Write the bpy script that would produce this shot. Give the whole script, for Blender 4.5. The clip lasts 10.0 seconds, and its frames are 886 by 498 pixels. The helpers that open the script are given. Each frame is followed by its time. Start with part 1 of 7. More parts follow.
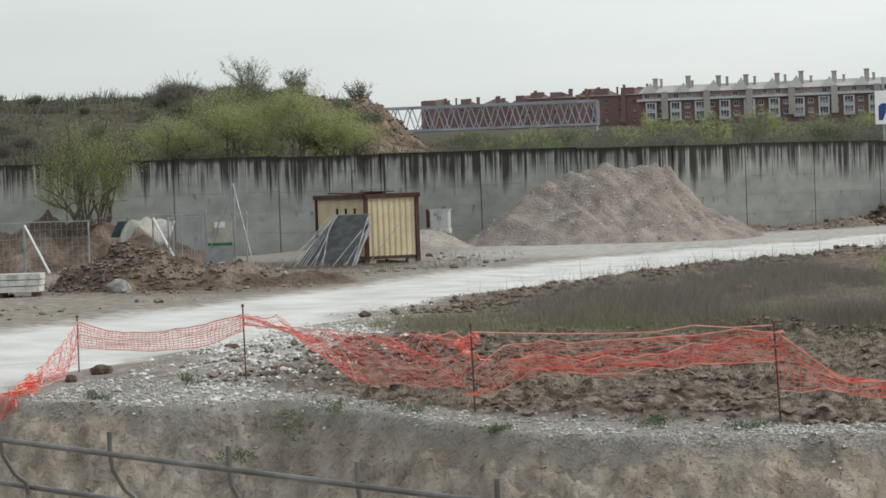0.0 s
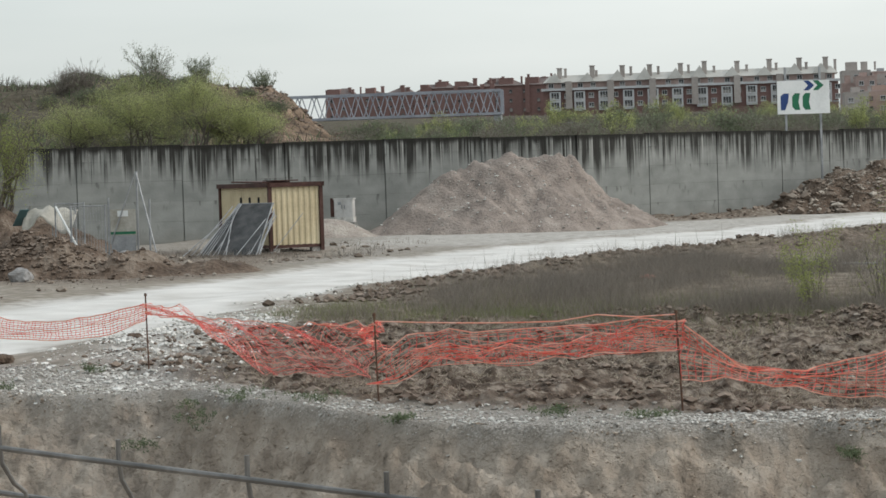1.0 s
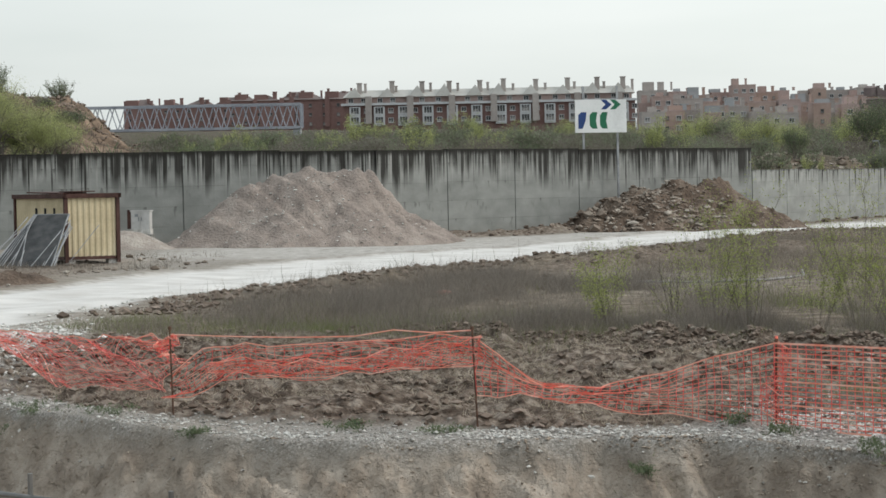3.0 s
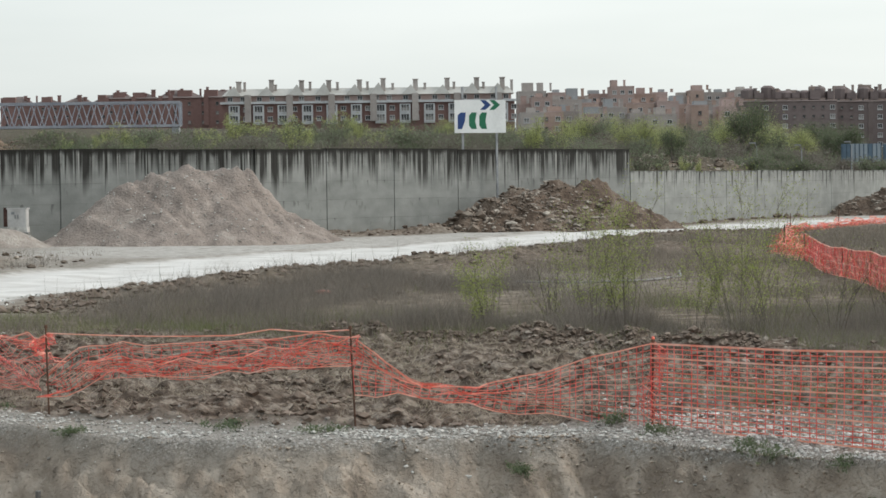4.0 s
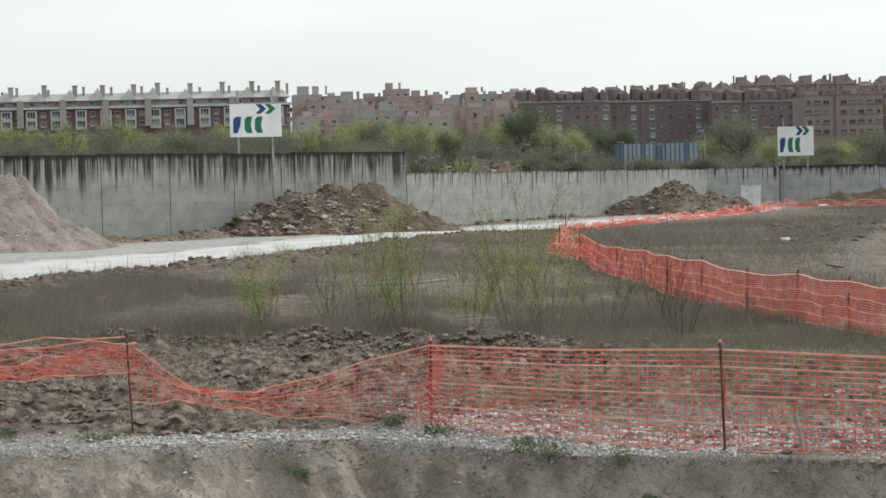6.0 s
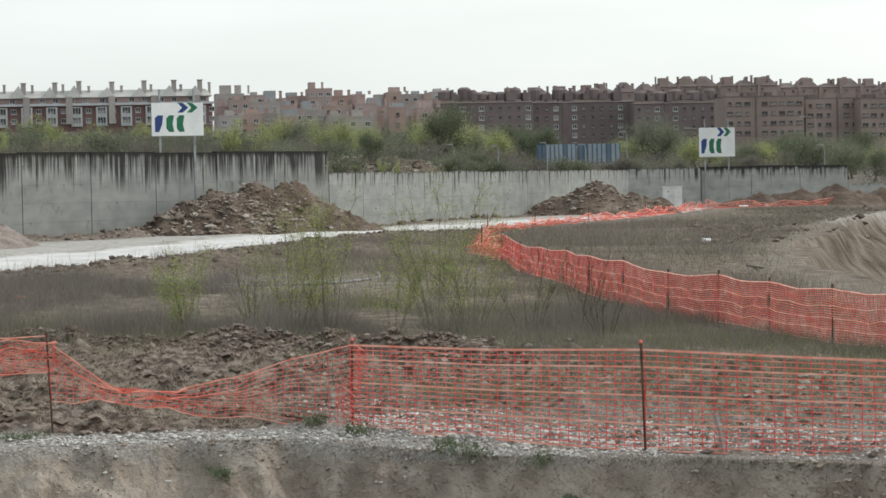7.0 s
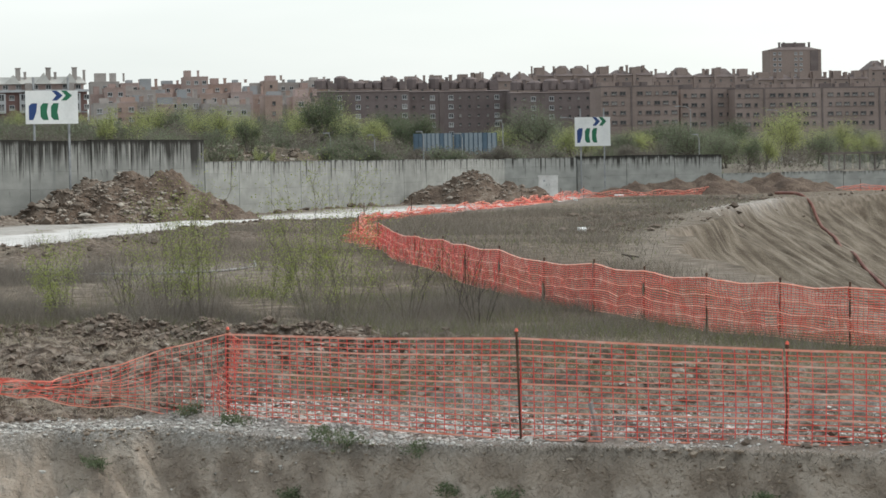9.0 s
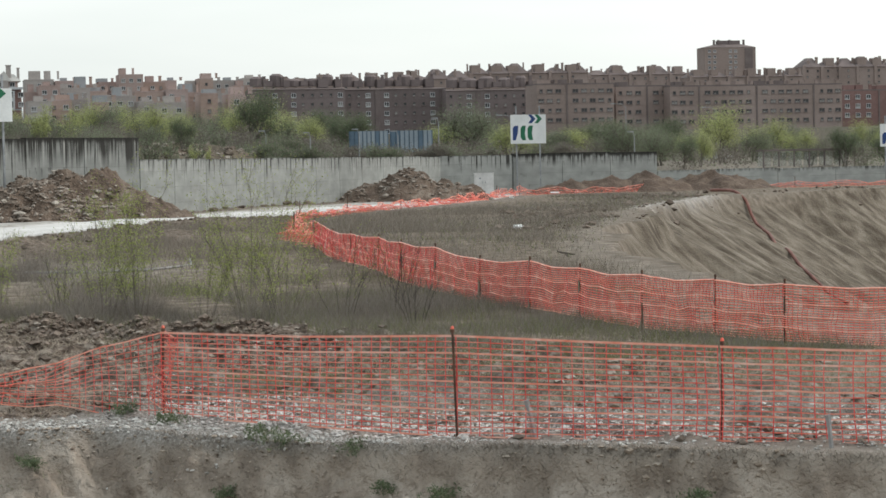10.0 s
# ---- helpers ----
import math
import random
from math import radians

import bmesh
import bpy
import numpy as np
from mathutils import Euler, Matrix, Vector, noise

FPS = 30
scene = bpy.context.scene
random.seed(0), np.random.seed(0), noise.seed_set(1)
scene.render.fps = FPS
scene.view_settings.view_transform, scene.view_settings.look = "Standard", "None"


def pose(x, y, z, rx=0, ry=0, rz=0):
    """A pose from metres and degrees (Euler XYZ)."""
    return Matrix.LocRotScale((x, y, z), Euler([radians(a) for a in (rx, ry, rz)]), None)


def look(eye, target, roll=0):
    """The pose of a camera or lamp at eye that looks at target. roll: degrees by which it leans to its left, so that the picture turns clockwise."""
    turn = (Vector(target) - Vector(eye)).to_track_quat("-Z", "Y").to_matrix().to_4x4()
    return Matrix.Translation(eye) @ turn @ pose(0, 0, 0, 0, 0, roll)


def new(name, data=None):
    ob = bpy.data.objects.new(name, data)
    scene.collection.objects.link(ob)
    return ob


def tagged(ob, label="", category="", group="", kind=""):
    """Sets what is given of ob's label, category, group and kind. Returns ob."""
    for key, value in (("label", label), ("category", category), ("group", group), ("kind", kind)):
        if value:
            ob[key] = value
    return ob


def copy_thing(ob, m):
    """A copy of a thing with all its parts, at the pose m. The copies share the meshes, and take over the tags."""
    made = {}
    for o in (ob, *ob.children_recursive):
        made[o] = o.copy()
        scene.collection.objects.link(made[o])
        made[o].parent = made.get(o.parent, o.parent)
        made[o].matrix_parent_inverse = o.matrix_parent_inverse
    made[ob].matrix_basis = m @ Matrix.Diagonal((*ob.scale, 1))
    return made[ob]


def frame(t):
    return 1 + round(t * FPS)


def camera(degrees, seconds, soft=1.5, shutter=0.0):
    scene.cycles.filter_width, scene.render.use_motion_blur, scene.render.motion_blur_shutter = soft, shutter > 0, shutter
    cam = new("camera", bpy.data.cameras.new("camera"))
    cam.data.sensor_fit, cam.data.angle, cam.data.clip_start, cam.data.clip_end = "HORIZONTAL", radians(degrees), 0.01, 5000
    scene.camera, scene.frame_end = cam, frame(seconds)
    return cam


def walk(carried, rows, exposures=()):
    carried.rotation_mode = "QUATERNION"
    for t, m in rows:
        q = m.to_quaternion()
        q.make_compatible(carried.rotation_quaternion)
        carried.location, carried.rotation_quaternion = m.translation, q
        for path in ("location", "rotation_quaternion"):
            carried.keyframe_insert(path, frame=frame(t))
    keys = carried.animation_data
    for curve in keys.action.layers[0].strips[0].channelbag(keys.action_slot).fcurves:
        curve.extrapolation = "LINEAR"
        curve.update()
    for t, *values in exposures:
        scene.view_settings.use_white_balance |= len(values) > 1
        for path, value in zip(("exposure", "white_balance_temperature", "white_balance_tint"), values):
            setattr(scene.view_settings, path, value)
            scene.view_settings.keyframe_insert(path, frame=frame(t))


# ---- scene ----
cam = camera(20.0, 10.0, soft=1.6)
EYE = 2.5
# seconds, x, z above the eye, yaw, pitch, lean
ROWS = [
    (0.0, 0.0000, 0.0000, 8.104, -1.328, -1.997),
    (0.5, 0.0005, 0.0000, 7.182, -1.502, -1.887),
    (1.0, 0.0085, 0.0025, 5.932, -1.652, -1.885),
    (1.5, 0.0110, 0.0045, 4.981, -1.674, -1.729),
    (2.0, 0.0120, 0.0055, 3.752, -1.584, -1.389),
    (3.5, 0.0160, 0.0055, -0.000, -1.430, -0.900),
    (4.0, 0.0190, 0.0055, -1.441, -1.490, -0.751),
    (4.5, 0.0220, 0.0055, -2.716, -1.465, -1.196),
    (5.0, 0.0250, 0.0055, -4.065, -1.467, -1.186),
    (5.5, 0.0280, 0.0055, -5.329, -1.490, -1.333),
    (7.0, 0.0350, 0.0055, -8.282, -1.554, -1.194),
    (7.5, 0.0363, 0.0055, -8.814, -1.608, -1.166),
    (8.0, 0.0377, 0.0055, -9.604, -1.709, -1.413),
    (8.5, 0.0390, 0.0055, -10.387, -1.836, -1.357),
    (9.0, 0.0403, 0.0055, -11.093, -1.862, -1.095),
    (9.5, 0.0417, 0.0055, -11.726, -1.871, -1.131),
    (10.0, 0.0430, 0.0055, -12.550, -1.945, -1.178),
]


def eye_pose(x, z, yaw, pitch, lean):
    return pose(x, 0, EYE + z, 0, 0, yaw) @ pose(0, 0, 0, 90 + pitch) @ pose(0, 0, 0, 0, 0, lean)


walk(cam, [(row[0], eye_pose(*row[1:])) for row in ROWS], [(0.0, -0.12), (2.0, -0.07), (4.5, 0.0), (7.5, 0.04), (10.0, 0.07)])

# ---- light ----
world = bpy.data.worlds.new("overcast_sky")
scene.world = world
world.use_nodes = True
wn, wl = world.node_tree.nodes, world.node_tree.links
wn.clear()
sky = wn.new("ShaderNodeTexSky")
sky.sky_type = "NISHITA"
sky.sun_disc = False
sky.sun_elevation = radians(42)
sky.sun_rotation = radians(75)
sky.dust_density = 4.0
sky_light = wn.new("ShaderNodeBackground")
sky_light.inputs["Strength"].default_value = 0.05
wl.new(sky.outputs[0], sky_light.inputs["Color"])
cloud_pos = wn.new("ShaderNodeTexCoord")
cloud_map = wn.new("ShaderNodeMapping")
cloud_map.inputs["Scale"].default_value = (1.6, 1.6, 9.0)
cloud_noise = wn.new("ShaderNodeTexNoise")
cloud_noise.inputs["Scale"].default_value = 2.2
cloud_noise.inputs["Detail"].default_value = 4.0
cloud_ramp = wn.new("ShaderNodeValToRGB")
cloud_ramp.color_ramp.elements[0].position = 0.35
cloud_ramp.color_ramp.elements[0].color = (0.775, 0.84, 0.832, 1)
cloud_ramp.color_ramp.elements[1].position = 0.68
cloud_ramp.color_ramp.elements[1].color = (0.893, 0.945, 0.935, 1)
cloud_light = wn.new("ShaderNodeBackground")
toward = wn.new("ShaderNodeVectorMath")
toward.operation = "DOT_PRODUCT"
toward.inputs[1].default_value = (0.87, 0.25, 0.42)
wl.new(cloud_pos.outputs["Generated"], toward.inputs[0])
veil = wn.new("ShaderNodeMapRange")
for key, value in (("From Min", -0.4), ("From Max", 0.75), ("To Min", 0.66), ("To Max", 1.02)):
    veil.inputs[key].default_value = value
wl.new(toward.outputs["Value"], veil.inputs["Value"])
wl.new(veil.outputs[0], cloud_light.inputs["Strength"])
wl.new(cloud_pos.outputs["Generated"], cloud_map.inputs[0])
wl.new(cloud_map.outputs[0], cloud_noise.inputs["Vector"])
wl.new(cloud_noise.outputs[0], cloud_ramp.inputs[0])
wl.new(cloud_ramp.outputs[0], cloud_light.inputs["Color"])
both = wn.new("ShaderNodeAddShader")
sky_out = wn.new("ShaderNodeOutputWorld")
wl.new(sky_light.outputs[0], both.inputs[0])
wl.new(cloud_light.outputs[0], both.inputs[1])
wl.new(both.outputs[0], sky_out.inputs["Surface"])

sun = new("sun", bpy.data.lights.new("sun", "SUN"))
sun.data.energy = 0.9
sun.data.angle = radians(12)
sun.data.color = (1.0, 0.96, 0.91)
sun.matrix_world = look((100, -10, 85), (0, 0, 0))


# ---- materials ----
def mat(name, *colours, scale=4.0, fine=40.0, rough=0.9, bump=0.3, metal=0.0, size=0.05, coord="Object", per_piece=0.0, detail=6.0):
    """A surface whose colour wanders between the given ones at a large and a small scale, with fine relief."""
    m = bpy.data.materials.new(name)
    m.use_nodes = True
    n, l = m.node_tree.nodes, m.node_tree.links
    b = n["Principled BSDF"]
    b.inputs["Roughness"].default_value = rough
    b.inputs["Metallic"].default_value = metal
    b.inputs["Specular IOR Level"].default_value = 0.25
    pos = n.new("ShaderNodeTexCoord")
    big = n.new("ShaderNodeTexNoise")
    big.inputs["Scale"].default_value = scale
    big.inputs["Detail"].default_value = detail
    small = n.new("ShaderNodeTexNoise")
    small.inputs["Scale"].default_value = fine
    small.inputs["Detail"].default_value = 4.0
    l.new(pos.outputs[coord], big.inputs["Vector"])
    l.new(pos.outputs[coord], small.inputs["Vector"])
    blend = n.new("ShaderNodeMath")
    blend.operation = "MULTIPLY_ADD"
    blend.inputs[1].default_value = 0.45
    l.new(small.outputs[0], blend.inputs[0])
    wide = n.new("ShaderNodeMath")
    wide.operation = "MULTIPLY_ADD"
    wide.inputs[1].default_value = 1.1
    wide.inputs[2].default_value = -0.28
    l.new(big.outputs[0], wide.inputs[0])
    l.new(wide.outputs[0], blend.inputs[2])
    fac = blend.outputs[0]
    if per_piece:
        info = n.new("ShaderNodeObjectInfo")
        shift = n.new("ShaderNodeMath")
        shift.operation = "MULTIPLY_ADD"
        shift.inputs[1].default_value = per_piece
        l.new(info.outputs["Random"], shift.inputs[0])
        l.new(fac, shift.inputs[2])
        fac = shift.outputs[0]
    ramp = n.new("ShaderNodeValToRGB")
    steps = ramp.color_ramp.elements
    while len(steps) < len(colours):
        steps.new(0.5)
    for i, c in enumerate(colours):
        steps[i].position = 0.25 + 0.5 * i / max(1, len(colours) - 1)
        steps[i].color = (*c, 1)
    if len(colours) == 1:
        steps[1].color = (*colours[0], 1)
    l.new(fac, ramp.inputs[0])
    l.new(ramp.outputs[0], b.inputs["Base Color"])
    if bump:
        bm_node = n.new("ShaderNodeBump")
        bm_node.inputs["Strength"].default_value = bump
        bm_node.inputs["Distance"].default_value = size
        l.new(small.outputs[0], bm_node.inputs["Height"])
        l.new(bm_node.outputs[0], b.inputs["Normal"])
    return m


def leaf_mat(name, a, b, c):
    """Leaves: three greens, changing from leaf to leaf, with a little light through them."""
    m = bpy.data.materials.new(name)
    m.use_nodes = True
    n, l = m.node_tree.nodes, m.node_tree.links
    p = n["Principled BSDF"]
    p.inputs["Roughness"].default_value = 0.65
    geo = n.new("ShaderNodeNewGeometry")
    ramp = n.new("ShaderNodeValToRGB")
    ramp.color_ramp.elements.new(0.5)
    for e, col in zip(ramp.color_ramp.elements, (a, b, c)):
        e.color = (*col, 1)
    l.new(geo.outputs["Random Per Island"], ramp.inputs[0])
    l.new(ramp.outputs[0], p.inputs["Base Color"])
    thin = n.new("ShaderNodeBsdfTranslucent")
    l.new(ramp.outputs[0], thin.inputs["Color"])
    add = n.new("ShaderNodeMixShader")
    add.inputs[0].default_value = 0.45
    l.new(p.outputs[0], add.inputs[1])
    l.new(thin.outputs[0], add.inputs[2])
    l.new(add.outputs[0], n["Material Output"].inputs["Surface"])
    return m


def ground_mat():
    """Earth of the site: the kinds of surface are laid out by the sheet's own layers, each with its grain."""
    m = bpy.data.materials.new("site_earth")
    m.use_nodes = True
    n, l = m.node_tree.nodes, m.node_tree.links
    p = n["Principled BSDF"]
    p.inputs["Roughness"].default_value = 0.95
    p.inputs["Specular IOR Level"].default_value = 0.15
    pos = n.new("ShaderNodeTexCoord")

    def grain(scale, detail=6.0, stretch=None):
        t = n.new("ShaderNodeTexNoise")
        t.inputs["Scale"].default_value = scale
        t.inputs["Detail"].default_value = detail
        if stretch:
            mp = n.new("ShaderNodeMapping")
            mp.inputs["Rotation"].default_value = (0, 0, stretch[1])
            mp.inputs["Scale"].default_value = stretch[0]
            l.new(pos.outputs["Object"], mp.inputs[0])
            l.new(mp.outputs[0], t.inputs["Vector"])
        else:
            l.new(pos.outputs["Object"], t.inputs["Vector"])
        return t.outputs[0]

    def colours(fac, *stops):
        r = n.new("ShaderNodeValToRGB")
        while len(r.color_ramp.elements) < len(stops):
            r.color_ramp.elements.new(0.5)
        for e, (at, col) in zip(r.color_ramp.elements, stops):
            e.position, e.color = at, (*col, 1)
        l.new(fac, r.inputs[0])
        return r.outputs[0]

    def mix(layer, under, over, rag):
        a = n.new("ShaderNodeAttribute")
        a.attribute_name = layer
        s = n.new("ShaderNodeMath")
        s.operation = "MULTIPLY_ADD"
        s.inputs[1].default_value = 1.0
        s.use_clamp = True
        off = n.new("ShaderNodeMath")
        off.operation = "MULTIPLY_ADD"
        off.inputs[1].default_value = 1.4
        off.inputs[2].default_value = -0.7
        l.new(rag, off.inputs[0])
        edge = n.new("ShaderNodeMath")
        edge.operation = "MULTIPLY"
        bell = n.new("ShaderNodeMath")
        bell.operation = "PINGPONG"
        bell.inputs[1].default_value = 0.5
        l.new(a.outputs["Fac"], bell.inputs[0])
        twice = n.new("ShaderNodeMath")
        twice.operation = "MULTIPLY"
        twice.inputs[1].default_value = 2.0
        l.new(bell.outputs[0], twice.inputs[0])
        l.new(off.outputs[0], edge.inputs[0])
        l.new(twice.outputs[0], edge.inputs[1])
        l.new(a.outputs["Fac"], s.inputs[0])
        l.new(edge.outputs[0], s.inputs[2])
        x = n.new("ShaderNodeMix")
        x.data_type = "RGBA"
        l.new(s.outputs[0], x.inputs["Factor"])
        l.new(under, x.inputs["A"])
        l.new(over, x.inputs["B"])
        return x.outputs["Result"]

    rough, mid, fine = grain(0.35), grain(2.6), grain(14.0, 8.0)
    earth = colours(mid, (0.3, (0.19, 0.165, 0.135)), (0.5, (0.28, 0.25, 0.21)), (0.7, (0.40, 0.365, 0.32)))
    grass = colours(mid, (0.36, (0.10, 0.082, 0.062)), (0.5, (0.172, 0.140, 0.106)), (0.64, (0.285, 0.24, 0.187)))
    clods = colours(grain(6.0, 10.0), (0.38, (0.07, 0.052, 0.04)), (0.5, (0.145, 0.112, 0.088)), (0.63, (0.31, 0.265, 0.22)))
    cells = n.new("ShaderNodeTexVoronoi")
    cells.inputs["Scale"].default_value = 55.0
    l.new(pos.outputs["Object"], cells.inputs["Vector"])
    each = n.new("ShaderNodeSeparateColor")
    l.new(cells.outputs["Color"], each.inputs[0])
    gravel = colours(each.outputs[0], (0.0, (0.17, 0.156, 0.137)), (0.5, (0.275, 0.258, 0.232)), (1.0, (0.47, 0.45, 0.42)))
    bank = colours(grain(2.2, 13.0, ((1.4, 0.6, 0.8), 0.35)), (0.34, (0.235, 0.193, 0.154)), (0.5, (0.36, 0.305, 0.248)), (0.66, (0.47, 0.41, 0.345)))
    road = colours(grain(0.7, 9.0), (0.3, (0.56, 0.545, 0.515)), (0.5, (0.66, 0.65, 0.625)), (0.7, (0.76, 0.75, 0.725)))
    pit = colours(grain(1.6, 13.0, ((1.2, 0.7, 1.0), 0.0)), (0.36, (0.095, 0.075, 0.057)), (0.5, (0.175, 0.143, 0.111)), (0.64, (0.285, 0.24, 0.193)))
    down = n.new("ShaderNodeMapping")
    down.vector_type = "TEXTURE"
    down.inputs["Rotation"].default_value = (0, 0, -0.42)
    down.inputs["Scale"].default_value = (2.6, 1.1, 1.6)
    l.new(pos.outputs["Object"], down.inputs[0])
    streaks = n.new("ShaderNodeTexNoise")
    streaks.inputs["Scale"].default_value = 1.3
    streaks.inputs["Detail"].default_value = 9.0
    l.new(down.outputs[0], streaks.inputs["Vector"])
    sand = colours(streaks.outputs[0], (0.34, (0.095, 0.077, 0.058)), (0.5, (0.165, 0.139, 0.108)), (0.66, (0.255, 0.222, 0.178)))
    green = colours(mid, (0.3, (0.055, 0.048, 0.036)), (0.5, (0.095, 0.083, 0.06)), (0.72, (0.15, 0.13, 0.098)))
    cut = colours(grain(0.5, 8.0), (0.36, (0.09, 0.068, 0.05)), (0.5, (0.19, 0.138, 0.10)), (0.64, (0.34, 0.25, 0.18)))
    c = earth
    for layer, over, rag in (("green", green, mid), ("cut", cut, rough), ("grass", grass, rough), ("pit", pit, mid), ("sand", sand, mid), ("bank", bank, mid),
                             ("clods", clods, rough), ("gravel", gravel, mid), ("road", road, mid)):
        c = mix(layer, c, over, rag)
    l.new(c, p.inputs["Base Color"])
    b1 = n.new("ShaderNodeBump")
    b1.inputs["Strength"].default_value = 0.55
    b1.inputs["Distance"].default_value = 0.05
    grit = n.new("ShaderNodeMath")
    grit.operation = "MULTIPLY_ADD"
    grit.inputs[1].default_value = -0.25
    l.new(cells.outputs["Distance"], grit.inputs[0])
    l.new(fine, grit.inputs[2])
    l.new(grit.outputs[0], b1.inputs["Height"])
    b2 = n.new("ShaderNodeBump")
    b2.inputs["Strength"].default_value = 0.5
    b2.inputs["Distance"].default_value = 0.03
    l.new(grain(45.0), b2.inputs["Height"])
    l.new(b1.outputs[0], b2.inputs["Normal"])
    rugged = n.new("ShaderNodeAttribute")
    rugged.attribute_name = "rugged"
    b3 = n.new("ShaderNodeBump")
    b3.inputs["Distance"].default_value = 0.26
    l.new(rugged.outputs["Fac"], b3.inputs["Strength"])
    l.new(grain(5.0, 12.0), b3.inputs["Height"])
    l.new(b2.outputs[0], b3.inputs["Normal"])
    l.new(b3.outputs[0], p.inputs["Normal"])
    return m


def concrete_mat(name, reach, stain=1.0, shade=1.0, edge=0.56, sparse=0.0):
    """Cast concrete with black water runs from the top edge, lift lines and pale drips. Reads u along and v below the top, in metres."""
    m = bpy.data.materials.new(name)
    m.use_nodes = True
    n, l = m.node_tree.nodes, m.node_tree.links
    p = n["Principled BSDF"]
    p.inputs["Roughness"].default_value = 0.9
    p.inputs["Specular IOR Level"].default_value = 0.2
    uv = n.new("ShaderNodeUVMap")
    uv.uv_map = "runs"
    cut = n.new("ShaderNodeSeparateXYZ")
    l.new(uv.outputs[0], cut.inputs[0])

    def noise_at(sx, sy, detail, scale=1.0):
        mp = n.new("ShaderNodeMapping")
        mp.inputs["Scale"].default_value = (sx, sy, 1)
        t = n.new("ShaderNodeTexNoise")
        t.noise_dimensions = "2D"
        t.inputs["Scale"].default_value = scale
        t.inputs["Detail"].default_value = detail
        l.new(uv.outputs[0], mp.inputs[0])
        l.new(mp.outputs[0], t.inputs["Vector"])
        return t.outputs[0]

    def math(op, a, b=0.0, c=0.0, clamp=False):
        k = n.new("ShaderNodeMath")
        k.operation = op
        k.use_clamp = clamp
        for i, v in enumerate((a, b, c)):
            if isinstance(v, (int, float)):
                k.inputs[i].default_value = v
            else:
                l.new(v, k.inputs[i])
        return k.outputs[0]

    def mixed(f, a, b):
        x = n.new("ShaderNodeMix")
        x.data_type = "RGBA"
        l.new(f, x.inputs["Factor"])
        for key, v in (("A", a), ("B", b)):
            if isinstance(v, tuple):
                x.inputs[key].default_value = (*v, 1)
            else:
                l.new(v, x.inputs[key])
        return x.outputs["Result"]

    v = cut.outputs["Y"]
    base = n.new("ShaderNodeValToRGB")
    for e, (at, col) in zip((base.color_ramp.elements[0], base.color_ramp.elements[1]), ((0.3, (0.245, 0.255, 0.242)), (0.72, (0.335, 0.345, 0.328)))):
        e.position, e.color = at, (*[q * shade for q in col], 1)
    # each lift of the shuttering has its own tone
    lift_no = math("FLOOR", math("DIVIDE", math("ADD", v, 0.25), 0.92))
    tone = n.new("ShaderNodeTexWhiteNoise")
    tone.noise_dimensions = "2D"
    pair = n.new("ShaderNodeCombineXYZ")
    l.new(math("FLOOR", math("DIVIDE", cut.outputs["X"], 4.9)), pair.inputs[0])
    l.new(lift_no, pair.inputs[1])
    l.new(pair.outputs[0], tone.inputs["Vector"])
    l.new(math("MULTIPLY_ADD", tone.outputs["Value"], 0.16, math("MULTIPLY_ADD", noise_at(0.9, 1.5, 7.0), 0.9, -0.03)), base.inputs[0])
    in_lift = math("FRACT", math("DIVIDE", math("ADD", v, 0.25), 0.92))
    line = math("MULTIPLY", math("LESS_THAN", in_lift, 0.035), math("MULTIPLY", math("SUBTRACT", noise_at(0.8, 0.8, 3.0), 0.36), 5.0, clamp=True))
    c = mixed(math("MULTIPLY", line, 0.4), base.outputs[0], (0.12, 0.122, 0.115))
    # weep marks that start at a lift line
    weep = math("MULTIPLY", math("SUBTRACT", noise_at(3.2, 0.9, 2.0), 0.66), 14.0, clamp=True)
    c = mixed(math("MULTIPLY", math("MULTIPLY", weep, math("SUBTRACT", 0.75, in_lift, clamp=True)), 0.8 * stain), c, (0.045, 0.043, 0.04))
    # the grey wash under the top edge
    group = noise_at(0.16, 0.0, 3.0)
    wash = math("MULTIPLY", math("SUBTRACT", math("MULTIPLY_ADD", noise_at(0.9, 0.04, 5.0), 2.6 * reach, -0.25 * reach), v), 0.75, clamp=True)
    c = mixed(math("MULTIPLY", wash, 0.8 * stain), c, (0.085, 0.083, 0.076))
    # pale lime runs, then broad and thin black ones, each with a length of its own and a soft lower end
    drip = math("MULTIPLY", math("SUBTRACT", noise_at(4.6, 0.05, 4.0), 0.55), 9.0, clamp=True)
    c = mixed(math("MULTIPLY", drip, math("MULTIPLY", math("SUBTRACT", 2.2 * reach, v), 0.5, clamp=True)), c, (0.43, 0.43, 0.405))
    reach_1 = math("MULTIPLY_ADD", noise_at(0.9, 0.0, 2.0), 4.6 * reach, math("MULTIPLY_ADD", group, 3.2 * reach, -2.2 * reach))
    lines_1 = math("MULTIPLY", math("SUBTRACT", noise_at(2.7, 0.05, 5.0), 0.465 + sparse), 22.0, clamp=True)
    fade_1 = math("MULTIPLY", math("SUBTRACT", reach_1, v), 0.85 / max(reach, 0.3), clamp=True)
    reach_2 = math("MULTIPLY_ADD", noise_at(1.9, 0.0, 2.0), 6.2 * reach, -1.6 * reach)
    lines_2 = math("MULTIPLY", math("SUBTRACT", noise_at(8.0, 0.05, 2.0), 0.50 + sparse), 24.0, clamp=True)
    fade_2 = math("MULTIPLY", math("SUBTRACT", reach_2, v), 1.1, clamp=True)
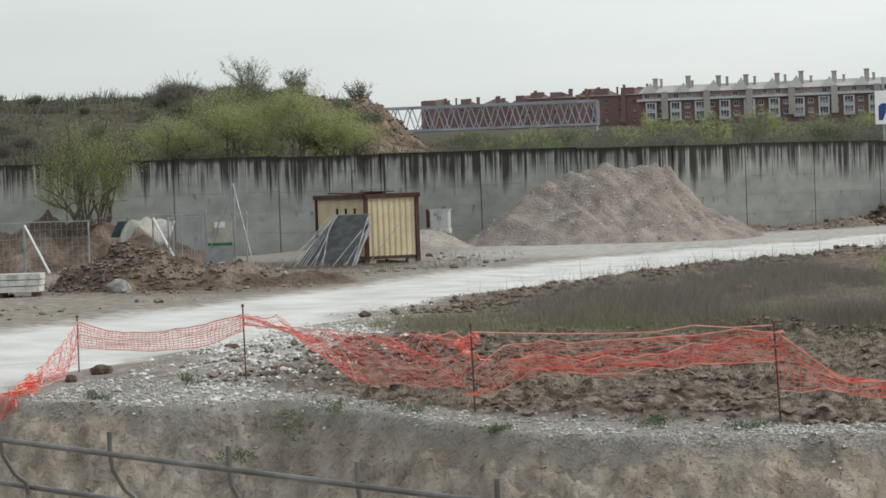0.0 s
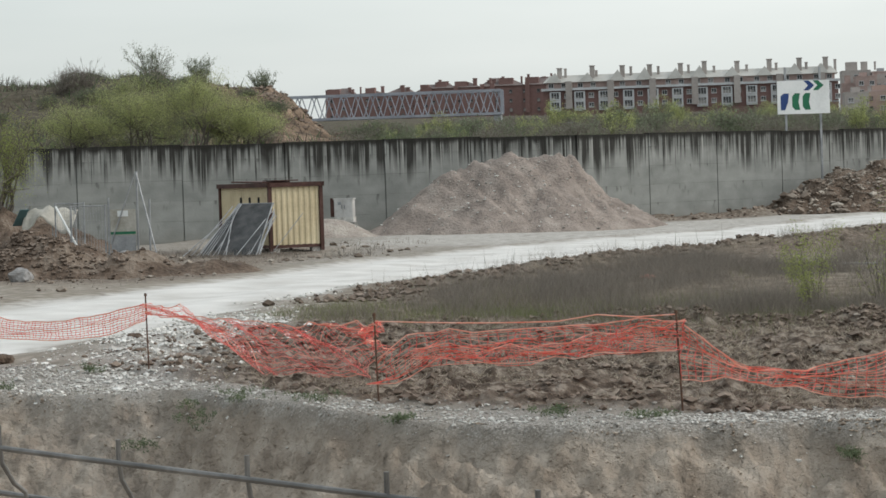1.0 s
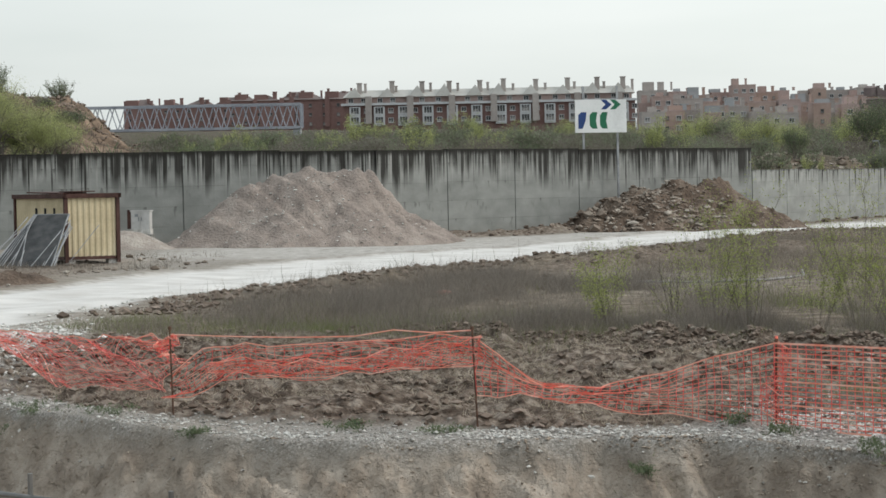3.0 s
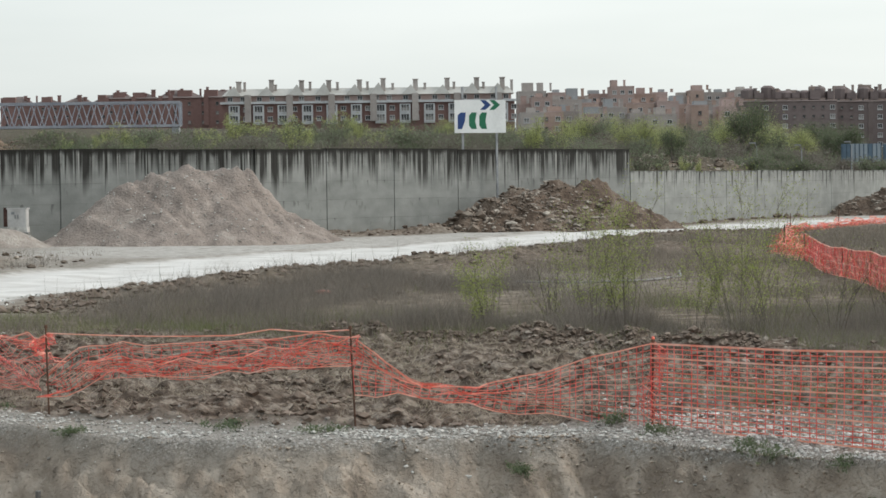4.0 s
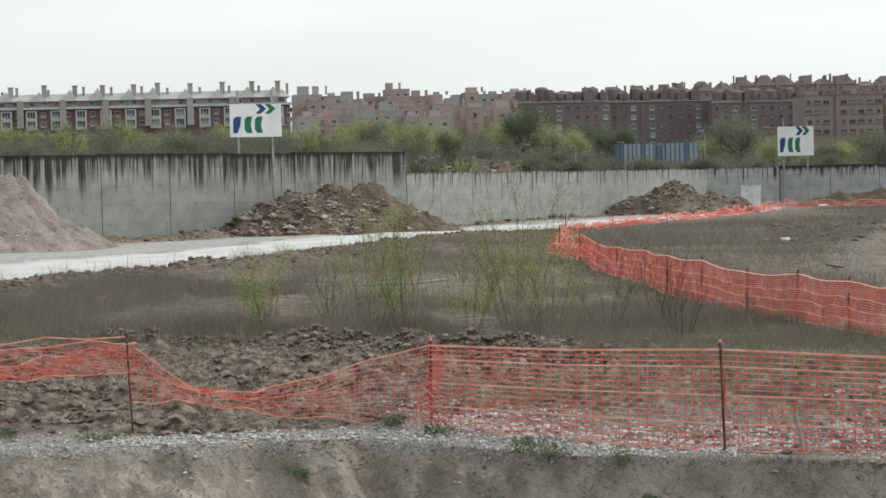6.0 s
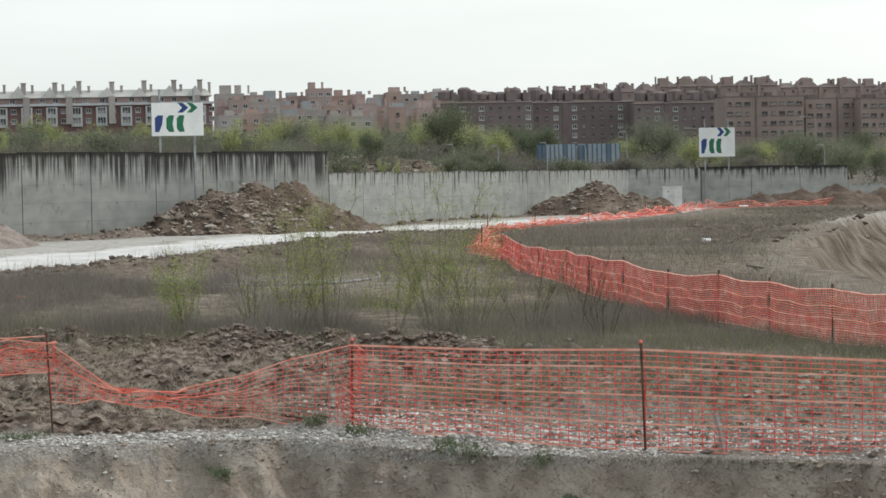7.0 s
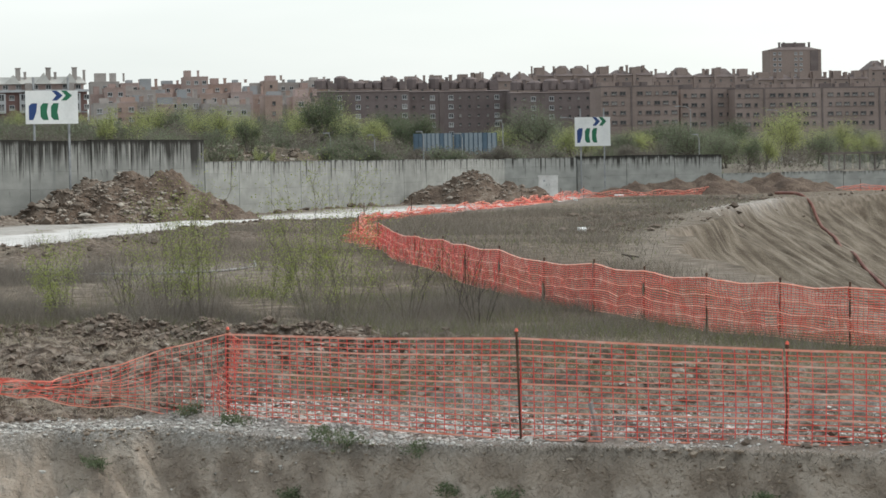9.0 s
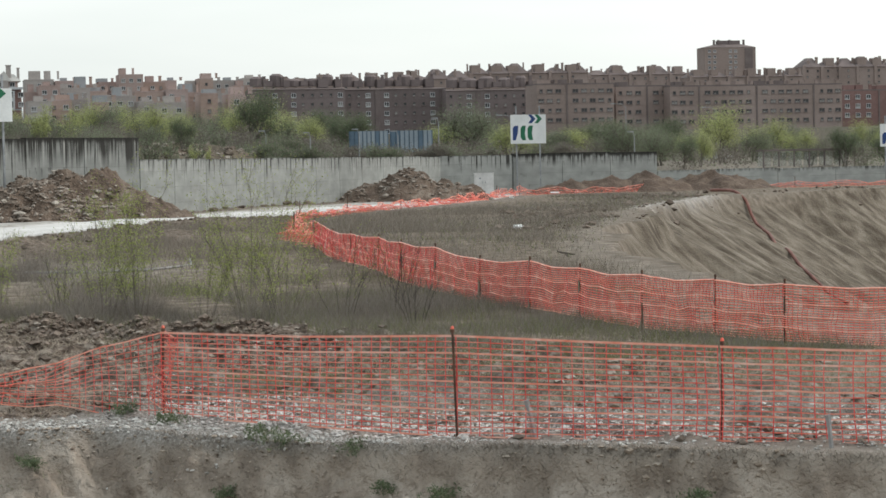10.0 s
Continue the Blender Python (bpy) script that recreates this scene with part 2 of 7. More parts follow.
    c = mixed(math("MULTIPLY", math("MULTIPLY", lines_1, fade_1), 0.94), c, (0.032, 0.031, 0.028))
    c = mixed(math("MULTIPLY", math("MULTIPLY", lines_2, fade_2), 0.95), c, (0.030, 0.029, 0.026))
    top = math("MULTIPLY", math("SUBTRACT", edge, math("ADD", v, math("MULTIPLY", noise_at(1.6, 0.2, 5.0), 0.62))), 5.0, clamp=True)
    c = mixed(math("MULTIPLY", top, 0.93), c, (0.024, 0.023, 0.02))
    # earth splashed on the foot
    foot = math("MULTIPLY", math("SUBTRACT", math("ADD", v, noise_at(0.5, 0.5, 4.0)), 4.25), 1.4, clamp=True)
    c = mixed(math("MULTIPLY", foot, 0.45 * stain), c, (0.20, 0.185, 0.16))
    l.new(c, p.inputs["Base Color"])
    bump = n.new("ShaderNodeBump")
    bump.inputs["Strength"].default_value = 0.25
    bump.inputs["Distance"].default_value = 0.03
    l.new(noise_at(9.0, 9.0, 6.0), bump.inputs["Height"])
    l.new(bump.outputs[0], p.inputs["Normal"])
    return m


M_GROUND = ground_mat()
M_WALL = concrete_mat("stained_concrete", 0.85, 0.9, 0.88, 0.62)
M_WALL_PALE = concrete_mat("pale_concrete", 0.15, 0.1, 1.1, 0.22)
M_WALL_LOW = concrete_mat("stained_concrete_low", 0.55, 0.3, 1.0, 0.42, 0.09)
M_WALL_EAST = concrete_mat("weathered_concrete", 0.55, 0.6, 1.02, 0.66, 0.03)
M_PALE = mat("pale_gravel", (0.19, 0.16, 0.14), (0.29, 0.245, 0.215), (0.39, 0.34, 0.30), scale=1.2, fine=9.0, bump=0.9, size=0.12)
M_SCREE = mat("white_gravel", (0.22, 0.19, 0.165), (0.34, 0.30, 0.265), (0.46, 0.42, 0.375), scale=1.2, fine=9.0, bump=0.9, size=0.12)
M_DIRT = mat("brown_earth", (0.07, 0.051, 0.038), (0.145, 0.106, 0.08), (0.27, 0.225, 0.182), scale=0.9, fine=7.0, bump=1.0, size=0.15)
M_DIRT_DARK = mat("dark_brown_earth", (0.07, 0.05, 0.038), (0.125, 0.09, 0.068), (0.20, 0.155, 0.12), scale=0.9, fine=7.0, bump=1.0, size=0.15)
M_CLOD = mat("clod", (0.07, 0.055, 0.042), (0.16, 0.125, 0.095), (0.33, 0.29, 0.24), scale=1.5, fine=12.0, bump=0.6)
M_STONE = mat("limestone", (0.30, 0.285, 0.26), (0.55, 0.535, 0.50), (0.75, 0.74, 0.71), scale=3.0, fine=20.0, bump=0.3)
M_NET = mat("orange_plastic", (0.74, 0.05, 0.055), (0.85, 0.085, 0.09), (0.91, 0.22, 0.19), scale=5.0, fine=6.0, rough=0.5, bump=0.0)
M_NET_PALE = mat("orange_plastic_tape", (0.83, 0.12, 0.08), (0.90, 0.23, 0.16), (0.95, 0.52, 0.41), scale=5.0, fine=6.0, rough=0.5, bump=0.0)
M_NET_TOP = mat("faded_orange_tape", (0.87, 0.25, 0.165), (0.92, 0.41, 0.305), (0.95, 0.62, 0.52), scale=5.0, fine=12.0, rough=0.5, bump=0.0)
M_REBAR = mat("rusty_rebar", (0.05, 0.035, 0.028), (0.11, 0.06, 0.04), (0.17, 0.10, 0.065), scale=8.0, fine=60.0, rough=0.8, bump=0.3, size=0.004)
M_GALV = mat("galvanised_wire", (0.12, 0.117, 0.112), (0.19, 0.185, 0.178), (0.30, 0.292, 0.28), scale=20.0, fine=120.0, rough=0.42, bump=0.1, size=0.001, metal=0.6)
M_STEEL = mat("grey_steel", (0.22, 0.23, 0.235), (0.33, 0.34, 0.35), (0.42, 0.43, 0.44), scale=2.0, fine=14.0, rough=0.5, bump=0.1, metal=0.3)
M_TRUSS = mat("grey_painted_steel", (0.24, 0.255, 0.29), (0.33, 0.345, 0.385), (0.42, 0.435, 0.475), scale=0.4, fine=5.0, rough=0.5, bump=0.0)
M_CREAM = mat("cream_sheet_metal", (0.50, 0.42, 0.275), (0.61, 0.52, 0.345), (0.68, 0.595, 0.415), scale=1.0, fine=10.0, rough=0.55, bump=0.05)
M_BROWN = mat("brown_trim", (0.045, 0.022, 0.018), (0.075, 0.035, 0.028), (0.11, 0.06, 0.05), scale=2.0, fine=16.0, rough=0.6, bump=0.1)
M_BLACK = mat("dark_opening", (0.012, 0.012, 0.012), (0.02, 0.02, 0.02), rough=0.8, bump=0.0)
M_DARKMESH = mat("dark_grey_mesh", (0.035, 0.038, 0.04), (0.065, 0.068, 0.07), (0.10, 0.10, 0.10), scale=3.0, fine=50.0, rough=0.7, bump=0.4, size=0.02)
M_WHITE = mat("white_panel", (0.66, 0.68, 0.67), (0.76, 0.78, 0.77), (0.82, 0.83, 0.82), scale=0.7, fine=8.0, rough=0.5, bump=0.0)
M_BLUE = mat("blue_print", (0.025, 0.055, 0.17), (0.035, 0.075, 0.22), scale=1.0, rough=0.5, bump=0.0)
M_GREEN = mat("green_print", (0.02, 0.13, 0.07), (0.03, 0.17, 0.09), scale=1.0, rough=0.5, bump=0.0)
M_BARK = mat("bark", (0.09, 0.078, 0.066), (0.15, 0.132, 0.113), (0.22, 0.195, 0.17), scale=3.0, fine=30.0, bump=0.5)
M_LEAF = leaf_mat("spring_leaves", (0.15, 0.185, 0.115), (0.21, 0.245, 0.155), (0.28, 0.31, 0.205))
M_WILLOW = leaf_mat("willow_leaves", (0.30, 0.34, 0.13), (0.40, 0.44, 0.18), (0.50, 0.53, 0.26))
M_LEAF_BRIGHT = leaf_mat("bright_spring_leaves", (0.22, 0.27, 0.06), (0.31, 0.365, 0.09), (0.41, 0.46, 0.15))
M_LEAF_DARK = leaf_mat("dull_leaves", (0.09, 0.125, 0.065), (0.135, 0.175, 0.095), (0.19, 0.225, 0.13))
M_TWIG = leaf_mat("bare_twigs", (0.12, 0.105, 0.088), (0.18, 0.16, 0.135), (0.25, 0.225, 0.19))
M_TWIG_DARK = leaf_mat("dark_scrub", (0.055, 0.046, 0.038), (0.095, 0.08, 0.065), (0.15, 0.13, 0.105))
M_BARK_DARK = mat("dark_bark", (0.04, 0.033, 0.028), (0.075, 0.063, 0.054), (0.12, 0.103, 0.088), scale=3.0, fine=30.0, bump=0.4)
M_STRAW = leaf_mat("dry_stalks", (0.13, 0.112, 0.092), (0.205, 0.178, 0.146), (0.32, 0.284, 0.234))
M_GRASS = leaf_mat("short_green_grass", (0.10, 0.125, 0.04), (0.155, 0.18, 0.07), (0.24, 0.245, 0.12))


# ---- mesh helpers ----
class Shape:
    """Collects corners and faces for one mesh."""

    def __init__(self):
        self.v, self.f, self.m = [], [], []

    def add(self, verts, faces, mi=0):
        k = len(self.v)
        self.v.extend(verts)
        self.f.extend([tuple(k + i for i in f) for f in faces])
        self.m.extend([mi] * len(faces))
        return self

    def box(self, c, s, turn=0.0, mi=0, tilt=0.0):
        """A box about the centre c with sizes s, turned about z, tilted about its own x."""
        ca, sa, ct, st = math.cos(turn), math.sin(turn), math.cos(tilt), math.sin(tilt)
        out = []
        for dz in (-0.5, 0.5):
            for dx, dy in ((-0.5, -0.5), (0.5, -0.5), (0.5, 0.5), (-0.5, 0.5)):
                x, y, z = dx * s[0], dy * s[1], dz * s[2]
                y, z = y * ct - z * st, y * st + z * ct
                out.append((c[0] + x * ca - y * sa, c[1] + x * sa + y * ca, c[2] + z))
        return self.add(out, [(3, 2, 1, 0), (4, 5, 6, 7), (0, 1, 5, 4), (1, 2, 6, 5), (2, 3, 7, 6), (3, 0, 4, 7)], mi)

    def tube(self, pts, radii, sides=6, mi=0):
        """A tube along pts; radii is one number or one for each point."""
        pts = [Vector(p) for p in pts]
        if isinstance(radii, (int, float)):
            radii = [radii] * len(pts)
        rings, side = [], None
        for i, p in enumerate(pts):
            d = (pts[min(i + 1, len(pts) - 1)] - pts[max(i - 1, 0)]).normalized()
            if side is None:
                side = d.orthogonal().normalized()
            side = (side - d * side.dot(d)).normalized()
            up = d.cross(side)
            rings += [tuple(p + (side * math.cos(k * math.tau / sides) + up * math.sin(k * math.tau / sides)) * radii[i]) for k in range(sides)]
        faces = []
        for i in range(len(pts) - 1):
            for k in range(sides):
                a, b = i * sides + k, i * sides + (k + 1) % sides
                faces.append((a, b, b + sides, a + sides))
        faces += [tuple(range(sides - 1, -1, -1)), tuple((len(pts) - 1) * sides + k for k in range(sides))]
        return self.add(rings, faces, mi)

    def mesh(self, name, *mats, smooth=False):
        me = bpy.data.meshes.new(name)
        me.from_pydata(self.v, [], self.f)
        for q in mats:
            me.materials.append(q)
        if len(mats) > 1:
            me.polygons.foreach_set("material_index", self.m)
        if smooth:
            me.polygons.foreach_set("use_smooth", [True] * len(self.f))
        me.update()
        return me


def part(name, shape, material, parent=None, label="", smooth=False):
    """One mesh object, under a thing or under a part. material: one, or a list of them."""
    mats = material if isinstance(material, (list, tuple)) else [material]
    ob = new(name, shape.mesh(name, *mats, smooth=smooth) if isinstance(shape, Shape) else shape)
    if parent:
        ob.parent = parent
    if label:
        ob["label"] = label
    return ob


def thing(name, at=(0, 0, 0), turn=0.0, **tags):
    """An empty at the base of a thing, for its parts."""
    ob = new(name)
    ob.empty_display_size = 0.2
    ob.location = at
    ob.rotation_euler = (0, 0, turn)
    return tagged(ob, **tags)


def lattice(ix, iy, seed):
    h = (ix * 374761393 + iy * 668265263 + seed * 974634777) & 0x7FFFFFFF
    h = ((h ^ (h >> 13)) * 1274126177) & 0x7FFFFFFF
    return ((h ^ (h >> 16)) & 0xFFFF) / 65535.0


def wobble(x, y, seed=0):
    """Smooth noise from -1 to 1 over the plan."""
    x, y = np.asarray(x, float), np.asarray(y, float)
    ix, iy = np.floor(x).astype(np.int64), np.floor(y).astype(np.int64)
    fx, fy = x - ix, y - iy
    fx, fy = fx * fx * (3 - 2 * fx), fy * fy * (3 - 2 * fy)
    a, b = lattice(ix, iy, seed), lattice(ix + 1, iy, seed)
    c, d = lattice(ix, iy + 1, seed), lattice(ix + 1, iy + 1, seed)
    return 2 * (a + (b - a) * fx + (c - a) * fy + (a - b - c + d) * fx * fy) - 1


def layers(x, y, seed=0, octaves=4):
    total, amp = 0, 1.0
    for k in range(octaves):
        total = total + amp * wobble(x * 2**k, y * 2**k, seed + k)
        amp *= 0.55
    return total


def ramp(v, lo, hi):
    t = np.clip((np.asarray(v, float) - lo) / (hi - lo), 0, 1)
    return t * t * (3 - 2 * t)


def curve_at(v, table):
    """Reads a value from pairs (where, value)."""
    return np.interp(v, [p[0] for p in table], [p[1] for p in table])


# ---- the plan: lines that the ground follows (metres) ----
BANK_EDGE = ((-40, 44), (-14, 34.5), (-9.6, 31.2), (-6.2, 29.2), (-3, 25.6), (1, 24.6), (3, 23.7), (5, 21.8), (7.8, 19.7), (14, 16), (40, 2))  # x: y of the lip
FENCE_LINE = ((-11, 36), (-7.4, 32.7), (-3.6, 27.4), (-0.2, 26.0), (2.8, 25.6), (5.1, 22.3), (7.1, 20.7), (10, 18.6), (30, 4))
ROAD_NEAR = ((10, -13), (33, -10.9), (43.5, -9.8), (50.7, -9.4), (58.7, -8.2), (66.5, -6.2), (76, -3.7), (81, -0.5), (87, 2.6), (98, 5.2), (114, 11), (124, 17.5), (140, 28.5), (160, 37.5), (194, 50))
ROAD_FAR = ((10, -19), (48.8, -16), (57, -14.6), (66, -12.4), (77, -10.7), (85.5, -8), (95.6, -4.6), (103, -0.4), (111, 3.4), (122, 6.6), (136, 13.2), (145, 20.5), (150, 24.7), (163, 34.3), (194, 46))
WALL_LINE = ((-75, 86.5), (-45, 101), (-6, 120), (14, 141), (43, 194), (63, 200.5), (120, 212))  # plan of the concrete wall
PIT_RIM = ((4, 13.0), (30, 14.6), (47, 16.9), (64, 19.3), (85, 25.2), (129, 40.5), (163, 56), (185, 80), (196, 110))  # y: x of the rim


def wall_y(x):
    return curve_at(x, WALL_LINE)


def behind_wall(x, y):
    """Ground level behind the wall."""
    a = x / np.maximum(y, 1.0)
    top = curve_at(x, ((-75, 4.1), (13.4, 4.1), (14.6, 2.75), (62.4, 2.5), (63.6, 0.9), (200, 0.9)))
    far = 2.5 + y * curve_at(a, ((-0.5, 0.018), (-0.14, 0.0175), (0.0, 0.0165), (0.10, 0.010), (0.2, 0.004), (0.28, 0.001), (0.32, -0.001), (0.45, -0.001)))
    town = 2.5 + y * curve_at(a, ((-0.5, 0.028), (0.0, 0.022), (0.12, 0.012), (0.45, 0.012)))
    z = top + (far - top) * ramp(y, wall_y(x) + 6, wall_y(x) + 75)
    z = z + (town - z) * ramp(y, 430, 640)
    # the cut hill
    crest = curve_at(a, ((-0.6, 4.8), (-0.33, 6.5), (-0.30, 6.8), (-0.26, 7.2), (-0.235, 7.4), (-0.20, 6.9), (-0.178, 6.5), (-0.166, 6.0), (-0.156, 4.3), (-0.147, 2.8), (-0.138, 1.2), (-0.12, 0.0), (0.5, 0)))
    lift = ramp(y, wall_y(x) + 3, 178) * (1 - 0.85 * ramp(y, 190, 290))
    z = z + np.maximum(crest + 2.5 + 0.7 * layers(x * 0.13, y * 0.13, 40) * ramp(crest, 0.5, 3) - z, 0) * lift
    z = z - 0.7 * np.abs(layers(x * 0.38, y * 0.3, 42)) * ramp(a, -0.20, -0.175) * (1 - ramp(a, -0.15, -0.135)) * ramp(y, wall_y(x) + 8, 150) * (1 - ramp(y, 190, 230))
    # rubble heap behind the lower wall
    z = z + 1.0 * np.exp(-((a - 0.118) / 0.030) ** 2 - ((y - 192) / 9) ** 2) * (1 + 0.4 * layers(x * 0.3, y * 0.3, 5))
    return z


def ground(x, y, fine=True):
    """Height of the ground over the plan."""
    x, y = np.asarray(x, float), np.asarray(y, float)
    near = 1 - ramp(y, 70, 110)
    z = 0.05 * layers(x * 0.25, y * 0.25, 1)
    # broken ground behind the netting
    zone = clod_zone(x, y)
    z = z + zone * (0.06 * layers(x * 0.8, y * 0.8, 7) + (0.11 * np.maximum(0, layers(x * 1.9, y * 1.7, 9)) + 0.05 * np.maximum(0, layers(x * 4.6, y * 4.0, 11))) * fine)
    # ridge of thrown clods before the brush
    thrown = np.exp(-((y - 40.3 + 1.15 * (x - 0.4)) / 0.8) ** 2) * ramp(x, -3, 0) * (1 - ramp(x, 4.5, 6.5))
    z = z + thrown * np.maximum(0, 0.12 + 0.16 * layers(x * 1.3, y * 1.3, 12))
    # dirt ridge along the road
    d_near = x - curve_at(y, ROAD_NEAR)
    ridge = np.exp(-((d_near - 2.7) / 1.1) ** 2) * ramp(y, 50, 58) * (1 - ramp(y, 112, 124))
    z = z + ridge * (0.08 + 0.16 * layers(x * 0.7, y * 0.55, 13) + 0.07 * np.abs(layers(x * 2.0, y * 1.6, 14)))
    berm = np.exp(-((d_near - 6.5 - 1.2 * wobble(y * 0.12, y * 0, 15)) / 1.3) ** 2) * ramp(y, 66, 74) * (1 - ramp(y, 104, 112))
    z = z + berm * np.maximum(0, 0.10 + 0.26 * layers(x * 0.5, y * 0.4, 16))
    # the road lies a little lower, with wheel tracks
    mid = (x - curve_at(y, ROAD_FAR)) / (curve_at(y, ROAD_NEAR) - curve_at(y, ROAD_FAR))
    on_road = road_zone(x, y)
    z = z - 0.06 * on_road * (1 + 0.5 * np.cos(mid * 4 * math.pi)) 
    # gravel spill beside the road
    z = z + 0.22 * np.exp(-((x + 7.6) / 2.2) ** 2 - ((y - 37.5) / 4.5) ** 2) * (1 + 0.5 * layers(x, y, 21))
    # the bank down to the ditch, and the near side where the wire fence stands
    dl = np.maximum(lip_y(x) - y, 0)
    sharp = 1.1 + 0.9 * ramp(x, 2.5, 4.5) * np.clip(0.6 + 0.6 * wobble(x * 0.9, y * 0.0, 18), 0, 1)
    drop = np.clip(sharp * np.minimum(dl, 0.22) + 0.66 * np.maximum(dl - 0.22, 0), 0, 3.2)
    rise = 1 - ramp(y, 3.0, 9.0)
    soft = ramp(drop, 0.0, 0.35)
    z = z - drop * (1 + 0.12 * soft * layers(x * 1.3, y * 1.3, 19)) + soft * (0.10 * layers(x * 1.5 + y, y * 1.2, 23) - 0.15 * np.abs(layers(x * 2.8 + y * 1.5, y * 2.4, 25)) + 0.09 * np.maximum(0, layers(x * 5.5, y * 5.5, 27))) * (1 - rise)
    z = z + rise * (drop + 0.7)
    # the excavation
    into = x - curve_at(y, PIT_RIM) + 0.7 * layers(x * 0.10, y * 0.10, 29)
    slope = np.clip(1.3 * np.clip(into, 0, 0.7) + 0.55 * np.maximum(into - 0.7, 0), 0, 9.0)
    run = 0.42 * x + 0.91 * y + 0.9 * layers(x * 0.12, y * 0.12, 36)
    cut_1 = (1 - np.abs(wobble(run * 0.17, into * 0.02, 31))) ** 6
    cut_2 = (1 - np.abs(wobble(run * 0.42, into * 0.03, 32))) ** 5
    cut_3 = (1 - np.abs(wobble(run * 1.1, into * 0.06, 34))) ** 3
    gully = 1.5 * cut_1 + 0.7 * cut_2 + 0.10 * cut_3
    z = z - np.where(y > 16, (slope + np.minimum(slope * 0.45, 1.0) * (gully - 0.2)) + np.minimum(slope, 1) * (0.05 * layers(x * 0.4, y * 0.4, 33) + 0.05 * np.abs(layers(x * 1.3, y * 1.1, 35))), 0) * (1 - ramp(x, 150, 190))
    # spoil along the foot of the wall
    back = y - wall_y(x)
    foot = np.exp(-((back + 2.2) / 1.5) ** 2) * ramp(x, -22, -6) * (1 - ramp(x, 100, 112))
    z = z + foot * np.maximum(0.0, 0.32 + 0.4 * layers(x * 0.35, y * 0.35, 37)) * (1 - 0.8 * ramp(x, 12, 16))
    z = z - 0.35 * ramp(-x, 22, 30) * ramp(y, 84, 100)
    step = ramp(back, 0.25, 1.6)
    return z * (1 - step) + (behind_wall(x, y) + 0.25 * layers(x * 0.3, y * 0.3, 41) * ramp(back, 2, 8)) * step


def lip_y(x):
    """The crumbled lip of the bank."""
    return curve_at(x, BANK_EDGE) + 0.35 * layers(x * 0.5, 3.0 + np.asarray(x, float) * 0, 17)


def road_zone(x, y):
    n = 0.45 * layers(x * 0.3, y * 0.3, 51)
    return ramp(x - curve_at(y, ROAD_FAR) + n, -0.6, 0.7) * (1 - ramp(x - curve_at(y, ROAD_NEAR) + n, -0.7, 0.6)) * (1 - ramp(y, 188, 196))


def clod_zone(x, y):
    f = y - curve_at(x, FENCE_LINE)
    end = curve_at(x, ((-8, 40), (-4, 45), (0, 41), (6, 38), (9, 33)))
    return ramp(f, -0.35, 0.25) * (1 - ramp(y - end, -2, 2)) * ramp(x - curve_at(y, ROAD_NEAR), 1.5, 4.0) * (1 - ramp(x, 8.5, 12))


